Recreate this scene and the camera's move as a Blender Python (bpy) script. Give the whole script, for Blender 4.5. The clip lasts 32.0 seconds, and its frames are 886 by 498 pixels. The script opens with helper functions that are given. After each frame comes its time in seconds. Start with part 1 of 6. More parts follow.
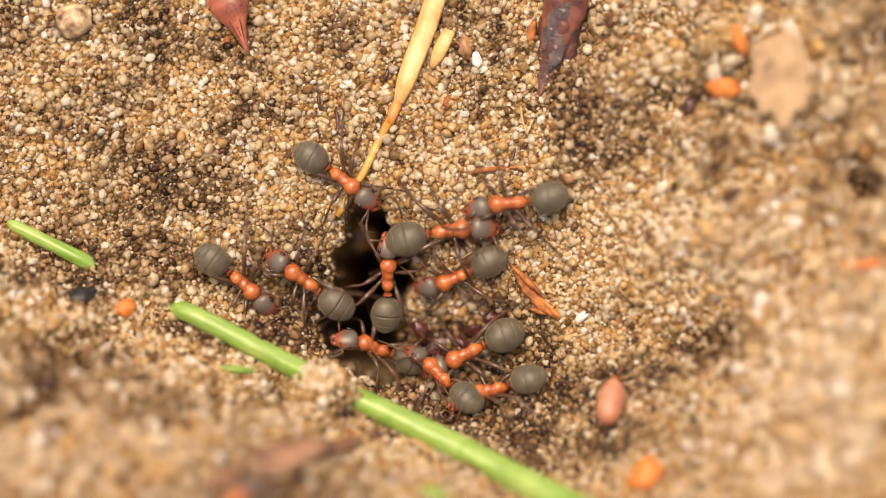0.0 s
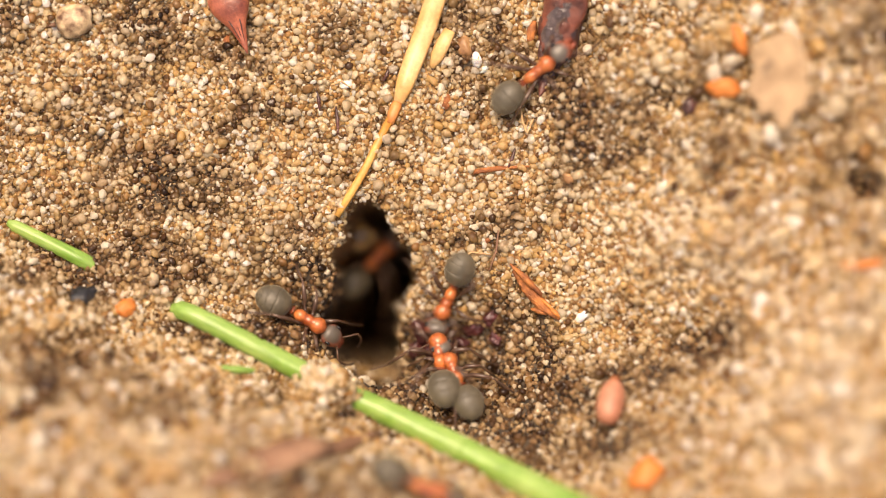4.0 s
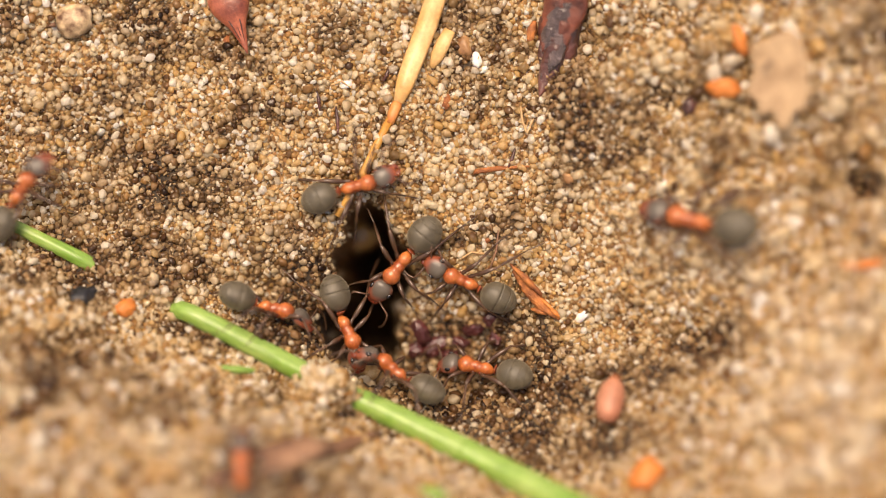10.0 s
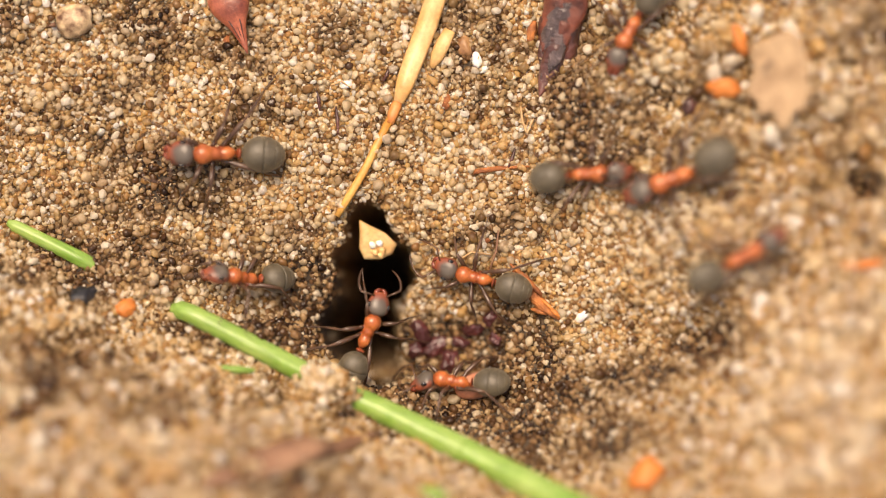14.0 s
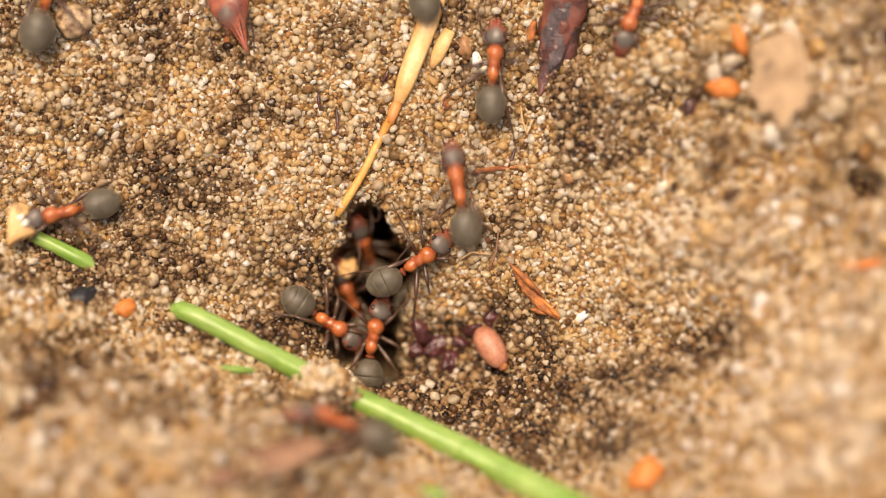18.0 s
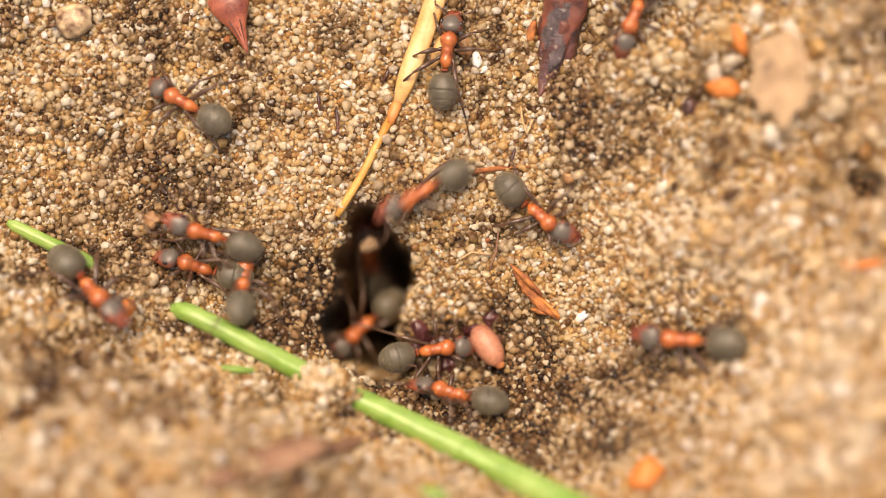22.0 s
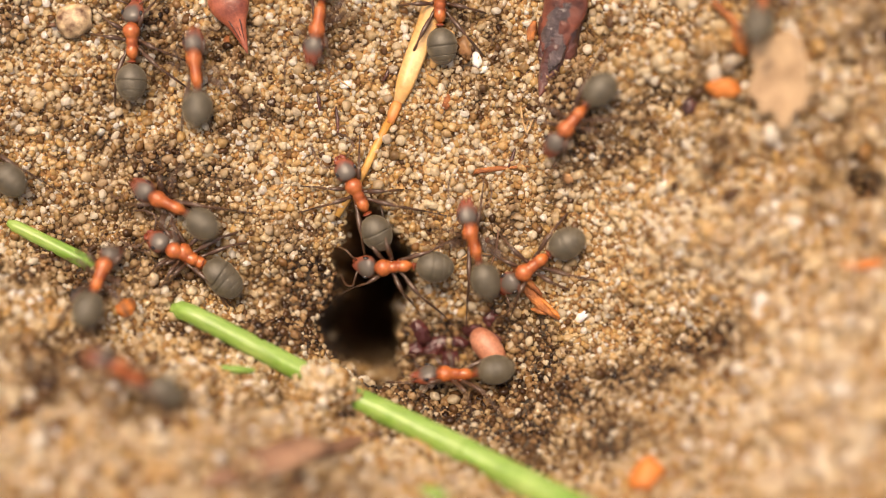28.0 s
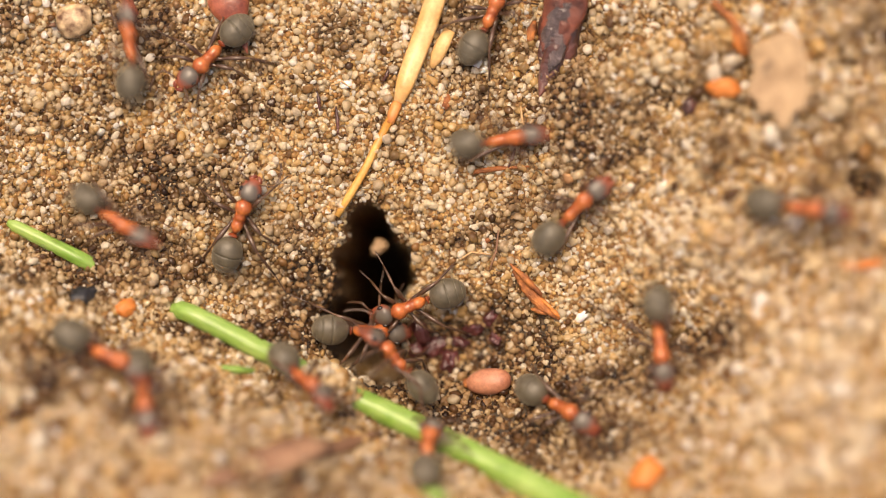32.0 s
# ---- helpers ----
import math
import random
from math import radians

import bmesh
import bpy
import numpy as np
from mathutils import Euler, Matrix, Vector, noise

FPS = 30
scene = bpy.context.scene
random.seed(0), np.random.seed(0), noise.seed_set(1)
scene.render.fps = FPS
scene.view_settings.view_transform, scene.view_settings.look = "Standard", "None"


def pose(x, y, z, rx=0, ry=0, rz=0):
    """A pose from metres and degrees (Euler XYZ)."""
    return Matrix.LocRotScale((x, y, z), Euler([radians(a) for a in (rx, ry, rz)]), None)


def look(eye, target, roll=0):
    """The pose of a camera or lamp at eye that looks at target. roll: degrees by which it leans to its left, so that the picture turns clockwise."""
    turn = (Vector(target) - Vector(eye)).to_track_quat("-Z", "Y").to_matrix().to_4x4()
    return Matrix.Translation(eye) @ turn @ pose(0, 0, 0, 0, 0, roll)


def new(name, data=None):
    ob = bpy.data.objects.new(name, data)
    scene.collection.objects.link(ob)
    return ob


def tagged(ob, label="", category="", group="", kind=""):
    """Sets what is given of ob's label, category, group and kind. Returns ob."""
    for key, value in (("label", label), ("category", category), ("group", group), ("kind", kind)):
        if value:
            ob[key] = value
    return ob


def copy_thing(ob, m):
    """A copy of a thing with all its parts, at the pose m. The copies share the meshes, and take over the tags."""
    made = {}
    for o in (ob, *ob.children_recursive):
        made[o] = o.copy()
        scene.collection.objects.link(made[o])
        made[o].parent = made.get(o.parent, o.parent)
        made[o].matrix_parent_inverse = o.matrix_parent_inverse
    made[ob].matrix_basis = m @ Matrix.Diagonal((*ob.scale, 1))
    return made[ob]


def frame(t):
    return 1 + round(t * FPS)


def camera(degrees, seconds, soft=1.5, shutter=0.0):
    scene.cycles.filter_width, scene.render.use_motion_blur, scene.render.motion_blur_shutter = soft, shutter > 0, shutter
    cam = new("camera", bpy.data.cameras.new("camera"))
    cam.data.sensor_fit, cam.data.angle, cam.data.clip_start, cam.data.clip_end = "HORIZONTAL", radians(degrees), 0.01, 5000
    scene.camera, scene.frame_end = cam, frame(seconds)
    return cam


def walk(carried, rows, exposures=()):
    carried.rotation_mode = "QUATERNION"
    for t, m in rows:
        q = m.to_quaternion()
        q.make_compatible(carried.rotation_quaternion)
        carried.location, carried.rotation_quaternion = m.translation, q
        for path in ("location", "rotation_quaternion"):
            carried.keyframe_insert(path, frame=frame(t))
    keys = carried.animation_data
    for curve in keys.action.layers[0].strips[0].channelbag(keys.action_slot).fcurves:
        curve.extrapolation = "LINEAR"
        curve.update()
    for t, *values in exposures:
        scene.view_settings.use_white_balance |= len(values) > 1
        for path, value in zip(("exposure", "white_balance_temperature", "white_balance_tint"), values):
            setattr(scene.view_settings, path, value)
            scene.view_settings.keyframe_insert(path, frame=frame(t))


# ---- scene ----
# The camera stands still on a tripod, a hand's width above the sand, tilted a little from straight down.
TILT = 18.0
REACH = 0.120
cam = camera(24.0, 32.0, soft=1.0, shutter=0.85)
EYE = (0.0, -REACH * math.sin(radians(TILT)), REACH * math.cos(radians(TILT)))
cam.data.dof.use_dof = True
cam.data.dof.focus_distance = REACH - 0.0004
cam.data.dof.aperture_fstop = 7.2
# the camera's own slow changes of exposure: seconds, stops
LIGHT_DRIFT = ((0, 0.05), (2.0, 0.17), (3.5, 0.16), (6.0, 0.05), (7.0, -0.05), (9.0, -0.06), (12.0, 0.03), (17.0, 0.0), (20.0, 0.03), (22.0, 0.11), (23.0, 0.12), (25.0, 0.02), (28.0, 0.0), (32.0, 0.0))
walk(cam, [(0, look(EYE, (0, 0, 0))), (32.0, look(EYE, (0, 0, 0)))], exposures=[(t, 0.31 + e, 7800, 18) for t, e in LIGHT_DRIFT])

# ---- light: a bright overcast sky ----
SUN_HEIGHT, SUN_TURN = 78.0, -50.0
world = bpy.data.worlds.new("overcast_sky")
scene.world = world
world.use_nodes = True
wn = world.node_tree.nodes
sky = wn.new("ShaderNodeTexSky")
sky.sky_type = "NISHITA"
sky.sun_disc = False
sky.sun_elevation, sky.sun_rotation = radians(SUN_HEIGHT), radians(SUN_TURN)
sky.dust_density, sky.ozone_density, sky.air_density = 4.0, 0.6, 1.0
wn["Background"].inputs["Strength"].default_value = 0.15
world.node_tree.links.new(sky.outputs[0], wn["Background"].inputs[0])
sun = new("sun", bpy.data.lights.new("sun", "SUN"))
sun.data.energy, sun.data.angle, sun.data.color = 3.2, radians(35), (1.0, 0.88, 0.72)
# the sky's rotation counts clockwise from +Y, seen from above
SUN_WAY = Vector((math.sin(radians(SUN_TURN)) * math.cos(radians(SUN_HEIGHT)),
                  math.cos(radians(SUN_TURN)) * math.cos(radians(SUN_HEIGHT)), math.sin(radians(SUN_HEIGHT))))
sun.rotation_mode = "QUATERNION"
sun.rotation_quaternion = SUN_WAY.to_track_quat("Z", "Y")

MM = 0.001
rng = np.random.default_rng(7)


# ---- the lie of the land, in millimetres ----
def ease(a, b, v):
    k = np.clip((v - a) / (b - a), 0, 1)
    return k * k * (3 - 2 * k)


def bulge(x, y, cx, cy, rx, ry):
    return np.exp(-(((x - cx) / rx) ** 2 + ((y - cy) / ry) ** 2))


def waves(x, y):
    """A smooth unevenness of a few tenths of a millimetre."""
    return (0.30 * np.sin(0.61 * x + 0.9 * np.sin(0.37 * y)) * np.cos(0.53 * y + 0.4)
            + 0.16 * np.sin(1.43 * x - 0.8 * y + 1.1) * np.sin(0.9 * y + 0.7 * x)
            + 0.09 * np.sin(2.9 * x + 1.7 * y) * np.cos(2.3 * y - 1.1 * x))


DEPTH, LEAN_X, LEAN_Y = 34.0, 0.02, 0.30


def burrow(x, y):
    """How deep inside the mouth of the nest a place is: below 1 is inside."""
    a = np.hypot((x + 4.35) / 1.35, (y - 1.45) / 1.30)
    b = np.hypot((x + 3.95) / 2.55, (y + 0.75) / 2.25)
    c = np.hypot((x + 4.75) / 2.45, (y + 3.85) / 2.35)
    d = np.hypot((x + 4.35) / 2.05, (y + 6.35) / 1.95)
    k = 7.0
    wobble = 0.05 * np.sin(2.3 * x + 1.3 * y) + 0.045 * np.sin(4.1 * y - 2.0 * x)
    return -np.log(1e-300 + np.exp(-k * a) + np.exp(-k * b) + np.exp(-k * c) + np.exp(-k * d)) / k + wobble


def stem_side(x, y):
    """Signed distance from the line of the green stem; positive on the bank's side."""
    return -((y - 1.42) + 0.46 * (x + 25.0)) * 0.908


def lumps(x, y):
    """Rounded clumps of caked sand, two to five millimetres across."""
    return (0.55 * np.sin(1.15 * x + 1.3 * np.sin(0.8 * y + 0.5)) * np.cos(1.25 * y + 0.9 * np.sin(0.7 * x))
            + 0.40 * np.sin(0.72 * x - 0.55 * y + 2.0) * np.sin(0.66 * y + 0.48 * x + 0.7))


def heap(x, y):
    """The clod of sand that has slid over the green stem."""
    return 2.3 * np.exp(-(((x + 6.25) / 1.85) ** 2 + ((y + 7.9) / 1.3) ** 2) ** 1.5)


def slope(x, y):
    """Height of the ground without the nest's mouth."""
    z = 7.6 * np.tanh(y / 23.4)
    w = stem_side(x, y)
    west = 1 - ease(-4.0, 1.0, x)
    bank = 6.2 * ease(-2.3, 9.2, w) * (1 - 0.35 * ease(10, 30, x))
    bank += 0.9 * west * np.exp(-((w + 0.2) / 1.3) ** 2) * ease(-26, -12, x)
    bank += 0.36 * np.logaddexp(0, -(y + 6.5) * 1.2) / 1.2 * (1 - ease(20, 45, -y))
    bank += 0.9 * bulge(x, y, -9.0, -5.0, 2.2, 0.9)
    east = (0.33 + 0.06 * ease(-4, 8, -y)) * np.logaddexp(0, (x - 4.0) * 1.1) / 1.1 * (1 - ease(30, 60, x))
    east += 1.2 * bulge(x, y, 15.0, 0.2, 3.6, 3.0) - 1.3 * bulge(x, y, 12.6, -5.6, 4.6, 1.9)
    east += 1.3 * bulge(x, y, 20.5, -9.0, 4.6, 4.6) + 0.7 * ease(4.6, 7.0, x) * bulge(x, y, 8.5, 7.0, 5.0, 4.5)
    z = z + bank + east + heap(x, y)
    z = z - 2.5 * bulge(x, y, -0.8, -5.2, 5.4, 3.3)
    z = z - 1.0 * bulge(x, y, -9.5, -2.4, 3.5, 1.6)
    z = z - 2.4 * bulge(x, y, 23.2, 1.7, 0.8, 1.3) - 0.9 * bulge(x, y, -20.5, -6.4, 3.2, 1.6)
    z = z + 0.5 * bulge(x, y, -12, 6, 6, 4) - 0.5 * bulge(x, y, -18, 8.5, 2.2, 2.5)
    caked = np.maximum(ease(1.5, 6.0, w), ease(8.0, 15.0, x + 0.25 * y))
    z = z + lumps(x, y) * caked
    fade = 1 - ease(30, 90, np.hypot(x, y))
    far = 1.5 * np.sin(x / 37.0) * np.cos(y / 29.0) * (1 - fade)
    return z * (0.25 + 0.75 * fade) + waves(x, y) * fade + far


def depth_at(x, y):
    """The burrow goes down under its far side; its near side is a ledge of dark soil."""
    return DEPTH * (0.15 + 0.85 * ease(-6.6, -4.6, y))


def ground_z(x, y):
    """Height of the ground, the funnel of the nest included."""
    q = burrow(x, y)
    return slope(x, y) - 0.55 * (1 - ease(0.95, 1.5, q)) - depth_at(x, y) * (1 - ease(0.62, 1.0, q))


def lie(x, y):
    """The upward normal of the ground, smoothed over an ant's stance."""
    e = 0.9
    dx = (slope(x + e, y) - slope(x - e, y)) / (2 * e)
    dy = (slope(x, y + e) - slope(x, y - e)) / (2 * e)
    return Vector((-dx, -dy, 1)).normalized()


def perch(x, y, turn, lift=0.0, pitch=0.0, bank=0.0):
    """The pose of a thing that stands on the slope at (x, y) mm and faces turn degrees from +X."""
    up = lie(x, y)
    ahead = Vector((math.cos(radians(turn)), math.sin(radians(turn)), 0))
    ahead = (ahead - up * ahead.dot(up)).normalized()
    side = up.cross(ahead)
    m = Matrix((ahead, side, up)).transposed().to_4x4()
    base = Vector((x, y, float(slope(x, y)))) + up * lift
    return Matrix.Translation(base * MM) @ m @ pose(0, 0, 0, bank, -pitch, 0)


# ---- building blocks ----
def part(name, bm, material, parent, label=""):
    """Links a bmesh as one mesh under a thing or a part."""
    me = bpy.data.meshes.new(name)
    bm.to_mesh(me)
    bm.free()
    for f in me.polygons:
        f.use_smooth = True
    me.materials.append(material)
    ob = new(name, me)
    ob.parent = parent
    return tagged(ob, label)


def thing(name, label, category, group="", kind=""):
    ob = new(name)
    ob.empty_display_size = 0.001
    return tagged(ob, label, category, group, kind)


def rings(bm, stations, seg=14, cap=True):
    """A skin over rings (centre, side axis, up axis), given in millimetres."""
    loops = []
    for c, a, b in stations:
        loops.append([bm.verts.new((c + a * math.cos(2 * math.pi * i / seg) + b * math.sin(2 * math.pi * i / seg)) * MM)
                      for i in range(seg)])
    for p, q in zip(loops, loops[1:]):
        for i in range(seg):
            bm.faces.new((p[i], p[(i + 1) % seg], q[(i + 1) % seg], q[i]))
    if cap:
        bm.faces.new(loops[0][::-1])
        bm.faces.new(loops[-1])
    return loops


def body(bm, x0, x1, width, high, z0, n=12, seg=16, front=0.5, back=0.5, droop=0.0):
    """An egg along X from x0 to x1; front and back give the bluntness of its ends."""
    st = []
    for i in range(n + 1):
        t = 0.5 - 0.5 * math.cos(math.pi * (0.04 + 0.92 * i / n))
        r = (t ** back) * ((1 - t) ** front) / (0.5 ** (front + back))
        st.append((Vector((x0 + (x1 - x0) * t, 0, z0 + droop * (t - 0.5))), Vector((0, width * 0.5 * r, 0)), Vector((0, 0, high * 0.5 * r))))
    rings(bm, st, seg)


def tube(bm, pts, radii, seg=8):
    """A round rod through points in millimetres."""
    pts = [Vector(p) for p in pts]
    st = []
    for i, p in enumerate(pts):
        d = (pts[min(i + 1, len(pts) - 1)] - pts[max(i - 1, 0)]).normalized()
        ref = Vector((0, 0, 1)) if abs(d.z) < 0.9 else Vector((1, 0, 0))
        a = d.cross(ref).normalized()
        b = a.cross(d).normalized()
        st.append((p, a * radii[i], b * radii[i]))
    rings(bm, st, seg)


# ---- materials ----
def material(name):
    m = bpy.data.materials.new(name)
    m.use_nodes = True
    nt = m.node_tree
    return m, nt, nt.nodes["Principled BSDF"]


def ramp(nt, stops, interpolation="LINEAR"):
    r = nt.nodes.new("ShaderNodeValToRGB")
    r.color_ramp.interpolation = interpolation
    el = r.color_ramp.elements
    while len(el) < len(stops):
        el.new(0.5)
    for e, (p, c) in zip(el, stops):
        e.position, e.color = p, (*c, 1)
    return r


def noise_of(nt, scale, detail=3.0, rough=0.5, coords="Object"):
    tc = nt.nodes.new("ShaderNodeTexCoord")
    n = nt.nodes.new("ShaderNodeTexNoise")
    n.inputs["Scale"].default_value, n.inputs["Detail"].default_value, n.inputs["Roughness"].default_value = scale, detail, rough
    nt.links.new(tc.outputs[coords], n.inputs["Vector"])
    return n


def mix(nt, kind, fac, a, b):
    m = nt.nodes.new("ShaderNodeMix")
    m.data_type, m.blend_type = "RGBA", kind
    for value, slot in ((fac, 0), (a, 6), (b, 7)):
        if isinstance(value, (int, float)):
            m.inputs[slot].default_value = value
        elif isinstance(value, tuple):
            m.inputs[slot].default_value = (*value, 1)
        else:
            nt.links.new(value, m.inputs[slot])
    return m.outputs[2]


def bumped(nt, bsdf, height, strength, distance):
    b = nt.nodes.new("ShaderNodeBump")
    b.inputs["Strength"].default_value, b.inputs["Distance"].default_value = strength, distance
    nt.links.new(height, b.inputs["Height"])
    nt.links.new(b.outputs[0], bsdf.inputs["Normal"])


def mottled(name, dark, light, scale, roughness=0.5, bump=0.3, fine=6.0, depth=0.00005, coat=0.0, subsurface=0.0):
    """A natural surface: two scales of variation in colour, and a fine relief."""
    m, nt, b = material(name)
    n1, n2 = noise_of(nt, scale, 4), noise_of(nt, scale * fine, 3, 0.6)
    r = ramp(nt, [(0.3, dark), (0.7, light)])
    nt.links.new(n1.outputs[0], r.inputs[0])
    r2 = ramp(nt, [(0.25, (0.7, 0.7, 0.7)), (0.75, (1.15, 1.15, 1.15))])
    nt.links.new(n2.outputs[0], r2.inputs[0])
    nt.links.new(mix(nt, "MULTIPLY", 0.8, r.outputs[0], r2.outputs[0]), b.inputs["Base Color"])
    b.inputs["Roughness"].default_value = roughness
    b.inputs["Coat Weight"].default_value = coat
    b.inputs["Coat Roughness"].default_value = 0.15
    if subsurface:
        b.inputs["Subsurface Weight"].default_value = subsurface
        b.inputs["Subsurface Radius"].default_value = (0.0006, 0.0004, 0.0002)
    bumped(nt, b, n2.outputs[0], bump, depth)
    return m


def fibrous(name, dark, light, way):
    """A living stem: fine streaks along its length, blotches across them, a waxy skin; way: its two ends, in millimetres."""
    m, nt, b = material(name)
    tc, turn = nt.nodes.new("ShaderNodeTexCoord"), nt.nodes.new("ShaderNodeMapping")
    turn.vector_type = "TEXTURE"
    turn.inputs["Rotation"].default_value = (0, 0, math.atan2(way[3] - way[1], way[2] - way[0]))
    turn.inputs["Scale"].default_value = (14.0, 1.0, 1.0)
    nt.links.new(tc.outputs["Object"], turn.inputs["Vector"])
    streak, blotch = nt.nodes.new("ShaderNodeTexNoise"), noise_of(nt, 380, 3, 0.6)
    streak.inputs["Scale"].default_value, streak.inputs["Detail"].default_value = 5200, 2.0
    nt.links.new(turn.outputs[0], streak.inputs["Vector"])
    r = ramp(nt, [(0.32, dark), (0.66, light)])
    nt.links.new(blotch.outputs[0], r.inputs[0])
    r2 = ramp(nt, [(0.3, (0.70, 0.74, 0.6)), (0.7, (1.16, 1.12, 1.2))])
    nt.links.new(streak.outputs[0], r2.inputs[0])
    nt.links.new(mix(nt, "MULTIPLY", 0.9, r.outputs[0], r2.outputs[0]), b.inputs["Base Color"])
    b.inputs["Roughness"].default_value = 0.36
    b.inputs["Subsurface Weight"].default_value = 0.12
    b.inputs["Subsurface Radius"].default_value = (0.0004, 0.0006, 0.0001)
    bumped(nt, b, streak.outputs[0], 0.4, 0.00005)
    return m


# humus patches, clean drifts and painted shade: centre, half-widths in mm, strength (below 0 is darker)
PATCHES = (
    (-19.1, 10.1, 3.1, 3.7, -0.10),
    (-22.6, 8.0, 3.2, 2.6, -0.06),
    (-17.9, 4.4, 2.9, 2.4, -0.14),
    (-12.8, 3.2, 2.9, 2.0, -0.12),
    (-24.1, 10.1, 2.3, 2.6, 0.02),
    (-20.8, -2.0, 6.2, 2.9, -0.18),
    (-15.7, -0.9, 3.9, 2.0, -0.16),
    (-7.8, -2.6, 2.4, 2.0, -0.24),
    (-16.6, -12.8, 4.0, 2.6, 0.12),
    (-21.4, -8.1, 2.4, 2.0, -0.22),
    (-14.1, -7.6, 2.2, 1.2, -0.08),
    (13.9, 6.7, 3.9, 2.9, -0.07),
    (7.3, 7.7, 2.9, 2.6, -0.10),
    (15.7, 3.3, 3.9, 2.3, -0.10),
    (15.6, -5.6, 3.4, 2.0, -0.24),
    (11.3, -11.5, 5.0, 2.2, -0.15),
    (-2.1, 6.8, 2.6, 1.3, -0.14),
    # funnel floor: wet humus, with the pit's shade painted in
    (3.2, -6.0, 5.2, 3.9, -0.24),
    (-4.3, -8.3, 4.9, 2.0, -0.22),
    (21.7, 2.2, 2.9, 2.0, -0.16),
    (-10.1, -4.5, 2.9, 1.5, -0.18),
    (3.9, 0.4, 2.3, 1.3, -0.14),
    (-21.6, 1.6, 4.9, 2.9, -0.12),
    (-9.9, 0.6, 2.9, 1.6, -0.10),
    (14.8, -0.9, 5.2, 3.6, 0.28),
    (20.3, -11.0, 6.0, 6.4, 0.40),
    (-2.6, -12.0, 2.8, 1.8, 0.25),
    (20.6, -4.2, 4.9, 4.2, 0.32),
    # eastern hollow: no stain, its shade is put into the colour
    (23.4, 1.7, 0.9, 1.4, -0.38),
    # burrow mouth: dark soil, its shade put into the colour as well
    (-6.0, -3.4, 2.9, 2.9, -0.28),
    (-9.9, 10.4, 2.9, 2.9, 0.08),
    (-20.8, -14.4, 3.6, 1.6, 0.14),
    (9.5, -0.3, 3.9, 2.0, 0.10),
    (4.6, -12.2, 4.9, 2.0, -0.22),
    (-6.8, -14.7, 4.9, 1.3, -0.16),
    (2.5, 9.6, 4.2, 3.6, -0.12),
    (8.8, 3.9, 3.9, 2.6, -0.12),
    (-4.7, 12.5, 3.9, 2.0, -0.08),
    (11.7, 10.8, 3.9, 2.0, -0.02),
    (21.5, 9.5, 4.5, 4.5, 0.10),
    # near wall of the burrow: dark soil, painted darker for shade
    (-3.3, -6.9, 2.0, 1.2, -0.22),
    (-16.9, 11.7, 2.9, 2.9, -0.12),
    (-17.0, 6.5, 3.1, 2.9, -0.12),
    (-16.5, 2.7, 2.6, 2.3, -0.10),
    (-11.2, 11.9, 2.9, 2.6, -0.13),
    (-22.5, 3.0, 3.2, 2.6, 0.12),
    (-6.0, 11.8, 2.6, 2.3, -0.08),
    # right and lower funnel: wet sand, shade painted in as well
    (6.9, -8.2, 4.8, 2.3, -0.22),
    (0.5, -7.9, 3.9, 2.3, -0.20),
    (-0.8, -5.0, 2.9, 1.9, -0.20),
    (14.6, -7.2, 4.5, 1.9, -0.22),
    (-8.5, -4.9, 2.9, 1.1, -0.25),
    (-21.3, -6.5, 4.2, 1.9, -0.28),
    (-14.3, -7.4, 3.5, 1.9, 0.30),
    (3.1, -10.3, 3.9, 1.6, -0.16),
    (-6.3, -8.0, 2.6, 1.7, 0.42),
)


def soil_tone(nt):
    """Dark humus stains and painted shade in the sand, in patches from two to eight millimetres across (1 is clean
    sand), and the dry bleached parts.
    """
    big, small = noise_of(nt, 190, 2.5, 0.65), noise_of(nt, 700, 2, 0.55)
    add = nt.nodes.new("ShaderNodeMath")
    add.operation = "MULTIPLY_ADD"
    nt.links.new(small.outputs[0], add.inputs[0])
    add.inputs[1].default_value = 0.45
    nt.links.new(big.outputs[0], add.inputs[2])
    tc = nt.nodes.new("ShaderNodeTexCoord")
    total = add.outputs[0]
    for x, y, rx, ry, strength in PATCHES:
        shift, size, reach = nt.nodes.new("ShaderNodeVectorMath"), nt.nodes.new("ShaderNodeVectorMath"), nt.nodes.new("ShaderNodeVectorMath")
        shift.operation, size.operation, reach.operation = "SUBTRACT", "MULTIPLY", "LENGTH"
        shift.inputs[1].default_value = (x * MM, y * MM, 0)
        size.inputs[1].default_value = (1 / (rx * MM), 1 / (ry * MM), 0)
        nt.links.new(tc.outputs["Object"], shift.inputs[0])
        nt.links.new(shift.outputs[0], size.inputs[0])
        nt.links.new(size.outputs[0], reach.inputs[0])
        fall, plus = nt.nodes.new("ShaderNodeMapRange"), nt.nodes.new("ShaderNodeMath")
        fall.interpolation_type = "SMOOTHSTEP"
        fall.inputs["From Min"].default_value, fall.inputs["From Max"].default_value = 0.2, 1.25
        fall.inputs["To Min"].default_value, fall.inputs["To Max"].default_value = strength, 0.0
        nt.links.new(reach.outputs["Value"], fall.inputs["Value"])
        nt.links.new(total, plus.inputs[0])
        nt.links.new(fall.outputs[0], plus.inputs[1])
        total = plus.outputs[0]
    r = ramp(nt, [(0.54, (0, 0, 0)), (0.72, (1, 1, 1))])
    nt.links.new(total, r.inputs[0])
    pale = ramp(nt, [(0.84, (0, 0, 0)), (1.0, (1, 1, 1))])
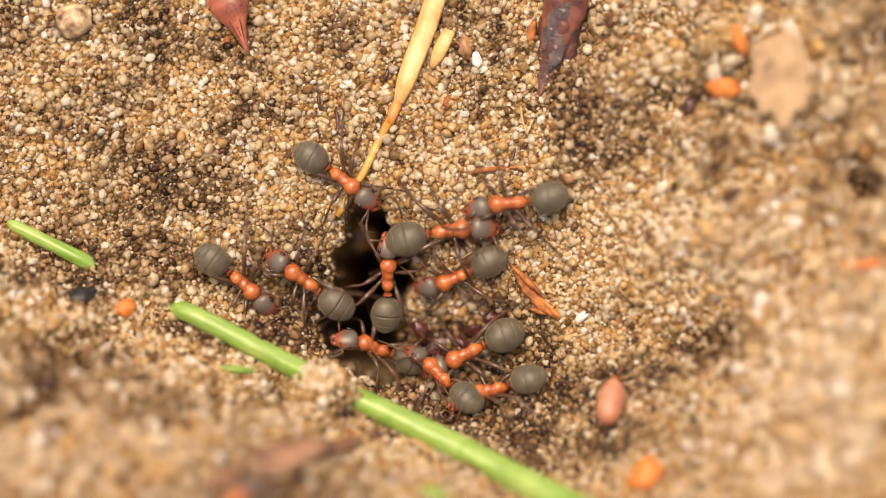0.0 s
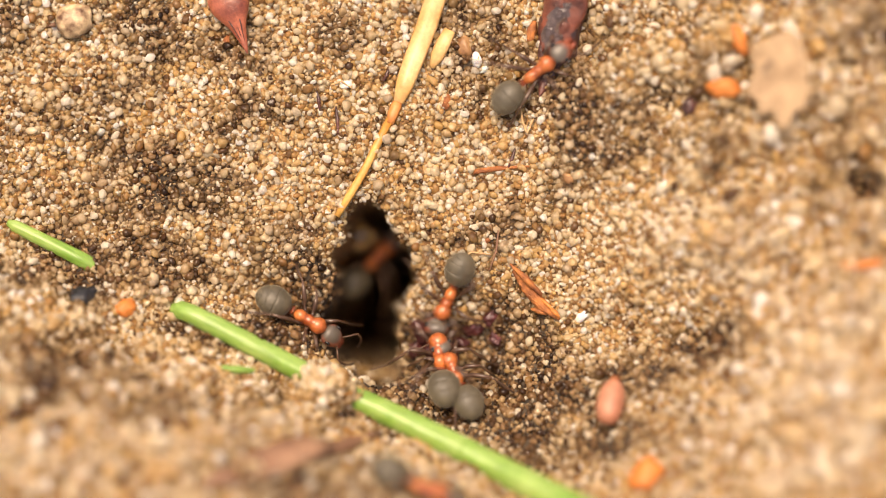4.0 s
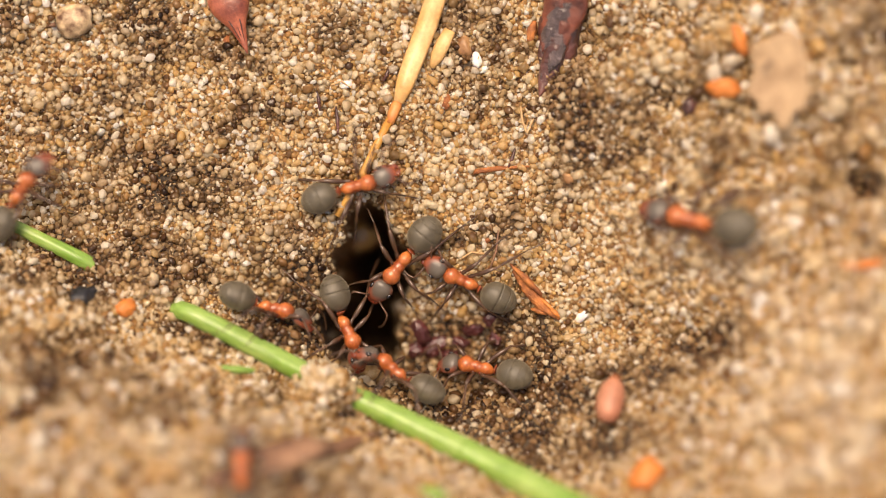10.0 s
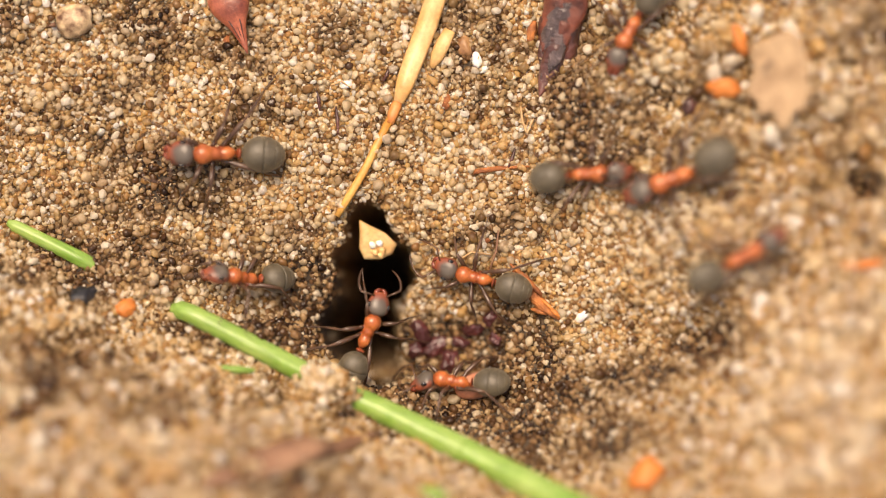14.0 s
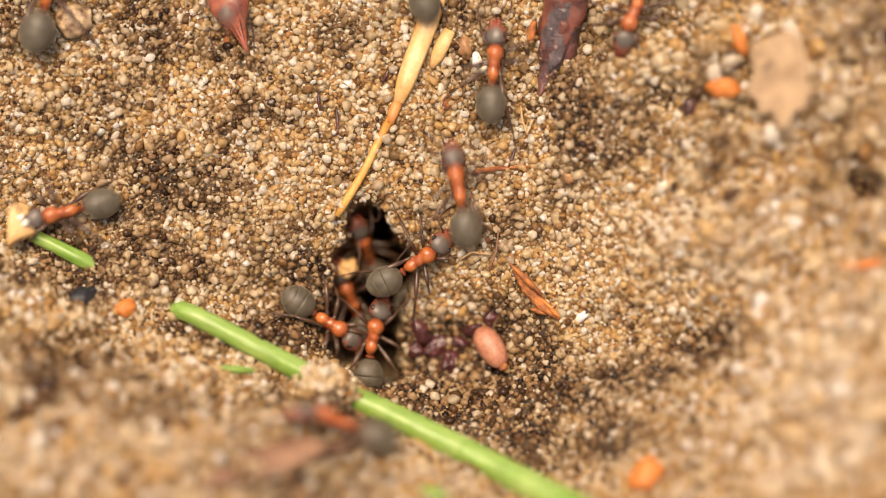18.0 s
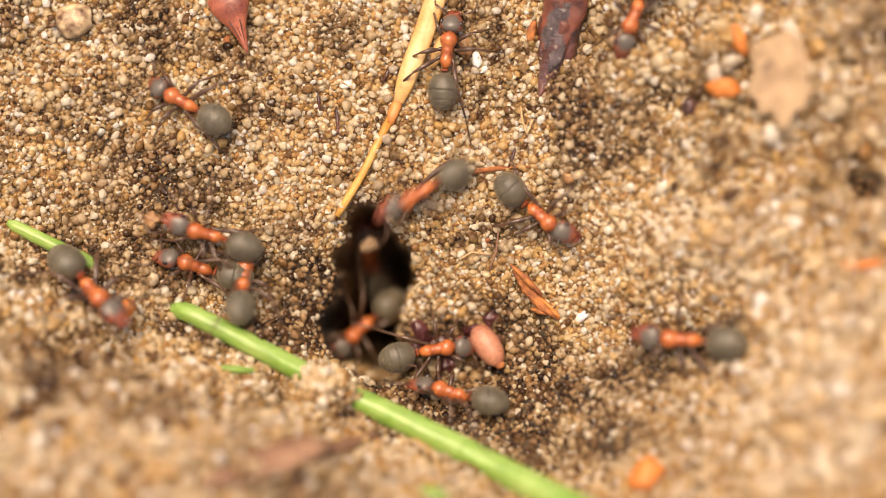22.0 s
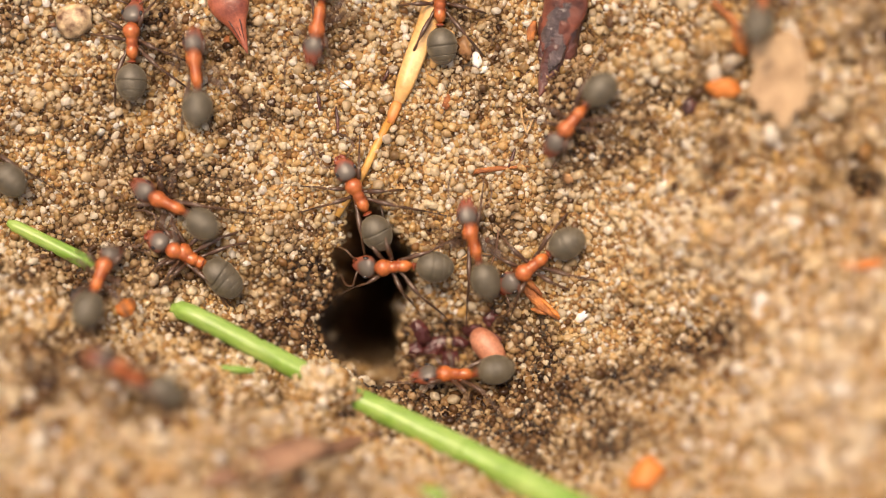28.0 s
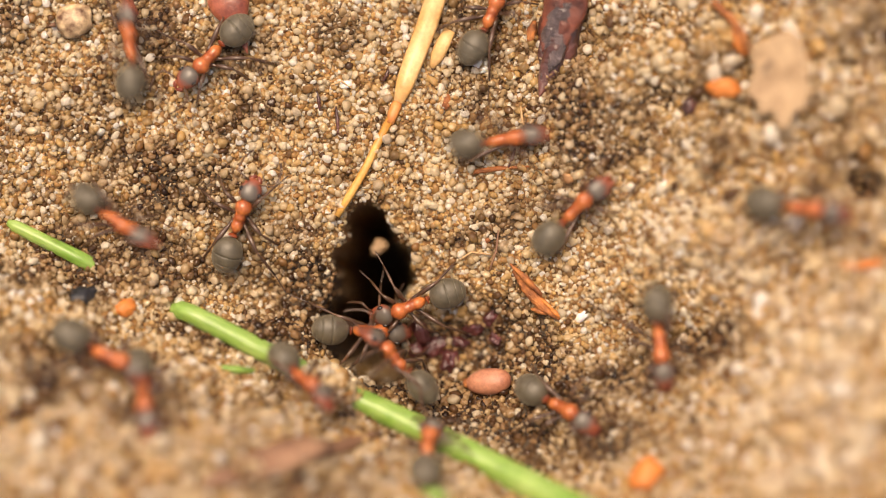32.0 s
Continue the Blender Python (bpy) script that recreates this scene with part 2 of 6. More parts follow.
    nt.links.new(total, pale.inputs[0])
    return r.outputs[0], pale.outputs[0]


def sand_grains(name, random_socket, tone=1.0):
    """Quartz sand in honey, cream and brown; tone below 1 is a browner, dirtier mix."""
    m, nt, b = material(name)
    if random_socket == "island":
        pick = nt.nodes.new("ShaderNodeNewGeometry").outputs["Random Per Island"]
    else:
        pick = nt.nodes.new("ShaderNodeObjectInfo").outputs["Random"]
    clean = ramp(nt, [(0.0, (0.13, 0.060, 0.026)), (0.06, (0.32, 0.17, 0.070)), (0.12, (0.58, 0.33, 0.12)), (0.22, (0.74, 0.53, 0.26)),
                      (0.33, (0.74, 0.49, 0.19)), (0.42, (0.79, 0.62, 0.36)), (0.55, (0.83, 0.69, 0.44)), (0.64, (0.62, 0.52, 0.38)), (0.74, (0.85, 0.72, 0.48)), (0.83, (0.87, 0.77, 0.56)), (0.91, (0.92, 0.86, 0.72)), (1.0, (0.96, 0.94, 0.88))])
    dirty = ramp(nt, [(0.0, (0.040, 0.020, 0.010)), (0.20, (0.11, 0.052, 0.022)), (0.40, (0.24, 0.125, 0.052)), (0.60, (0.46, 0.28, 0.13)),
                      (0.84, (0.66, 0.48, 0.26)), (1.0, (0.90, 0.82, 0.66))])
    dry = ramp(nt, [(0.0, (0.34, 0.19, 0.08)), (0.10, (0.66, 0.45, 0.21)), (0.22, (0.82, 0.65, 0.38)), (0.5, (0.88, 0.76, 0.53)), (1.0, (0.95, 0.91, 0.82))])
    for r in (clean, dirty, dry):
        nt.links.new(pick, r.inputs[0])
    # humus holds the stains and the shade painted into the patches
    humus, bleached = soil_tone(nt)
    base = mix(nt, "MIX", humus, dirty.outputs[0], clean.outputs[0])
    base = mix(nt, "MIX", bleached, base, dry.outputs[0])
    film = noise_of(nt, 6000, 3, 0.6)
    r2 = ramp(nt, [(0.3, (0.72, 0.68, 0.62)), (0.6, (1.05, 1.05, 1.05))])
    nt.links.new(film.outputs[0], r2.inputs[0])
    base = mix(nt, "MULTIPLY", 1.0, base, (tone, tone ** 1.18, tone ** 1.36))
    nt.links.new(mix(nt, "MULTIPLY", 0.55, base, r2.outputs[0]), b.inputs["Base Color"])
    b.inputs["Roughness"].default_value = 0.18
    b.inputs["Specular IOR Level"].default_value = 0.7
    bumped(nt, b, film.outputs[0], 0.25, 0.00004)
    # quartz lets light through
    glow, both = nt.nodes.new("ShaderNodeBsdfTranslucent"), nt.nodes.new("ShaderNodeMixShader")
    nt.links.new(b.inputs["Base Color"].links[0].from_socket, glow.inputs["Color"])
    both.inputs[0].default_value = 0.56
    nt.links.new(b.outputs[0], both.inputs[1])
    nt.links.new(glow.outputs[0], both.inputs[2])
    nt.links.new(both.outputs[0], nt.nodes["Material Output"].inputs["Surface"])
    return m


def ground_material():
    m, nt, b = material("sandy_soil")
    n1, n2 = noise_of(nt, 1900, 3, 0.65), noise_of(nt, 3800, 2, 0.6)
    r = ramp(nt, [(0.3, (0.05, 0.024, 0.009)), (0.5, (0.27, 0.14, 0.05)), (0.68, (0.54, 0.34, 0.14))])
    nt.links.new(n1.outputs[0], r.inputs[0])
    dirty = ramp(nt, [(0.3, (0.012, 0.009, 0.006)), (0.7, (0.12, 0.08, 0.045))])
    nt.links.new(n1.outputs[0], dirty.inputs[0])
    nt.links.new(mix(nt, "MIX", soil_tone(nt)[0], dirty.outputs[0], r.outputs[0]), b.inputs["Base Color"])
    b.inputs["Roughness"].default_value = 0.85
    bumped(nt, b, n2.outputs[0], 0.6, 0.0002)
    return m


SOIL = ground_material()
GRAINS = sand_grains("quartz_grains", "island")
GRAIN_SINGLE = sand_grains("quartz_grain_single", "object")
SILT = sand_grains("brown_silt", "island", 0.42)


def chitin(name, dark, light, roughness, coat, scale=1500):
    m = mottled(name, dark, light, scale, roughness, 0.25, 7.0, 0.00002, coat)
    return m


def gaster_material():
    """Dull olive-grey chitin under fine silvery down."""
    m, nt, b = material("downy_grey_chitin")
    n = noise_of(nt, 900, 3, 0.6)
    fine = noise_of(nt, 16000, 2, 0.6)
    r = ramp(nt, [(0.3, (0.064, 0.053, 0.034)), (0.7, (0.126, 0.106, 0.070))])
    nt.links.new(n.outputs[0], r.inputs[0])
    r2 = ramp(nt, [(0.35, (0.8, 0.8, 0.8)), (0.7, (1.3, 1.28, 1.2))])
    nt.links.new(fine.outputs[0], r2.inputs[0])
    nt.links.new(mix(nt, "MULTIPLY", 0.8, r.outputs[0], r2.outputs[0]), b.inputs["Base Color"])
    b.inputs["Roughness"].default_value = 0.42
    b.inputs["Sheen Weight"].default_value = 0.3
    b.inputs["Sheen Roughness"].default_value = 0.4
    b.inputs["Sheen Tint"].default_value = (0.8, 0.70, 0.52, 1)
    bumped(nt, b, fine.outputs[0], 0.6, 0.00003)
    return m


def head_material():
    """Grey-brown crown, rusty red at the cheeks and towards the jaws."""
    m, nt, b = material("dark_red_chitin")
    tc = nt.nodes.new("ShaderNodeTexCoord")
    place = nt.nodes.new("ShaderNodeMapping")
    place.inputs["Location"].default_value = (-0.34, -0.57, 0)
    place.inputs["Scale"].default_value = (1.05, 1.14, 0.0)
    nt.links.new(tc.outputs["Generated"], place.inputs["Vector"])
    reach = nt.nodes.new("ShaderNodeVectorMath")
    reach.operation = "LENGTH"
    nt.links.new(place.outputs[0], reach.inputs[0])
    n = noise_of(nt, 1800, 3, 0.6)
    add = nt.nodes.new("ShaderNodeMath")
    add.operation = "MULTIPLY_ADD"
    nt.links.new(n.outputs[0], add.inputs[0])
    add.inputs[1].default_value = 0.3
    nt.links.new(reach.outputs["Value"], add.inputs[2])
    r = ramp(nt, [(0.0, (0.135, 0.118, 0.092)), (0.56, (0.100, 0.080, 0.062)), (0.74, (0.24, 0.062, 0.030)), (1.0, (0.40, 0.115, 0.05))])
    nt.links.new(add.outputs[0], r.inputs[0])
    nt.links.new(r.outputs[0], b.inputs["Base Color"])
    b.inputs["Roughness"].default_value = 0.36
    fine = noise_of(nt, 12000, 2, 0.6)
    bumped(nt, b, fine.outputs[0], 0.3, 0.00002)
    return m


GASTER = gaster_material()
HEAD = head_material()
THORAX = chitin("rusty_orange_chitin", (0.27, 0.055, 0.014), (0.66, 0.205, 0.055), 0.32, 0.25, 1100)
WAIST = chitin("dark_rust_chitin", (0.16, 0.034, 0.014), (0.36, 0.085, 0.03), 0.32, 0.3)
LIMB = chitin("dark_brown_chitin", (0.042, 0.022, 0.013), (0.125, 0.064, 0.034), 0.34, 0.25, 900)
SEAM = mottled("pale_membrane", (0.06, 0.055, 0.042), (0.34, 0.32, 0.26), 2600, 0.4, 0.1)
EYE_BLACK = chitin("eye_black", (0.008, 0.007, 0.006), (0.015, 0.013, 0.012), 0.2, 0.6)
JAW = chitin("dark_red_jaw", (0.16, 0.03, 0.014), (0.30, 0.06, 0.02), 0.35, 0.2)


# ---- the ground: one sheet from the nest to the horizon ----
def spread(half, step, far):
    """Coordinates that are dense within +-half and grow towards far."""
    inner = list(np.arange(-half, half + step / 2, step))
    outer, d = [], step
    p = half
    while p < far:
        d *= 1.35
        p += d
        outer.append(p)
    return np.array([-v for v in outer[::-1]] + inner + outer)


def build_ground():
    gx, gy = spread(30.0, 0.22, 40000.0), spread(21.0, 0.2, 40000.0)
    X, Y = np.meshgrid(gx, gy)
    near = np.exp(-np.maximum(0, np.hypot(X, Y) - 60) / 400.0)
    Z = ground_z(X, Y) * near
    drop = depth_at(X, Y) * (1 - ease(0.62, 1.0, burrow(X, Y)))
    # the burrow runs down and away under its far rim
    co = np.stack([X + LEAN_X * drop, Y + LEAN_Y * drop, Z], -1).reshape(-1, 3) * MM
    ny, nx = X.shape
    i = np.arange(ny * nx).reshape(ny, nx)
    quads = np.stack([i[:-1, :-1], i[:-1, 1:], i[1:, 1:], i[1:, :-1]], -1).reshape(-1, 4)
    me = bpy.data.meshes.new("ground")
    me.vertices.add(len(co))
    me.vertices.foreach_set("co", co.ravel())
    me.loops.add(quads.size)
    me.loops.foreach_set("vertex_index", quads.ravel().astype(np.int32))
    me.polygons.add(len(quads))
    me.polygons.foreach_set("loop_start", np.arange(0, quads.size, 4, dtype=np.int32))
    me.polygons.foreach_set("use_smooth", np.ones(len(quads), dtype=bool))
    me.update(calc_edges=True)
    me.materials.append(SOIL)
    return tagged(new("ground", me), "pale tan sandy soil with dark humus patches and a burrow", "ground", kind="structure")


def ico(level):
    bm = bmesh.new()
    bmesh.ops.create_icosphere(bm, subdivisions=level, radius=1.0)
    v = np.array([p.co[:] for p in bm.verts])
    f = np.array([[p.index for p in q.verts] for q in bm.faces])
    bm.free()
    return v, f


def many_grains(name, places, radii, level, label, mat=GRAINS):
    """Lumpy rounded grains in one mesh."""
    v, f = ico(level)
    n, k = len(places), len(v)
    sc = radii[:, None] * rng.uniform(0.62, 1.28, (n, 3))
    a = rng.normal(size=(n, 4))
    a /= np.linalg.norm(a, axis=1)[:, None]
    w, x, y, z = a.T
    R = np.stack([1 - 2 * (y * y + z * z), 2 * (x * y - z * w), 2 * (x * z + y * w),
                  2 * (x * y + z * w), 1 - 2 * (x * x + z * z), 2 * (y * z - x * w),
                  2 * (x * z - y * w), 2 * (y * z + x * w), 1 - 2 * (x * x + y * y)], -1).reshape(n, 3, 3)
    worn = v[None] * (1 + rng.uniform(-0.10, 0.10, (n, k, 1)))
    # a few worn crystal faces on each
    for _ in range(5):
        face = rng.normal(size=(n, 1, 3))
        face /= np.linalg.norm(face, axis=2, keepdims=True)
        over = np.maximum((worn * face).sum(2, keepdims=True) - rng.uniform(0.55, 0.95, (n, 1, 1)), 0)
        worn = worn - over * face
    co = np.einsum("nij,nkj->nki", R, worn * sc[:, None, :]) + places[:, None, :]
    faces = (f[None] + (np.arange(n) * k)[:, None, None]).reshape(-1, 3)
    me = bpy.data.meshes.new(name)
    me.vertices.add(n * k)
    me.vertices.foreach_set("co", (co * MM).ravel())
    me.loops.add(faces.size)
    me.loops.foreach_set("vertex_index", faces.ravel().astype(np.int32))
    me.polygons.add(len(faces))
    me.polygons.foreach_set("loop_start", np.arange(0, faces.size, 3, dtype=np.int32))
    me.polygons.foreach_set("use_smooth", np.ones(len(faces), dtype=bool))
    me.update(calc_edges=True)
    me.materials.append(mat)
    return tagged(new(name, me), label, "sand", kind="stuff")


def scatter(x0, x1, y0, y1, step, jitter=0.5):
    gx, gy = np.meshgrid(np.arange(x0, x1, step), np.arange(y0, y1, step))
    x, y = gx.ravel(), gy.ravel()
    return x + rng.uniform(-jitter, jitter, x.shape) * step, y + rng.uniform(-jitter, jitter, x.shape) * step


def settle_grains(x, y, radii, sunk):
    """Places on the slope; the throat of the burrow stays free."""
    q = burrow(x, y)
    keep = (q > 0.80) | (y < -5.6)
    x, y, radii, q = x[keep], y[keep], radii[keep], q[keep]
    drop = depth_at(x, y) * (1 - ease(0.62, 1.0, q))
    z = ground_z(x, y) + radii * sunk
    return np.stack([x + LEAN_X * drop, y + LEAN_Y * drop, z], -1), radii


def build_sand():
    # the sand round the nest, in view: a packed bed, then loose grains on top of it
    x, y = scatter(-27, 27, -17, 16.5, 0.225, 0.6)
    r = np.clip(rng.lognormal(math.log(0.146), 0.32, x.shape), 0.07, 0.29)
    fine = (x < 11) & (y > -10)
    for part_of, level in ((fine, 2), (~fine, 1)):
        p, k = settle_grains(x[part_of], y[part_of], r[part_of], 0.1)
        many_grains("sand_bed", p, k, level, "packed pale quartz and amber sand grains")
    x, y = scatter(-27, 27, -17, 16.5, 0.42, 0.8)
    r = np.clip(rng.lognormal(math.log(0.148), 0.36, x.shape), 0.07, 0.30)
    fine = (x < 11) & (y > -10)
    for part_of, level in ((fine, 2), (~fine, 1)):
        p, k = settle_grains(x[part_of], y[part_of], r[part_of], 0.7)
        many_grains("loose_sand", p, k, level, "loose rounded sand grains, white, honey and brown")
    # coarse clods on the bank and on the eastern rise
    x, y = scatter(-27, 27, -17, 16.5, 0.86, 0.9)
    banked = (stem_side(x, y) > 1.0) | (x + 0.25 * y > 9.5)
    x, y = x[banked], y[banked]
    r = np.clip(rng.lognormal(math.log(0.36), 0.36, x.shape), 0.18, 0.85)
    inside = np.maximum(stem_side(x, y) - 1.0, x + 0.25 * y - 9.5)
    r = np.minimum(r, 0.20 + 0.05 * inside)
    p, r = settle_grains(x, y, r, 0.25)
    many_grains("sand_clods", p, r, 2, "crumbly clods of caked sand, cream and brown")
    # the clod over the stem, heaped two or three grains deep
    x, y = scatter(-8.9, -4.2, -9.8, -6.0, 0.24, 0.9)
    top = heap(x, y)
    x, y, top = x[top > 0.5], y[top > 0.5], top[top > 0.5]
    r = np.clip(rng.lognormal(math.log(0.20), 0.3, x.shape), 0.1, 0.36)
    p, r = settle_grains(x, y, r, 0.9)
    p[:, 2] += rng.uniform(0.0, 0.25, len(p))
    many_grains("heaped_sand", p, r, 2, "small heap of pale sand slid over the stem")
    # silt and chips between them
    x, y = scatter(-26, 26, -16, 16, 0.29, 0.9)
    r = rng.uniform(0.05, 0.11, x.shape)
    p, r = settle_grains(x, y, r, 0.9)
    many_grains("fine_sand", p, r, 1, "fine brown silt and quartz chips between the grains", SILT)
    # coarser cover out of view
    x, y = scatter(-60, 60, -50, 50, 0.8)
    out = (np.abs(x) > 27) | (y < -17) | (y > 16.5)
    r = rng.uniform(0.25, 0.5, x.shape)
    p, r = settle_grains(x[out], y[out], r[out], 0.1)
    many_grains("outer_sand", p, r, 1, "pale sand around the nest")


ground = build_ground()
build_sand()


# ---- ants ----
def knee_of(out, high):
    return Vector((out * 0.42, 0, high * 0.62))


def ankle_of(out, high):
    return Vector((out * 0.80, 0, -high * 0.72))


def build_leg(ant, out, high, thick, place):
    """A leg that points along +X from its hip: thigh up to the knee, shin down, thin clawed foot on the ground."""
    knee, ankle = knee_of(out, high), ankle_of(out, high)
    toe = Vector((out * 1.06, 0, -high * 1.0))
    bm = bmesh.new()
    tube(bm, [(0, 0, 0), (out * 0.05, 0, 0.02), (out * 0.10, 0, 0.06), knee * 0.35 + Vector((0, 0, 0.05)), knee * 0.65 + Vector((0, 0, 0.05)), knee],
         [thick * 0.8, thick * 0.85, thick * 0.6, thick * 0.95, thick, thick * 0.5], 8)
    leg = part("leg", bm, LIMB, ant)
    leg.matrix_basis = place
    bm = bmesh.new()
    tube(bm, [knee, knee.lerp(ankle, 0.08), knee.lerp(ankle, 0.3), knee.lerp(ankle, 0.65), ankle],
         [thick * 0.42, thick * 0.38, thick * 0.58, thick * 0.52, thick * 0.34], 7)
    # the spur at the end of the shin
    tube(bm, [knee.lerp(ankle, 0.93), knee.lerp(ankle, 0.97) + Vector((-0.12, 0, -0.10))], [thick * 0.16, thick * 0.03], 5)
    part("shin", bm, LIMB, leg)
    bm = bmesh.new()
    joints = [ankle.lerp(toe, k / 5) for k in range(6)]
    pts, radii = [], []
    for p, q in zip(joints, joints[1:]):
        pts += [p, p.lerp(q, 0.8)]
        radii += [thick * 0.20, thick * 0.30]
    tube(bm, pts + [toe], radii + [thick * 0.15], 6)
    for s in (1, -1):
        tube(bm, [toe, toe + Vector((0.10, s * 0.05, 0.03)), toe + Vector((0.15, s * 0.07, -0.04))], [thick * 0.14, thick * 0.10, thick * 0.03], 5)
    part("foot", bm, LIMB, leg)


BODY_HIGH = 1.05
LEGS = (("front", 0.75, 0.34, 2.9, 44), ("middle", 0.25, 0.38, 3.3, 98), ("hind", -0.25, 0.36, 4.8, 146))
NECK, STALK = (1.30, 0.0, BODY_HIGH + 0.12), (-1.34, 0.0, BODY_HIGH - 0.10)


def profile(bm, stations, seg=16):
    """A body along X through rings (x, half width, half height, z)."""
    rings(bm, [(Vector((x, 0, z)), Vector((0, w, 0)), Vector((0, 0, h))) for x, w, h, z in stations], seg)


def build_ant():
    ant = thing("ant", "wood ant with rusty orange thorax and grey-black gaster on sand", "ant", "ants of the nest")
    z = BODY_HIGH
    bm = bmesh.new()
    # neck, domed pronotum, saddle, sloping propodeum
    profile(bm, [(1.42, 0.13, 0.15, z + 0.10), (1.30, 0.26, 0.28, z + 0.11), (1.16, 0.43, 0.41, z + 0.12), (0.98, 0.54, 0.50, z + 0.14),
                 (0.78, 0.565, 0.52, z + 0.15), (0.58, 0.51, 0.49, z + 0.14), (0.42, 0.41, 0.42, z + 0.10), (0.30, 0.35, 0.38, z + 0.06),
                 (0.16, 0.385, 0.41, z + 0.06), (0.00, 0.385, 0.40, z + 0.04), (-0.12, 0.335, 0.34, z - 0.01), (-0.24, 0.35, 0.37, z - 0.02),
                 (-0.42, 0.395, 0.43, z - 0.01), (-0.62, 0.385, 0.43, z - 0.03), (-0.80, 0.31, 0.34, z - 0.09), (-0.94, 0.20, 0.21, z - 0.16), (-1.02, 0.12, 0.13, z - 0.19)], 18)
    part("thorax", bm, THORAX, ant, "rusty orange thorax")
    for s in (1, -1):
        for _, hx, hy, _, _ in LEGS:
            bm = bmesh.new()
            tube(bm, [(hx + 0.05, s * hy * 0.45, z - 0.22), (hx + 0.03, s * hy * 0.8, z - 0.20), (hx, s * hy * 1.12, z - 0.13)], [0.17, 0.21, 0.12], 8)
            part("hip", bm, WAIST, ant)
    bm = bmesh.new()
    tube(bm, [(-0.92, 0, z - 0.19), (-1.1, 0, z - 0.2), (-1.45, 0, z - 0.13)], [0.15, 0.13, 0.16], 8)
    rings(bm, [(Vector((-1.12, 0, z - 0.18)), Vector((0, 0.20, 0)), Vector((0.13, 0, 0))),
               (Vector((-1.14, 0, z + 0.08)), Vector((0, 0.31, 0)), Vector((0.10, 0, 0))),
               (Vector((-1.16, 0, z + 0.26)), Vector((0, 0.29, 0)), Vector((0.06, 0, 0))),
               (Vector((-1.17, 0, z + 0.36)), Vector((0, 0.16, 0)), Vector((0.03, 0, 0)))], 12)
    part("petiole", bm, WAIST, ant, "upright dark rust scale")
    # the gaster hangs on its stalk: overlapping plates, a thin seam between each two
    x0, y0, z0 = STALK
    core = bmesh.new()
    body(core, -2.28, -0.02, 1.92, 1.72, 0.20, 14, 20, 0.46, 0.50)
    gaster = part("gaster", core, SEAM, ant, "thin pale seams between the plates")
    gaster.matrix_basis = pose(x0 * MM, y0 * MM, z0 * MM)
    cuts = (0.03, -1.12, -1.74, -2.10, -2.36)
    for a, b in zip(cuts, cuts[1:]):
        bm = bmesh.new()
        st = []
        for i in range(8):
            x = a + (b + 0.024 - a) * i / 7
            t = min(max((x + 2.37) / 2.41, 0.010), 0.990)
            r = (1.035 - 0.012 * i / 7) * (t ** 0.52) * ((1 - t) ** 0.46) / (0.5 ** 0.98)
            st.append((Vector((x, 0, 0.20)), Vector((0, 0.965 * r, 0)), Vector((0, 0, 0.865 * r))))
        rings(bm, st, 22)
        part("gaster_plate", bm, GASTER, gaster)
    x0, y0, z0 = NECK
    bm = bmesh.new()
    # broad behind, narrowing to the jaws
    profile(bm, [(-0.02, 0.22, 0.20, 0.02), (0.06, 0.46, 0.36, 0.02), (0.18, 0.62, 0.45, 0.01), (0.36, 0.715, 0.50, 0.00), (0.58, 0.735, 0.50, -0.03),
                 (0.82, 0.69, 0.47, -0.07), (1.04, 0.60, 0.42, -0.12), (1.22, 0.50, 0.36, -0.16), (1.36, 0.38, 0.28, -0.20), (1.46, 0.22, 0.16, -0.23)], 20)
    head = part("head", bm, HEAD, ant, "grey head, red towards the jaws")
    head.matrix_basis = pose(x0 * MM, y0 * MM, z0 * MM)
    for s in (1, -1):
        bm = bmesh.new()
        bmesh.ops.create_uvsphere(bm, u_segments=10, v_segments=8, radius=0.16 * MM,
                                  matrix=Matrix.Translation(Vector((0.60, s * 0.62, 0.20)) * MM) @ Matrix.Diagonal((1.3, 0.7, 1, 1)))
        part("eye", bm, EYE_BLACK, head)
        bm = bmesh.new()
        tube(bm, [(1.22, s * 0.27, -0.24), (1.44, s * 0.27, -0.30), (1.58, s * 0.14, -0.34), (1.63, -s * 0.03, -0.35)], [0.17, 0.17, 0.13, 0.04], 8)
        part("mandible", bm, JAW, head)
        bm = bmesh.new()
        tube(bm, [(0, 0, 0), (0.20, s * 0.46, 0.24), (0.40, s * 0.98, 0.40)], [0.055, 0.055, 0.07], 7)
        pts, radii = [], []
        for k in range(8):
            f = k / 7
            p = Vector((0.40 + 1.34 * f, s * (0.98 + 0.10 * math.sin(3.1 * f) - 0.26 * f * f), 0.40 - 0.22 * f - 0.85 * f * f))
            pts += [p, p + Vector((0.10, 0, -0.04))]
            radii += [0.048, 0.068]
        tube(bm, pts, radii[:-1] + [0.03], 7)
        feeler = part("antenna", bm, LIMB, head)
        feeler.matrix_basis = pose(1.18 * MM, s * 0.26 * MM, 0.0)
    for name, hx, hy, out, yaw in LEGS:
        for s in (1, -1):
            build_leg(ant, out, BODY_HIGH - 0.15, 0.165 if name != "front" else 0.155, pose(hx * MM, s * hy * MM, (BODY_HIGH - 0.15) * MM, 0, 0, s * yaw))
    return ant


SWING = 17.0
habits = random.Random(23)


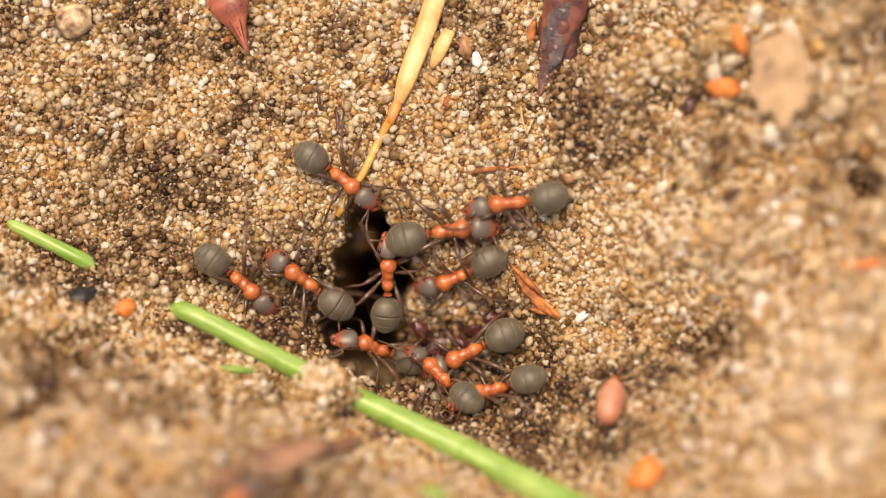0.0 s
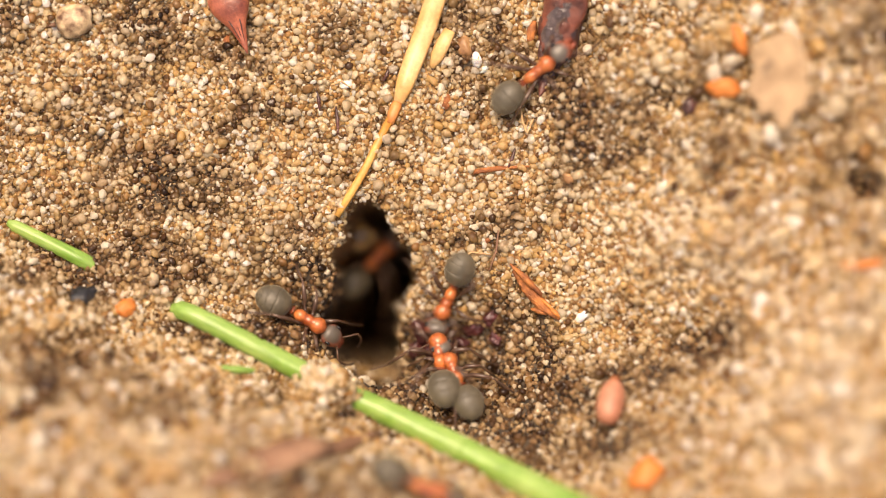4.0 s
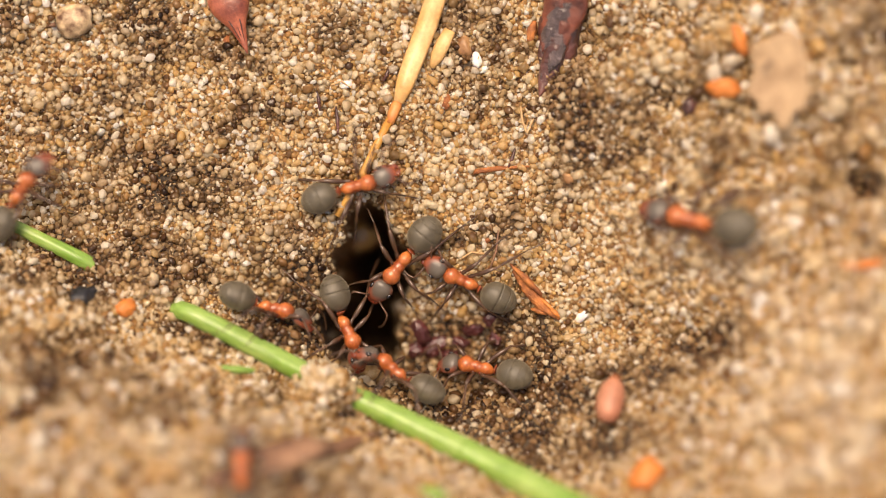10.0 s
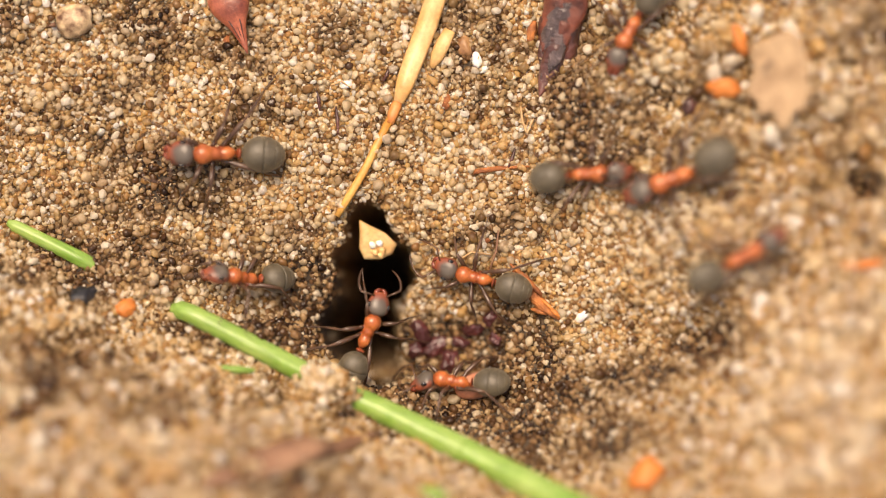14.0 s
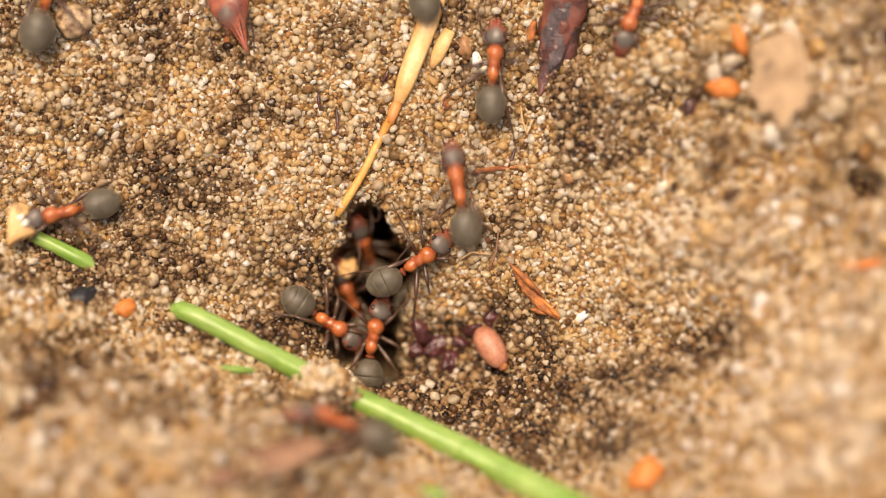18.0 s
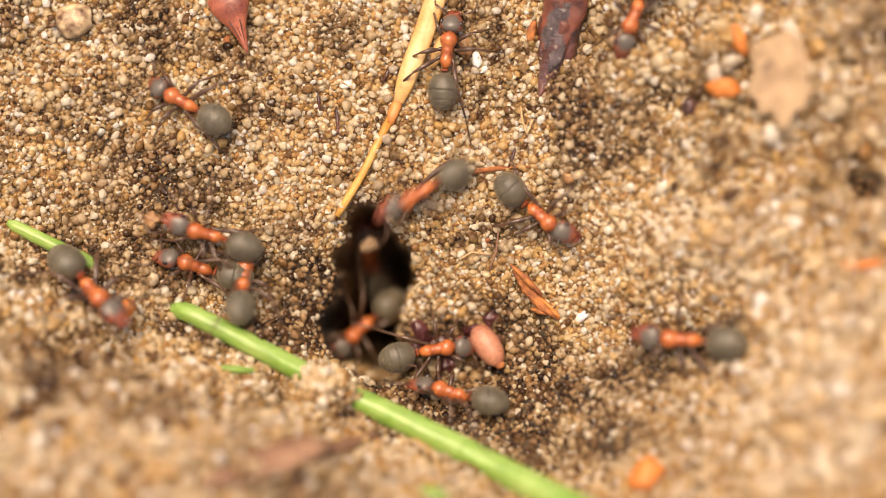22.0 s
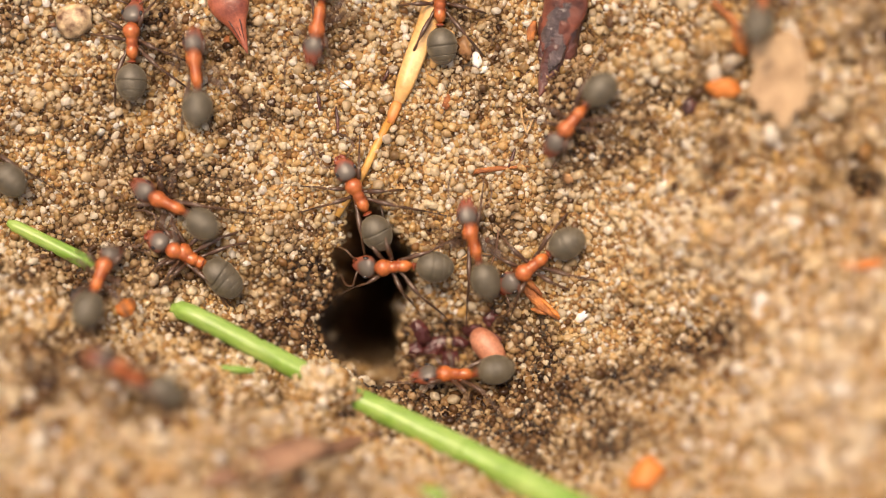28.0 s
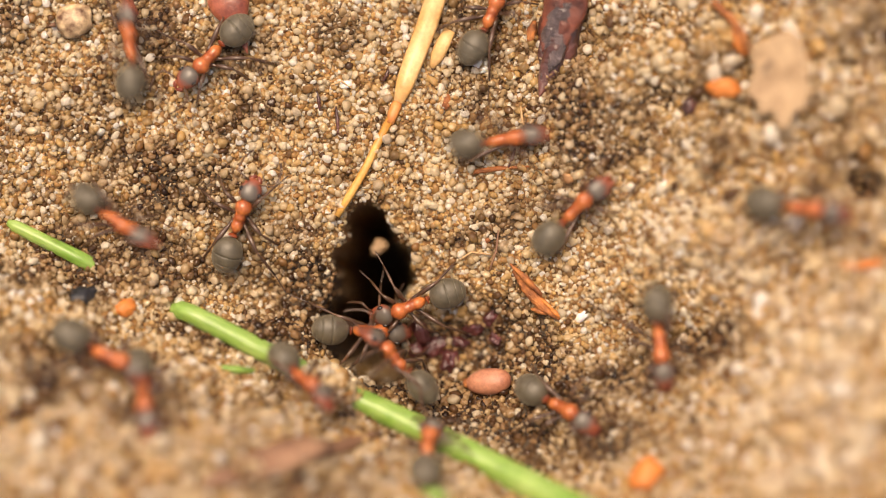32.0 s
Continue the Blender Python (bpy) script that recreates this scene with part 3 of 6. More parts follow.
def stepping(ant, rows):
    """Legs that step in two sets of three while the ant covers ground; rows: seconds, x, y, turn."""
    legs = [o for o in ant.children if o.name.startswith("leg")]
    beats = [(0.0, 0)]
    for p, q in zip(rows, rows[1:]):
        far = math.hypot(q[1] - p[1], q[2] - p[2]) + abs((q[3] - p[3] + 180) % 360 - 180) * 0.02
        n = min(int(far / 1.5 + 0.5), max(1, int((q[0] - p[0]) / 0.1)))
        if abs(p[1]) > 33 and abs(q[1]) > 33:
            n = 0
        for i in range(n):
            beats.append((p[0] + (q[0] - p[0]) * (i + 1) / n, len(beats)))
    if beats[-1][0] < 32.0:
        beats.append((32.0, beats[-1][1]))
    for i, leg in enumerate(legs):
        rest = leg.matrix_basis.copy()
        side = 1 if leg.location.y > 0 else -1
        phase = 1 if (i // 2 + i % 2) % 2 == 0 else -1
        out = []
        for t, b in beats:
            s = phase * (1 if b % 2 else -1) * SWING
            out.append((t, rest @ pose(0, 0, 0, 0, 3.0 * phase * (1 if b % 2 else -1), s * side)))
        walk(leg, out)


def bearing(ant, rows):
    """How an ant holds its head and gaster, and the feelers that it waves while it is about."""
    for o in ant.children:
        if o.name.startswith("head"):
            o.matrix_basis = o.matrix_basis @ pose(0, 0, 0, habits.uniform(-6, 6), habits.uniform(-8, 16), habits.uniform(-14, 14))
            feelers = [f for f in o.children if f.name.startswith("antenna")]
        elif o.name.startswith("gaster"):
            o.matrix_basis = o.matrix_basis @ pose(0, 0, 0, habits.uniform(-5, 5), habits.uniform(-7, 8), habits.uniform(-9, 9))
    begin, end = max(0.0, rows[0][0]), min(32.0, rows[-1][0])
    for f in feelers:
        rest = f.matrix_basis.copy()
        t, out = begin, []
        while t < end:
            out.append((t, rest @ pose(0, 0, 0, habits.uniform(-14, 14), habits.uniform(-16, 16), habits.uniform(-24, 24))))
            t += habits.uniform(0.25, 0.5)
        walk(f, [(0.0, rest)] * (begin > 0.05) + out + [(32.0, rest)])


def headroom(x, y, turn):
    """How far an ant must stand up for its head and gaster to clear the uneven ground, in mm."""
    ax, ay = math.cos(radians(turn)), math.sin(radians(turn))
    up, here, most = lie(x, y), float(slope(x, y)), 0.0
    for d in (-3.2, -2.2, -1.2, 1.2, 2.2):
        level = here - d * (up.x * ax + up.y * ay) / up.z
        most = max(most, float(slope(x + d * ax, y + d * ay)) - level - 0.15)
    return min(most, 1.3)


def crawl(ant, rows):
    """Keys an ant along rows: seconds, x, y in mm, turn in degrees, and where given lift in mm, pitch and bank in degrees."""
    rows = [tuple(r) for r in rows]
    bearing(ant, rows)
    if rows[0][0] > 0:
        rows.insert(0, (0.0, *rows[0][1:]))
    if rows[-1][0] < 32:
        rows.append((32.0, *rows[-1][1:]))
    standing = []
    for t, x, y, turn, *rest in rows:
        lift, *tilt = rest or [0.0]
        if lift > -0.3 and abs(x) < 30 and abs(y) < 20:
            lift += headroom(x, y, turn)
        standing.append((t, perch(x, y, turn, lift, *tilt)))
    walk(ant, standing)
    stepping(ant, rows)


first_ant = build_ant()


# ---- litter lying on the sand ----
STEM_GREEN = fibrous("fresh_green_stem", (0.15, 0.30, 0.040), (0.30, 0.44, 0.115), (-25.0, 1.2, 7.2, -14.8))
STEM_PALE = mottled("pale_stem_end", (0.14, 0.27, 0.035), (0.28, 0.42, 0.09), 700, 0.5, 0.2)
STRAW = mottled("dry_straw", (0.58, 0.29, 0.075), (0.82, 0.56, 0.26), 520, 0.42, 0.35, 7.0, 0.00006, 0.1)
STRAW_GOLD = mottled("golden_straw", (0.50, 0.22, 0.035), (0.78, 0.44, 0.12), 520, 0.42, 0.35, 7.0, 0.00006, 0.1)
STRAW_ORANGE = mottled("orange_straw", (0.50, 0.17, 0.04), (0.72, 0.30, 0.09), 700, 0.45, 0.3)
BUD_RED = mottled("glossy_red_brown_scale", (0.13, 0.026, 0.014), (0.42, 0.12, 0.06), 700, 0.36, 0.4, 8.0, 0.00008, 0.25)
BUD_DARK = mottled("dark_bud_scale", (0.028, 0.016, 0.014), (0.15, 0.052, 0.036), 520, 0.28, 0.7, 8.0, 0.0002, 0.4)
BUD_WINE = mottled("dark_wine_scale", (0.055, 0.017, 0.011), (0.25, 0.070, 0.038), 800, 0.36, 0.6, 8.0, 0.0002, 0.2)
BUD_GREY = mottled("weathered_grey_scale", (0.030, 0.022, 0.022), (0.20, 0.145, 0.135), 1100, 0.22, 0.9, 8.0, 0.0003, 0.5)
TAN_GALL = mottled("tan_gall", (0.16, 0.06, 0.02), (0.58, 0.33, 0.14), 900, 0.45, 0.5)
GALL_CREAM = mottled("cream_gall", (0.09, 0.030, 0.010), (0.80, 0.58, 0.33), 1500, 0.45, 0.5)
BEIGE = mottled("beige_leaf", (0.30, 0.185, 0.095), (0.54, 0.375, 0.215), 700, 0.65, 0.5, 6.0, 0.0001)
ORANGE = mottled("orange_bark", (0.50, 0.14, 0.025), (0.75, 0.27, 0.06), 800, 0.5, 0.5, 6.0, 0.0001)
RUST = mottled("rusty_splinter", (0.17, 0.045, 0.016), (0.64, 0.23, 0.06), 1400, 0.5, 0.7, 6.0, 0.0002)
PINK = mottled("pink_seed_coat", (0.34, 0.12, 0.065), (0.60, 0.28, 0.165), 600, 0.5, 0.4, 8.0, 0.00006, 0.05, 0.1)
WINE = mottled("wet_wine_red_husk", (0.035, 0.011, 0.010), (0.15, 0.036, 0.034), 900, 0.3, 0.7, 6.0, 0.00015, 0.4)
BARK = mottled("brown_bark", (0.13, 0.058, 0.030), (0.36, 0.20, 0.115), 600, 0.7, 0.6, 6.0, 0.0001)
COAL = mottled("charred_crumb", (0.008, 0.008, 0.009), (0.032, 0.031, 0.034), 900, 0.4, 0.6, 6.0, 0.0001)
CREAM = mottled("cream_chip", (0.58, 0.33, 0.11), (0.78, 0.54, 0.26), 800, 0.5, 0.4, 6.0, 0.00008, 0.0, 0.2)
QUARTZ = mottled("milky_quartz", (0.78, 0.74, 0.64), (0.92, 0.90, 0.84), 1200, 0.3, 0.3, 7.0, 0.00004, 0.2, 0.25)
ROOTLET = mottled("tan_rootlet", (0.48, 0.28, 0.12), (0.66, 0.44, 0.22), 900, 0.5, 0.2)


def lumpy(bm, rx, ry, rz, seed, rough=0.16, level=3, at=(0, 0, 0)):
    """A rounded irregular lump, in millimetres."""
    made = bmesh.ops.create_icosphere(bm, subdivisions=level, radius=1.0)["verts"]
    for v in made:
        p = v.co.copy()
        k = 1 + rough * noise.noise(p * 1.6 + Vector((seed * 3.1, 0, 0))) + rough * 0.5 * noise.noise(p * 4.0 + Vector((0, seed * 5.7, 0)))
        v.co = Vector((p.x * rx * k + at[0], p.y * ry * k + at[1], p.z * rz * k + at[2])) * MM


def lump(name, label, category, x, y, turn, rx, ry, rz, mat, seed, rough=0.2, lift=0.4, group=""):
    """A single small lump lying on the sand."""
    bm = bmesh.new()
    lumpy(bm, rx, ry, rz, seed, rough)
    ob = part(name, bm, mat, None)
    ob.matrix_basis = perch(x, y, turn, rz * lift)
    return tagged(ob, label, category, group)


def ridge_rod(bm, pts, radii, seg=14, ridge=0.06, flat=1.0):
    """A grooved plant stem through points, in millimetres."""
    pts = [Vector(p) for p in pts]
    loops = []
    for i, p in enumerate(pts):
        d = (pts[min(i + 1, len(pts) - 1)] - pts[max(i - 1, 0)]).normalized()
        a = d.cross(Vector((0, 0, 1))).normalized()
        b = a.cross(d).normalized()
        loop = []
        for k in range(seg):
            ang = 2 * math.pi * k / seg
            r = radii[i] * (1 + ridge * math.cos(5 * ang) + 0.03 * noise.noise(Vector((i * 0.35, k * 0.6, radii[0] * 9))))
            loop.append(bm.verts.new((p + a * r * math.cos(ang) + b * r * flat * math.sin(ang)) * MM))
        loops.append(loop)
    for p, q in zip(loops, loops[1:]):
        for k in range(seg):
            bm.faces.new((p[k], p[(k + 1) % seg], q[(k + 1) % seg], q[k]))
    bm.faces.new(loops[0][::-1])
    bm.faces.new(loops[-1])


def on_ground(x, y, lift=0.0):
    return Vector((x, y, float(slope(x, y)) + lift))


def build_green_stem():
    """A straight green stem that dips under the sand on the edge of the bank and runs through a slid clod."""
    ob = thing("green_grass", "fresh green grass stem half buried along the sandy bank", "grass stem")
    a, b = Vector((-24.89, 1.22)), Vector((7.22, -14.82))
    b = a + (b - a) * 1.14
    pts, radii = [], []
    for i in range(91):
        t = i / 90
        x, y = a.lerp(b, t) + (a - b).orthogonal().normalized() * 9.0 * max(0.0, t - 0.6) ** 2
        r = 0.34 + 0.56 * t ** 0.8
        dip = 2.2 * math.exp(-(((t - 0.203) / 0.062) ** 4))
        z = 0.0
        for k in (-3, -2, -1, 0, 1, 2, 3):
            z += float(slope(x + k * 0.9, y - k * 0.42) - heap(x + k * 0.9, y - k * 0.42)) / 7
        pts.append((x, y, z + r * 0.62 - dip))
        radii.append(r * (0.55 if i == 0 else 1.0))
    bm = bmesh.new()
    ridge_rod(bm, pts, radii, 22, 0.03)
    part("stalk", bm, STEM_GREEN, ob)
    bm = bmesh.new()
    p, q, r = Vector(pts[64]), Vector(pts[65]), radii[64]
    ridge_rod(bm, [p, p.lerp(q, 0.2), p.lerp(q, 0.4)], [r, r * 1.04, r], 22, 0.03)
    part("node_ring", bm, STEM_PALE, ob)


def build_straw():
    ob = thing("dry_straw", "split yellow dry straw with a thin orange stalk on sand", "straw")
    bm = bmesh.new()
    p0, p1, p2, p3 = on_ground(0.07, 15.06, 0.5), on_ground(-0.88, 12.34, 0.5), on_ground(-1.76, 10.11, 0.45), on_ground(-2.54, 7.87, 0.35)
    ridge_rod(bm, [p0, p0.lerp(p1, 0.5), p1, p1.lerp(p2, 0.5), p2, p2.lerp(p3, 0.5), p3], [0.62, 0.62, 0.62, 0.61, 0.59, 0.54, 0.30], 16, 0.07, 0.55)
    part("blade", bm, STRAW, ob, "pale yellow split straw")
    bm = bmesh.new()
    q0, q1 = on_ground(0.42, 11.97, 0.35), on_ground(-0.65, 9.99, 0.3)
    ridge_rod(bm, [q0, q0.lerp(q1, 0.35), q0.lerp(q1, 0.7), q1], [0.34, 0.44, 0.40, 0.16], 12, 0.08, 0.5)
    part("sliver", bm, STRAW, ob)
    bm = bmesh.new()
    j0, j1 = on_ground(-2.54, 8.08, 0.3), on_ground(-3.05, 6.66, 0.3)
    ridge_rod(bm, [j0, j0.lerp(j1, 0.3), j0.lerp(j1, 0.7), j1], [0.22, 0.33, 0.30, 0.22], 12, 0.1, 0.8)
    part("joint", bm, STRAW_ORANGE, ob, "orange swollen joint")
    bm = bmesh.new()
    s0, s1, s2 = on_ground(-2.99, 7.01, 0.28), on_ground(-4.55, 4.09, 0.3), on_ground(-6.08, 1.67, 0.28)
    ridge_rod(bm, [s0, s0.lerp(s1, 0.5), s1 + Vector((0.05, 0, 0.05)), s1.lerp(s2, 0.5) + Vector((0.04, 0, 0.05)), s2], [0.24, 0.23, 0.23, 0.24, 0.19], 12, 0.08, 0.8)
    part("stalk", bm, STRAW_GOLD, ob, "thin golden-orange stalk")


def leaf_shape(bm, length, width, thick, cup, tip, seed, n=12):
    """A pointed cupped scale along +X, in millimetres."""
    st = []
    for i in range(n + 1):
        t = i / n
        w = width * 0.5 * (math.sin(math.pi * min(1.0, 0.16 + 0.84 * t ** tip)) ** 0.8 + 0.02) * (1 + 0.08 * noise.noise(Vector((t * 4, seed, 0))))
        lift = cup * (2 * t - 1) ** 2
        st.append((Vector((length * t, 0.06 * length * noise.noise(Vector((t * 2, seed, 3))), thick * 0.5 + lift)),
                   Vector((0, w, 0)), Vector((0, 0, thick * (0.5 + 0.5 * (1 - t))))))
    rings(bm, st, 14)


def build_bud_scale():
    """A teardrop scale, broad and domed, drawn out into a thin dry tail."""
    ob = thing("bud_scale", "pointed red-brown glossy bud scale on sand", "bud scale")
    bm = bmesh.new()
    profile(bm, [(0.0, 1.00, 0.30, 0.45), (0.4, 1.14, 0.46, 0.55), (0.9, 1.20, 0.55, 0.60), (1.5, 1.14, 0.56, 0.58), (2.0, 0.92, 0.50, 0.52), (2.4, 0.66, 0.40, 0.46),
                 (2.8, 0.46, 0.32, 0.42), (3.2, 0.34, 0.24, 0.40), (3.6, 0.24, 0.17, 0.40), (4.0, 0.14, 0.11, 0.42), (4.35, 0.04, 0.04, 0.46)], 20)
    for v in bm.verts:
        v.co += v.co.normalized() * 0.06 * MM * noise.noise(v.co * 1600)
    part("scale", bm, BUD_RED, ob)
    for y in (-0.62, 0.05, 0.66):
        bm = bmesh.new()
        tube(bm, [(0.1, y, 0.78), (0.9, y * 1.1, 1.10 - 0.22 * abs(y)), (1.7, y * 0.8, 0.98 - 0.18 * abs(y)), (2.4, y * 0.45, 0.78), (3.6, y * 0.15, 0.54)], [0.05, 0.07, 0.07, 0.06, 0.02], 6)
        part("vein", bm, BUD_DARK, ob, "darker raised vein")
    x0, y0 = -12.61, 14.71
    x1, y1 = -11.30, 10.46
    ob.matrix_basis = perch(x0, y0, math.degrees(math.atan2(y1 - y0, x1 - x0)), 0.05)


def build_dark_bud():
    """A shrivelled bud: a wrinkled core under ragged overlapping scales."""
    ob = thing("pine_bud", "dark reddish-brown shrivelled pine bud with overlapping scales", "bud")
    bm = bmesh.new()
    body(bm, 0.0, 8.4, 2.3, 1.7, 0.75, 30, 28, 0.80, 0.32)
    for v in bm.verts:
        p = v.co / MM
        v.co += Vector((0, p.y, p.z - 0.75)) * MM * (0.26 * noise.noise(Vector((p.x * 0.9, p.y * 2.2, p.z * 2.2))) + 0.12 * noise.noise(p * 3.1))
    part("core", bm, BUD_DARK, ob)
    for i, (x, y, turn, tilt, s) in enumerate(((0.1, 0.55, 0, -6, 1.0), (0.4, -0.55, 2, -6, 1.0), (1.3, 0.0, 3, -2, 1.05), (2.0, 0.30, -2, -5, 0.85), (2.5, -0.32, 3, -4, 0.85), (3.4, 0.15, -4, -1, 0.9), (0.9, 0.2, 9, -4, 0.8), (3.0, -0.1, 8, -3, 0.6))):
        bm = bmesh.new()
        leaf_shape(bm, 3.6 * s, 1.4 * s, 0.34, 0.16, 0.7, i + 11)
        for v in bm.verts:
            v.co += Vector((0.3, 0.8, 1.0)) * 0.09 * MM * noise.noise(v.co * 1300 + Vector((i, 0, 0))) + Vector((0, 0, 0.07 * MM)) * noise.noise(v.co * 4200)
        p = part("scale", bm, BUD_WINE if i in (0, 1, 3, 9) else (BUD_GREY, BUD_DARK)[i % 2], ob)
        p.matrix_basis = pose(x * MM, y * MM, 1.18 * MM, y * -26, -tilt - 7 + 6 * (i > 5), turn)
    x0, y0 = 7.63, 14.26
    x1, y1 = 4.99, 7.61
    ob.matrix_basis = perch(x0, y0, math.degrees(math.atan2(y1 - y0, x1 - x0)), 0.2, -3)


def build_leaf_flake():
    """A crumpled beige flake with a narrow tab."""
    ob = thing("leaf_flake", "crumpled pale beige dead leaf flake on sand", "leaf")
    bm = bmesh.new()
    n, m = 36, 6
    loops = []
    for j in range(m + 1):
        f = 1 - j / m
        loop = []
        for i in range(n):
            ang = 2 * math.pi * i / n
            r = 0.86 / (abs(math.cos(ang)) ** 5 + abs(math.sin(ang)) ** 5) ** 0.2
            r *= 1 + 0.10 * noise.noise(Vector((math.cos(ang) * 7, math.sin(ang) * 7, 1.3))) + 0.38 * noise.noise(Vector((math.cos(ang) * 2.6, math.sin(ang) * 2.6, 4.2)))
            tab = 0.42 * math.exp(-((ang - 4.80) / 0.34) ** 4) + 0.3 * math.exp(-((ang - 1.45) / 0.5) ** 2)
            x, y = 2.15 * r * math.cos(ang) * f, (2.3 * (r + tab)) * math.sin(ang) * f
            z = 0.9 * f * f * (0.3 + 0.4 * noise.noise(Vector((x * 0.5, y * 0.5, 1))))
            loop.append(bm.verts.new(Vector((x, y, 0.35 + z)) * MM))
        loops.append(loop)
    for p, q in zip(loops[:-1], loops[1:-1]):
        for i in range(n):
            bm.faces.new((p[i], p[(i + 1) % n], q[(i + 1) % n], q[i]))
    bmesh.ops.contextual_create(bm, geom=loops[-2])
    for v in loops[-1]:
        bm.verts.remove(v)
    bmesh.ops.solidify(bm, geom=bm.faces[:], thickness=0.00018)
    part("blade", bm, BEIGE, ob)
    bm = bmesh.new()
    tube(bm, [(-0.95, 0.45, 1.0), (-0.55, 0.75, 1.12), (-0.2, 0.95, 1.08)], [0.05, 0.11, 0.04], 8)
    part("dark_scar", bm, BUD_DARK, ob, "dark scar on the flake")
    ob.matrix_basis = perch(19.32, 7.54, 4, 1.1) @ Matrix.Diagonal((0.86, 0.94, 1.0, 1))


def splinter(name, label, category, pts, radii, mat, flat=0.6, group=""):
    bm = bmesh.new()
    fine, rr = [], []
    for (p, q), (a, b) in zip(zip(pts, pts[1:]), zip(radii, radii[1:])):
        for k in range(4):
            fine.append(Vector(p).lerp(Vector(q), k / 4))
            rr.append(a + (b - a) * k / 4)
    fine.append(Vector(pts[-1]))
    rr.append(radii[-1])
    base = fine[len(fine) // 2]
    ridge_rod(bm, [v - base for v in fine], rr, 10, 0.16, flat)
    ob = part(name, bm, mat, None)
    ob.location = base * MM
    return tagged(ob, label, category, group)


def build_litter():
    gall = thing("oak_gall", "round cream and brown mottled gall lying on sand", "gall")
    bm = bmesh.new()
    lumpy(bm, 1.15, 0.98, 0.85, 3, 0.18)
    part("shell", bm, GALL_CREAM, gall)
    bm = bmesh.new()
    tube(bm, [(-1.05, 0.1, 0.3), (-1.25, 0.14, 0.4), (-1.38, 0.15, 0.38)], [0.16, 0.12, 0.05], 8)
    part("stalk_stub", bm, BARK, gall, "brown broken stalk stub")
    gall.matrix_basis = perch(-21.22, 12.71, 20, 0.4)
    lump("bark_crumb", "bright orange bark crumb beside a leaf flake", "bark", 15.62, 7.23, -5, 0.95, 0.55, 0.5, ORANGE, 5, 0.3, 0.5, "orange bark crumbs")
    lump("bark_crumb", "small orange bark crumb on sand", "bark", 16.51, 9.80, 100, 0.95, 0.42, 0.4, ORANGE, 6, 0.3, 0.5, "orange bark crumbs")
    lump("bark_crumb", "rounded orange bark crumb on loose sand", "bark", 11.19, -13.63, 60, 1.05, 0.85, 0.7, ORANGE, 7, 0.3, 0.4, "orange bark crumbs")
    lump("bark_crumb", "amber bark crumb on the sandy bank", "bark", -18.06, -3.77, 40, 0.62, 0.52, 0.5, ORANGE, 8, 0.3, 0.4, "orange bark crumbs")
    lump("charcoal_crumb", "black charred crumb in the sand", "charcoal", -20.40, -3.23, 50, 0.75, 0.6, 0.45, COAL, 9, 0.4, 0.2)
    lump("bark_flake", "flat brown bark flake half covered by sand", "bark", -9.07, -13.29, 30, 3.2, 1.05, 0.55, BARK, 10, 0.5, 0.1)
    splinter("twig", "thin brown twig on the sandy bank", "twig", [on_ground(-8.02, -12.96, 0.35), on_ground(-5.71, -12.15, 0.4), on_ground(-3.54, -10.90, 0.3)], [0.35, 0.42, 0.15], BARK, 0.7)
    splinter("needle_splinter", "thin rusty needle splinter lying on sand", "splinter", [on_ground(1.76, 4.24, 0.22), on_ground(3.29, 4.36, 0.26), on_ground(4.99, 4.30, 0.22)], [0.14, 0.13, 0.05], RUST, 0.8)
    splinter("bark_strip", "orange splintered bark strip stuck in sand", "bark", [on_ground(4.05, -1.31, 0.25), on_ground(4.81, -2.32, 0.5), on_ground(5.72, -3.27, 0.5), on_ground(6.66, -4.12, 0.3)], [0.12, 0.30, 0.34, 0.08], RUST, 0.55)
    splinter("bark_strip", "short rusty bark sliver beside a longer strip", "bark", [on_ground(3.82, -1.00, 0.3), on_ground(4.74, -1.92, 0.75), on_ground(5.65, -2.73, 0.6)], [0.06, 0.2, 0.1], RUST, 0.6)
    for a, b, w, m in (((4.35, -2.02), (5.46, -3.10), 0.16, RUST), ((5.40, -2.70), (6.53, -3.87), 0.10, ORANGE), ((5.07, -3.40), (5.97, -3.78), 0.18, RUST), ((6.16, -3.57), (6.66, -4.06), 0.14, ORANGE)):
        p, q = on_ground(*a, 0.55), on_ground(*b, 0.4)
        splinter("bark_splinter", "ragged rusty splinter flaking off a bark strip", "bark", [p, p.lerp(q, 0.5) + Vector((0, 0, 0.12)), q], [w * 0.4, w, w * 0.3], m, 0.6, "bark splinters")
    splinter("needle_splinter", "orange splinter on pale sand", "splinter", [on_ground(21.63, -3.13, 0.25), on_ground(22.79, -2.94, 0.3), on_ground(23.90, -2.80, 0.25)], [0.12, 0.28, 0.12], ORANGE, 0.6)
    splinter("rootlet", "curled tan rootlet on sand", "root", [on_ground(4.45, 7.64, 0.35), on_ground(4.54, 6.65, 0.6), on_ground(4.80, 5.99, 0.5), on_ground(5.19, 6.85, 0.3)], [0.06, 0.07, 0.07, 0.04], ROOTLET, 1.0, "rootlets")
    splinter("rootlet", "thin tan rootlet at the rim of the burrow", "root", [on_ground(0.91, -0.63, 0.3), on_ground(1.66, -0.35, 0.6), on_ground(2.74, -0.43, 0.35)], [0.05, 0.06, 0.04], ROOTLET, 1.0, "rootlets")
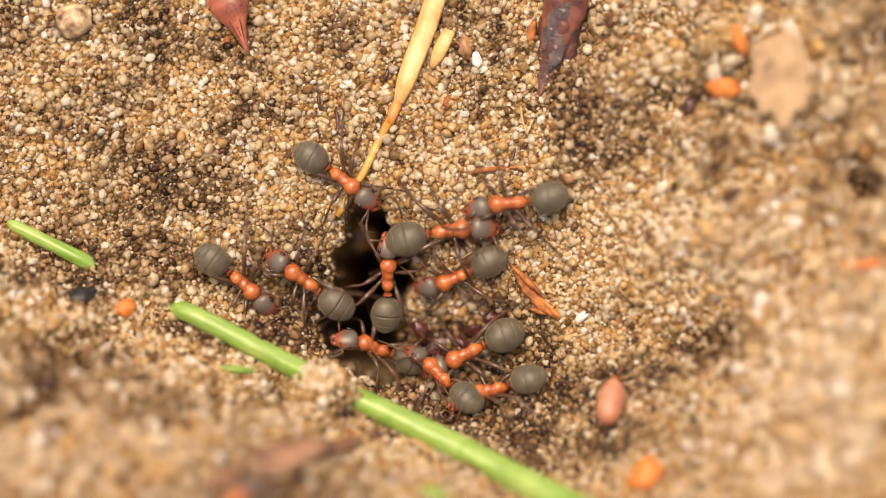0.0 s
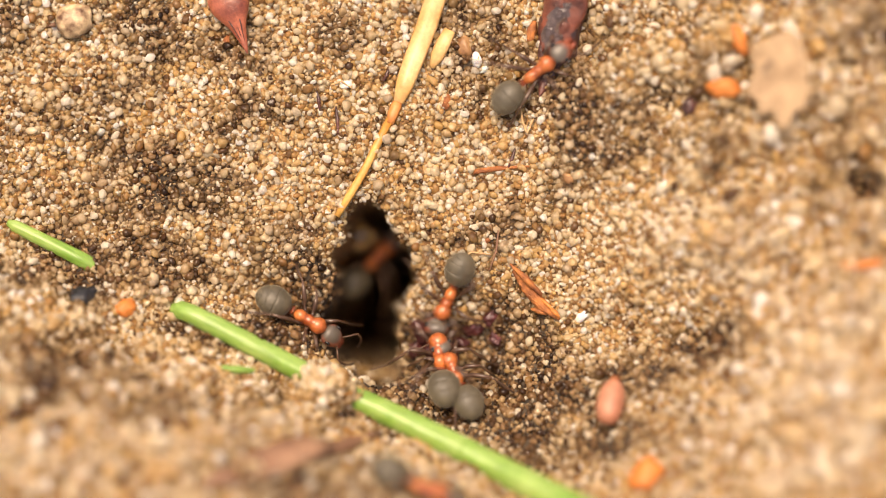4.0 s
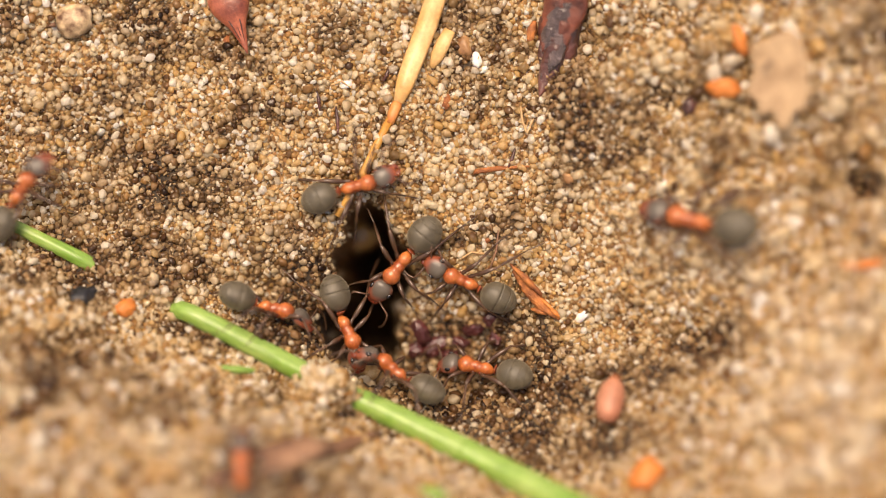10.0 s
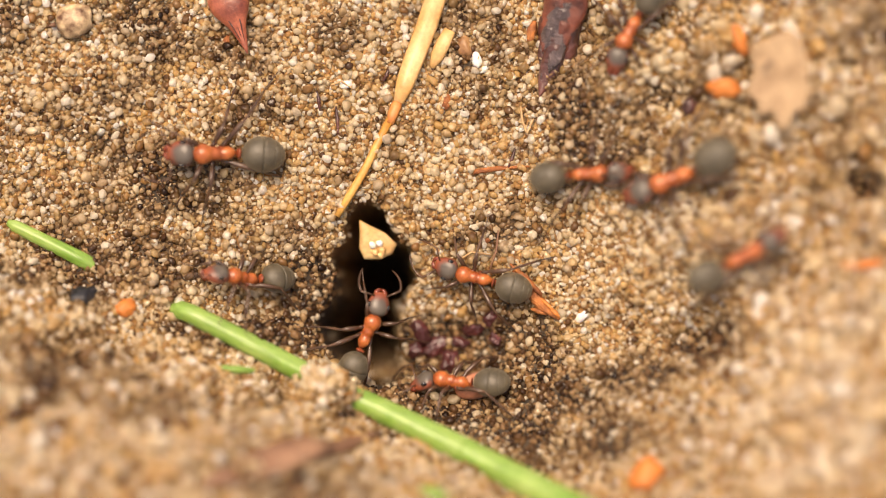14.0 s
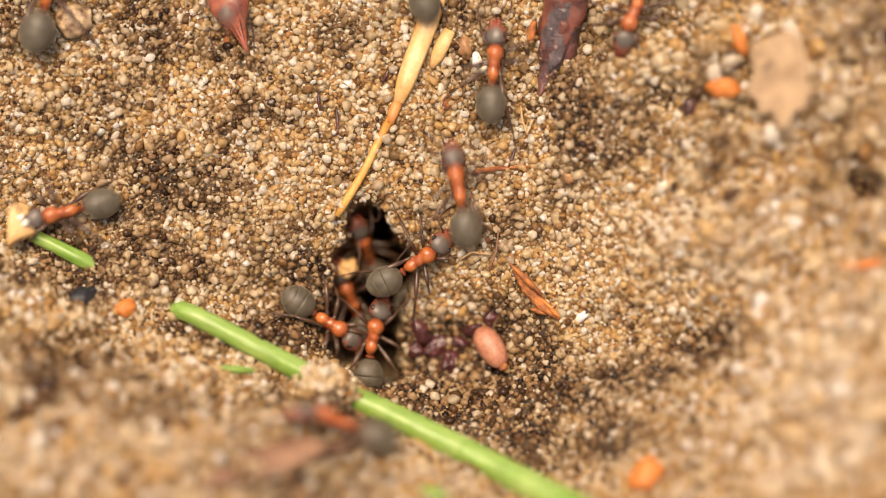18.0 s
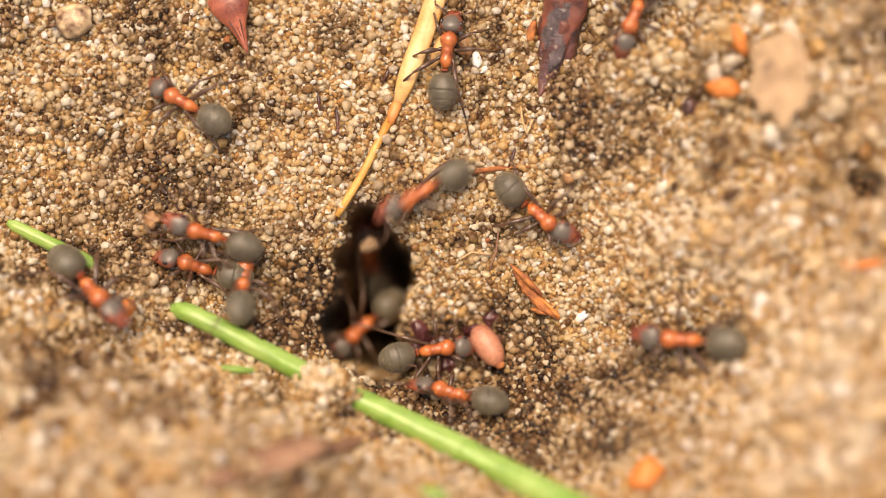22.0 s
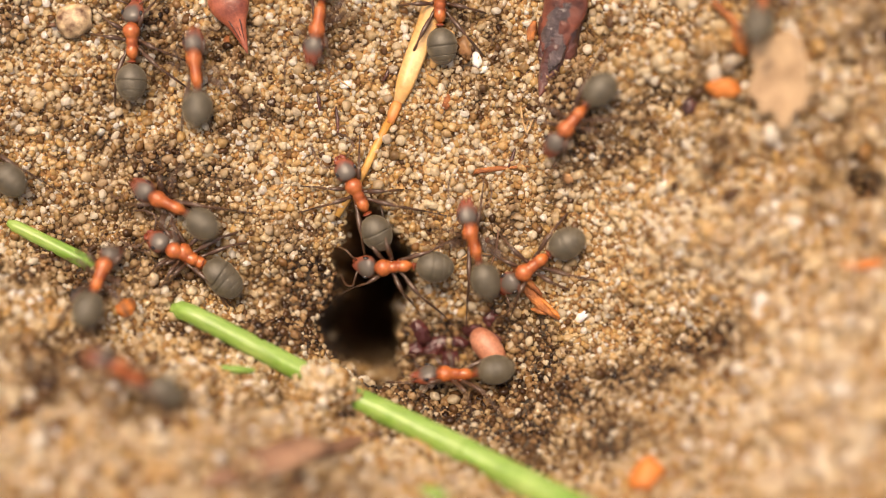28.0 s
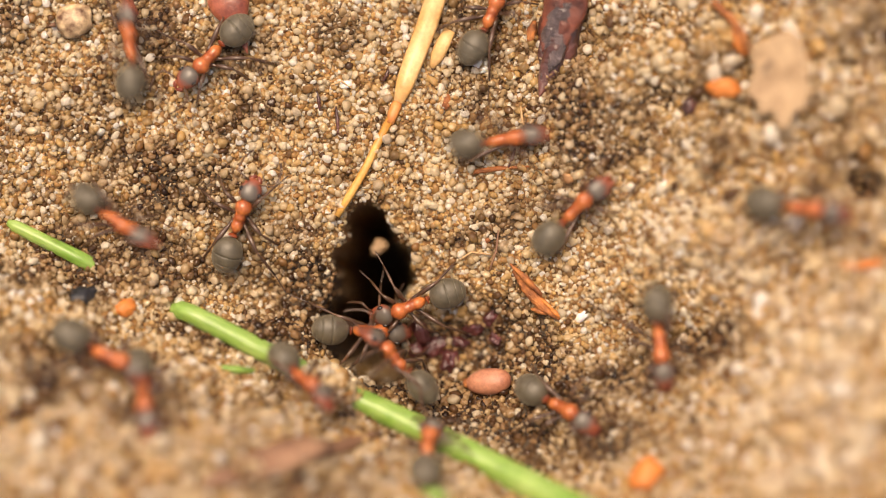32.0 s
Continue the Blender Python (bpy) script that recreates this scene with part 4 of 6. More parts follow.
    splinter("rootlet", "tiny curled rootlet on sand", "root", [on_ground(-6.44, 8.82, 0.3), on_ground(-5.82, 8.94, 0.5), on_ground(-5.14, 8.62, 0.3)], [0.04, 0.05, 0.03], ROOTLET, 1.0, "rootlets")
    splinter("grass_bit", "short bit of yellow-green grass by the stem", "grass", [on_ground(-12.56, -7.29, 0.3), on_ground(-11.57, -7.41, 0.35), on_ground(-10.44, -7.35, 0.2)], [0.1, 0.22, 0.1], STEM_GREEN, 0.7)
    splinter("grass_bit", "small pale green grass bit on the bank", "grass", [on_ground(-1.19, -14.66, 0.3), on_ground(-0.36, -14.96, 0.35), on_ground(0.49, -15.20, 0.2)], [0.15, 0.35, 0.12], STEM_GREEN, 0.7)
    splinter("needle_splinter", "dark rusty splinter standing in sand", "splinter", [on_ground(5.00, 11.10, 0.3), on_ground(5.07, 11.69, 0.5), on_ground(5.26, 12.22, 0.3)], [0.2, 0.28, 0.12], RUST, 0.7)
    for x, y, turn, s, no in ((1.99, 10.33, 95, 1.0, 61), (2.38, 9.81, 30, 0.6, 62), (-5.59, 8.95, 10, 0.8, 63), (7.93, -3.98, 40, 0.9, 64), (12.55, 2.38, 70, 0.8, 65)):
        lump("quartz_grain", "milky white quartz grain among the sand", "grain", x, y, turn, 0.48 * s, 0.28 * s, 0.26 * s, QUARTZ, no, 0.25, 0.8, "milky quartz grains")
    # no real crumb: a dark lump added for the shade of a hollow
    lump("bark_crumb", "dark brown lump standing in for a shaded hollow", "bark", 13.92, 6.65, 70, 0.55, 0.42, 0.4, BUD_DARK, 81, 0.4, 0.4)
    for a, b in (((-6.16, 7.71), (-6.03, 6.10)), ((-7.26, 8.52), (-7.08, 7.52)), ((-3.06, 9.97), (-3.52, 9.09)), ((4.14, 5.32), (3.70, 4.23))):
        p, q = on_ground(*a, 0.2), on_ground(*b, 0.25)
        splinter("bark_splinter", "thin dark brown splinter stuck between sand grains", "bark", [p, p.lerp(q, 0.5) + Vector((0.05, 0, 0.14)), q], [0.05, 0.11, 0.04], BUD_DARK, 0.8, "dark splinters")
    splinter("rootlet", "thin brown rootlet hanging into the funnel", "root", [on_ground(3.18, 0.88, 0.3), on_ground(3.05, -0.27, 0.5), on_ground(2.66, -1.25, 0.3)], [0.05, 0.07, 0.04], BARK, 1.0, "rootlets")
    # the wet husk in the funnel
    for x, y, turn, rx, ry, rz, s in ((-1.29, -3.97, 120, 0.75, 0.42, 0.34, 21), (-0.46, -4.72, 30, 0.80, 0.50, 0.32, 22), (0.43, -5.66, 70, 0.70, 0.50, 0.50, 23), (1.84, -3.83, 10, 0.62, 0.36, 0.36, 24), (2.76, -3.44, 60, 0.50, 0.34, 0.30, 25), (-1.62, -4.98, 80, 0.50, 0.40, 0.30, 26), (1.02, -4.59, 150, 0.55, 0.30, 0.28, 27), (3.16, -4.59, 100, 0.42, 0.30, 0.26, 28)):
        lump("berry_husk", "wet wine-red berry husk shard in the sandy funnel", "husk", x, y, turn, rx, ry, rz, WINE, s, 0.6, 0.75, "berry husk shards")
    for x, y, r, s in ((-12.42, 11.66, 0.3, 31), (0.20, 8.01, 0.36, 32), (1.24, 11.16, 0.55, 33), (7.10, 3.34, 0.34, 34), (-14.60, -4.13, 0.3, 35), (2.47, 0.47, 0.22, 36)):
        lump("bark_crumb", "tiny rust-orange bark crumb among the grains", "bark", x, y, 25 * s, r * 1.2, r * 0.8, r * 0.6, TAN_GALL if s in (33, 34) else RUST, s, 0.3, 0.4, "orange bark crumbs")


build_green_stem()
build_straw()
build_bud_scale()
build_dark_bud()
build_leaf_flake()
build_litter()


def build_seed():
    """A ribbed pink seed that the ants drag about."""
    ob = thing("seed", "smooth pink-brown plant seed dragged by ants", "seed")
    bm = bmesh.new()
    body(bm, -1.35, 1.35, 1.6, 1.45, 0.72, 14, 20, 0.45, 0.4)
    part("coat", bm, PINK, ob)
    bm = bmesh.new()
    lumpy(bm, 0.22, 0.3, 0.26, 41, 0.2, 2, (1.36, 0, 0.74))
    part("tip", bm, RUST, ob, "rusty seed tip")
    return ob


def build_chip():
    """A thick three-cornered chip with a crumbly broken edge."""
    bm = bmesh.new()
    ring = [(-1.45, 0.35), (-0.9, 0.55), (0.1, 0.95), (1.05, 1.05), (1.30, 0.45), (1.05, -0.35), (0.45, -0.95), (-0.2, -0.75), (-0.95, -0.05)]
    layers = []
    for z, k in ((0.0, 0.86), (0.14, 1.0), (0.42, 1.0), (0.58, 0.84)):
        layers.append([bm.verts.new(Vector((x * k, y * k, z + 0.16 * noise.noise(Vector((x * 1.3, y * 1.3, z))))) * MM) for x, y in ring])
    for p, q in zip(layers, layers[1:]):
        for i in range(len(ring)):
            bm.faces.new((p[i], p[(i + 1) % len(ring)], q[(i + 1) % len(ring)], q[i]))
    bm.faces.new(layers[0][::-1])
    bm.faces.new(layers[-1])
    ob = thing("wood_chip", "cream-coloured three-cornered wood chip carried by an ant", "wood chip")
    part("chip", bm, CREAM, ob)
    for i, (x, y) in enumerate(((0.55, -0.25), (0.15, -0.05), (0.75, 0.15), (0.35, 0.3), (0.9, -0.1))):
        bm = bmesh.new()
        lumpy(bm, 0.22, 0.19, 0.17, 70 + i, 0.4, 2, (x, y, 0.62))
        part("clinging_grain", bm, QUARTZ if i % 2 else CREAM, ob, "grain stuck to the chip")
    return ob


def build_needle():
    bm = bmesh.new()
    ridge_rod(bm, [Vector(p) for p in ((-2.2, 0, 0.3), (-1.2, 0.12, 0.5), (0, 0.2, 0.6), (1.1, 0.05, 0.5), (2.0, -0.25, 0.35))],
              [0.12, 0.2, 0.22, 0.2, 0.1], 10, 0.12, 0.8)
    return tagged(part("pine_needle", bm, RUST, None), "short rusty brown dead pine needle", "pine needle")


def build_crumb(rx, ry, rz, mat, no, label):
    bm = bmesh.new()
    lumpy(bm, rx, ry, rz, no, 0.5)
    return tagged(part("crumb", bm, mat, None), label, "crumb", "carried crumbs")


seed = build_seed()
white_crumb = build_crumb(0.62, 0.48, 0.42, CREAM, 52, "whitish angular crumb carried out of the burrow by an ant")
tan_crumb = build_crumb(0.50, 0.40, 0.36, TAN_GALL, 53, "rounded tan crumb held in the jaws of an ant")
pale_crumb = build_crumb(0.52, 0.40, 0.36, BEIGE, 54, "pale yellow crumb in the mouth of the burrow")

chip = build_chip()
needle = build_needle()


# ---- larger single grains, told apart on the sand ----
def grain_mesh(seed_no):
    bm = bmesh.new()
    lumpy(bm, 0.25, 0.20, 0.18, seed_no, 0.45, 2)
    me = bpy.data.meshes.new("sand_grain")
    bm.to_mesh(me)
    bm.free()
    for f in me.polygons:
        f.use_smooth = True
    me.materials.append(GRAIN_SINGLE)
    return me


def build_single_grains():
    shapes = [grain_mesh(60 + i) for i in range(7)]
    r = random.Random(11)
    spots = [(-3.70, 3.42, 1.4), (12.40, 2.26, 1.5), (-23.22, 7.88, 1.5), (-21.71, 8.16, 1.4), (14.73, 3.18, 1.7),
             (0.62, -8.45, 1.5), (-0.59, -8.23, 1.3), (6.50, 1.54, 1.3), (-5.56, 7.82, 1.4), (5.09, -4.94, 1.2), (1.19, -5.51, 0.9)]
    while len(spots) < 300:
        x, y = r.uniform(-25, 15), r.uniform(-8, 14)
        if float(burrow(np.array(x), np.array(y))) > 1.05:
            spots.append((x, y, r.uniform(0.7, 1.25)))
    for x, y, s in spots:
        g = new("sand_grain", r.choice(shapes))
        g.parent = ground
        g.matrix_basis = perch(x, y, r.uniform(0, 360), 0.22 * s) @ Matrix.Diagonal((s, s, s, 1))


build_single_grains()


# ---- what moves ----
colony = [first_ant] + [copy_thing(first_ant, pose(0, 0, 0)) for _ in range(91)]


def worker(size):
    """The next ant of the colony, of that size."""
    ant = colony.pop()
    ant.scale = (size, size, size)
    if size > 1.07:
        tagged(ant, "large wood ant with rusty orange thorax and grey-black gaster on sand")
    elif size < 0.96:
        tagged(ant, "small wood ant with rusty orange thorax and grey-black gaster on sand")
    return ant


def slide(ob, rows):
    """Keys a dragged thing along rows: seconds, x, y in mm, turn, and where given lift and pitch."""
    walk(ob, [(r[0], perch(*r[1:])) for r in rows])


def motions():
    slide(seed, [(0.0, 9.66, -9.42, 80, 0.0), (12.4, 9.66, -9.21, 80, 0.0), (12.8, 8.17, -8.49, 60, 0.0), (13.2, 3.09, -6.96, 30, 0.0), (14.0, 2.00, -7.74, 20, 0.0), (15.0, 2.20, -7.43, -10, 0.0), (16.5, 3.10, -5.75, -40, 0.0), (17.2, 2.20, -4.22, -60, 0.0), (18.0, 3.10, -4.95, -60, 0.0), (18.6, 2.90, -4.84, -65, 0.0), (22.0, 2.90, -4.84, -60, 0.0), (25.0, 3.10, -5.15, -5, 0.0), (27.5, 2.90, -4.94, -50, 0.0), (28.6, 2.80, -4.94, -70, 0.0), (29.0, 2.70, -7.14, -100, 0.0), (30.5, 2.70, -7.25, -100, 0.0), (31.0, 3.09, -7.16, -150, 0.0), (31.6, 2.99, -7.36, -190, 0.0), (32.0, 2.89, -7.46, -190, 0.0)])
    slide(chip, [(0.00, -4.3, 0.5, -50, -8.0), (12.90, -4.3, 0.5, -50, -8.0), (13.40, -4.20, 0.19, -60, -1.2), (13.70, -4.10, 0.39, -50, -0.8), (14.50, -4.20, 0.49, -48, -0.8), (15.40, -8.50, 3.00, -20, 0.9), (16.20, -11.70, 3.40, -20, 1.0), (16.50, -13.20, 3.90, -20, 1.0), (16.70, -15.90, 3.00, 0, 1.0), (17.00, -18.40, 5.10, 70, 1.0), (17.20, -17.60, 5.90, 60, 1.0), (17.40, -21.20, 4.30, 30, 1.0), (17.60, -21.50, 4.30, 40, 1.0), (17.80, -22.10, 2.50, 60, 1.0), (18.00, -24.28, 0.66, 70, 1.0), (18.25, -26.98, -0.96, 70, 1.0), (18.60, -32.70, -1.60, 70, 1.0), (32.00, -33.00, -1.90, 70, 1.0)])
    slide(needle, [(0.0, 22.50, 24.50, -40), (25.6, 21.90, 23.30, -40), (27.0, 17.47, 13.72, -48), (27.5, 16.03, 10.68, -52), (32.0, 16.03, 10.68, -52)])
    slide(white_crumb, [(0.00, -4.8, 1.5, 0, -12.0), (17.70, -5.0, -0.2, 0, -8.0), (18.00, -5.50, -1.39, 10, -1.8), (18.20, -5.50, -2.18, 10, -0.6), (18.50, -5.21, -2.95, 20, 0.2), (19.00, -6.81, -3.57, 40, 0.5), (19.30, -5.61, -3.74, 70, 0.5), (19.60, -8.70, -2.60, 30, 1.0), (19.90, -10.18, -3.36, 20, 1.0), (20.20, -10.88, -4.45, 40, 1.0), (20.50, -14.11, -10.55, 60, 1.0), (20.80, -15.53, -15.09, 60, 1.0), (21.10, -17.55, -19.25, 60, 1.0), (32.00, -17.67, -19.53, 60, 1.0)])
    slide(tan_crumb, [(0.00, -4.8, 1.5, 0, -12.0), (20.70, -5.0, -0.2, 0, -8.0), (21.00, -5.20, -0.90, 0, -0.8), (21.20, -5.80, -0.30, 0, 0.5), (21.40, -7.50, 0.50, 20, 0.9), (21.60, -12.60, 1.20, 20, 0.9), (21.80, -15.40, 1.30, 20, 0.9), (22.00, -16.60, 1.40, 20, 0.9), (22.40, -21.30, 2.80, 20, 0.9), (22.60, -26.70, 3.10, 10, 0.9), (22.90, -33.10, 3.40, 0, 0.9), (32.00, -33.30, 3.30, 0, 0.9)])
    slide(pale_crumb, [(0.00, -4.8, 1.5, 0, -12.0), (21.70, -4.3, 0.5, 0, -8.0), (22.00, -4.10, 0.19, 20, -2.8), (22.60, -3.60, 0.89, 50, -2.4), (23.00, -3.00, 0.79, 50, -0.6), (23.20, -2.60, -0.61, 80, -0.2), (23.60, -3.3, 0.4, 80, -8.0), (31.20, -3.6, 1.2, 80, -8.0), (31.80, -3.70, 0.09, 40, -2.6), (32.00, -3.70, 0.09, 40, -2.6)])
    crawl(worker(0.90), [(0.00, -5.60, 3.80, -41), (0.40, -5.40, 3.80, -39), (1.00, -4.40, 4.90, -21), (1.40, -4.00, 4.80, -20), (2.00, -3.70, 5.10, -10), (2.40, -2.80, 4.10, -9), (2.60, -2.00, 3.60, -20), (2.80, -0.60, 1.69, -44), (3.00, 0.10, 0.78, -59), (3.20, 2.00, -1.25, -57), (3.50, 3.79, -1.06, -26), (3.85, 1.40, -1.94, -90, -0.2), (4.20, -1.00, -2.66, -154, -0.5), (4.50, -3.00, -1.98, -201, -1.2, -15), (5.10, -3.9, 7.1, -201, -28.7, -25)])
    crawl(worker(1.01), [(0.00, 0.50, 0.98, 9), (0.40, 0.30, 2.09, 7), (0.80, -0.20, 3.20, 39), (1.00, 0.20, 5.00, 50), (1.20, 1.80, 7.70, 58), (1.40, 1.90, 8.80, 58), (1.60, 1.90, 9.00, 62), (1.80, 1.50, 10.20, 64), (2.00, 2.30, 11.40, 70), (2.20, 3.00, 12.60, 63), (2.80, 3.20, 15.70, 75), (3.21, 5.20, 24.10, 74)])
    crawl(worker(0.92), [(0.00, 4.00, 2.39, -175), (0.40, 2.10, 2.49, -169), (0.80, 2.30, 2.59, -167), (1.00, 3.50, 2.49, -170), (1.20, 3.00, 1.79, -142), (1.40, 1.50, 0.78, -121), (1.60, 0.40, 0.58, -143), (1.80, -1.40, -0.22, -161), (2.00, -3.20, -0.90, -160), (2.30, -3.70, -2.26, -162, -3.4), (2.90, -4.0, 6.4, -162, -29.7, -25)])
    crawl(worker(0.90), [(0.00, 0.90, -1.14, -150), (0.20, -0.10, -0.92, -170), (0.40, -1.00, -1.11, -177), (0.60, -1.70, -1.11, -175), (0.80, -2.10, -1.20, -169), (1.00, -5.50, -1.79, -165), (1.50, -6.51, -3.17, -184, -1.7), (2.00, -6.71, -3.47, -212), (2.60, -6.70, -4.19, -194), (3.00, -6.80, -3.88, -211), (3.50, -6.80, -3.78, -204, -1.7), (4.10, -3.8, 6.7, -204, -30.0, -25)])
    crawl(worker(0.90), [(0.00, -11.50, -1.30, -48), (0.20, -11.98, -2.77, -44), (0.40, -10.50, -1.80, 9), (0.60, -9.10, -0.50, 11), (0.80, -8.00, -2.49, 18), (1.00, -6.51, -3.57, -8, -2.5), (1.60, -3.6, 7.4, -8, -29.0, -25)])
    crawl(worker(0.94), [(0.00, -7.80, -1.30, 135), (0.50, -7.90, -0.80, 163), (1.00, -8.20, -0.80, 182), (1.20, -10.40, -2.21, 183), (1.40, -12.45, -2.93, 186), (1.60, -13.49, -1.84, 159), (1.80, -18.44, -0.82, 158), (2.00, -16.47, -0.87, 144), (2.20, -18.18, -0.05, 149), (2.40, -19.59, 1.09, 143), (2.60, -21.20, 2.20, 148), (2.80, -21.10, 2.30, 151), (3.00, -21.90, 2.40, 155), (3.20, -23.60, 2.90, 171), (3.50, -23.40, 2.40, 177), (4.12, -35.80, 3.30, 179)])
    crawl(worker(0.90), [(0.00, -3.5, 7.4, 167, -29.0, -25), (0.60, -7.80, -0.60, 167, -0.5), (0.80, -9.20, 0.40, 175), (1.00, -11.60, 0.30, 208), (1.20, -11.50, 1.30, 183), (1.40, -10.50, 3.30, 140), (1.60, -9.80, 4.90, 87), (1.80, -9.60, 6.70, 73), (2.00, -7.30, 8.50, 45), (2.20, -3.80, 11.90, 31), (2.40, -3.10, 12.30, 24), (2.60, -2.90, 11.80, 4), (2.80, -1.20, 10.00, -25), (3.00, 1.20, 8.10, -32), (3.20, 1.10, 8.20, -26), (3.50, 2.30, 9.00, -0), (4.20, 6.77, 10.12, 52), (4.91, 10.20, 24.20, 77)])
    crawl(worker(0.90), [(1.30, -4.0, 7.3, 171, -29.2, -25), (1.90, -9.10, -2.40, 171, -1.7), (2.20, -10.00, -1.30, 152), (2.40, -11.50, 1.10, 138), (2.60, -12.80, 2.40, 135), (2.80, -13.00, 1.20, 163), (3.00, -13.00, -0.30, 211), (3.20, -13.50, -0.60, 222), (3.50, -10.60, -2.11, 295), (4.20, -6.80, -3.98, 336, -1.7), (4.80, -3.8, 6.4, 336, -29.7, -25)])
    crawl(worker(0.90), [(0.00, -3.30, -1.20, 95, -0.3), (0.20, -3.30, -1.00, 101), (0.40, -3.10, -0.01, 103, -1.7), (1.00, -3.6, 7.3, 103, -29.8, -25)])
    crawl(worker(0.90), [(0.00, -4.42, -5.76, 172), (0.40, -3.42, -5.63, 175), (0.60, -3.01, -5.04, 123), (0.80, -2.61, -4.44, 72), (1.20, -3.01, -3.97, 20), (1.60, -2.61, -3.50, 9), (1.80, 0.70, -3.77, -9), (2.00, 1.60, -1.94, 2), (2.20, 3.89, -1.77, 0), (2.40, 5.49, -0.66, 27), (2.60, 7.39, 0.62, 27), (2.80, 10.46, 1.96, 23), (3.00, 13.61, 2.64, 16), (3.20, 15.22, 1.59, -14), (3.50, 18.59, 0.69, -6), (4.34, 33.80, -2.50, -9)])
    crawl(worker(0.98), [(0.00, 1.80, -5.68, -155), (0.40, 2.10, -4.71, -169), (0.80, 2.00, -4.31, -180), (1.00, 2.40, -4.13, -179), (1.20, 1.10, -4.75, -179), (1.40, 1.90, -5.19, -173), (1.60, 1.80, -6.59, -158), (2.00, -0.50, -6.68, -135), (2.30, -1.61, -6.55, -171, -0.5), (2.77, -3.50, -2.45, -245, -1.2, -15), (3.37, -3.7, 7.4, -245, -28.9, -25)])
    crawl(worker(0.90), [(0.00, 3.09, -8.69, -170), (0.50, 2.69, -8.48, -189), (1.00, 1.80, -8.55, -193), (1.50, -0.10, -8.96, -188), (2.00, -0.20, -8.20, -188, -0.5), (2.50, 0.60, -7.68, -218, -0.5), (3.00, 0.70, -7.90, -229), (3.50, 0.00, -8.30, -215), (4.50, 1.40, -6.57, -290), (5.50, 2.10, -6.51, -303), (5.70, 0.40, -5.90, -275), (5.90, -0.60, -4.95, -253), (6.00, -0.20, -4.02, -251), (6.20, -0.10, -3.92, -246), (6.40, -0.60, -1.90, -232), (6.60, -0.10, -1.81, -193), (6.80, -0.90, -2.09, -185), (7.00, -3.40, -1.78, -176)]
          + [(7.20, -3.90, -1.59, -186), (7.40, -4.60, -1.10, -221, -0.6), (7.60, -3.20, -1.49, -256, -3.4), (8.20, -3.2, 7.5, -256, -28.2, -25)])
    crawl(worker(0.90), [(0.00, -0.80, -7.87, 129), (0.50, -2.00, -7.58, 140), (1.00, -3.11, -6.92, 137, -0.5), (2.00, -4.11, -6.85, 134, -0.8), (3.00, -3.92, -5.65, 139, -2.0), (3.60, -4.0, 6.7, 139, -29.9, -25)])
    crawl(worker(0.93), [(0.00, -27.30, -11.09, 9), (0.40, -22.10, -11.25, -5), (0.60, -17.67, -11.34, 3), (0.80, -16.93, -11.25, 13), (1.00, -16.67, -11.00, 20), (1.20, -16.52, -11.49, 4), (1.40, -15.76, -12.77, -11), (1.60, -14.29, -15.76, -40), (2.11, -10.60, -24.30, -64)])
    crawl(worker(0.99), [(0.00, -11.61, -16.90, 44), (0.40, -4.71, -14.26, 35), (0.80, -4.77, -15.20, 0), (1.00, -4.01, -14.62, 12), (1.20, -4.95, -13.56, 14), (1.60, -4.72, -13.98, 6), (2.00, -4.97, -14.98, -4), (2.20, -4.85, -12.07, 46), (2.40, -4.77, -9.27, 76), (2.60, -2.82, -6.13, 67), (2.80, -1.41, -6.44, 39), (3.00, -1.61, -5.53, 72), (3.20, -0.50, -6.06, 41), (3.50, 0.50, -7.89, 19), (3.90, -0.30, -6.80, 74), (4.30, -1.11, -5.74, 130), (4.73, -3.40, -2.36, 122, -1.2, -15), (5.33, -3.8, 7.0, 122, -28.8, -25)])
    crawl(worker(0.90), [(0.00, -10.29, -19.76, 85), (1.90, -9.52, -17.57, 98), (2.30, -10.32, -13.42, 108), (2.60, -11.88, -10.47, 102), (2.80, -12.85, -5.93, 83), (3.00, -9.80, -1.60, 62), (3.20, -5.90, -1.99, 3), (3.50, -5.21, -3.14, -13, -0.5), (3.80, -4.50, -2.37, 51, -1.2, -15), (4.40, -3.7, 7.1, 51, -29.2, -25)])
    crawl(worker(0.90), [(2.19, -18.20, -25.80, 76), (2.70, -15.68, -17.21, 31), (3.00, -11.50, -15.37, 16), (3.50, -4.13, -13.90, 29), (4.10, -0.49, -16.94, -30), (4.68, 4.10, -26.40, -61)])
    crawl(worker(0.90), [(4.60, -3.1, 7.2, -143, -28.3, -25), (5.20, -4.31, -3.80, -143, -3.4), (5.50, -4.61, -3.04, -129), (6.00, -4.71, -2.85, -137, -0.9), (6.40, -4.51, -2.56, -123, -0.9), (7.00, -5.10, -2.08, -128, -0.9), (7.40, -5.31, -3.53, -108, -0.6), (7.50, -5.41, -3.44, -163, -1.4), (7.60, -5.41, -3.34, -219, -2.2), (7.70, -5.41, -3.15, -274, -3.1), (8.00, -5.41, -3.25, -274, -3.4), (9.00, -5.41, -3.25, -274, -3.4), (9.60, -5.11, -3.14, -276, -3.4), (10.20, -3.2, 7.6, -276, -29.8, -25)])
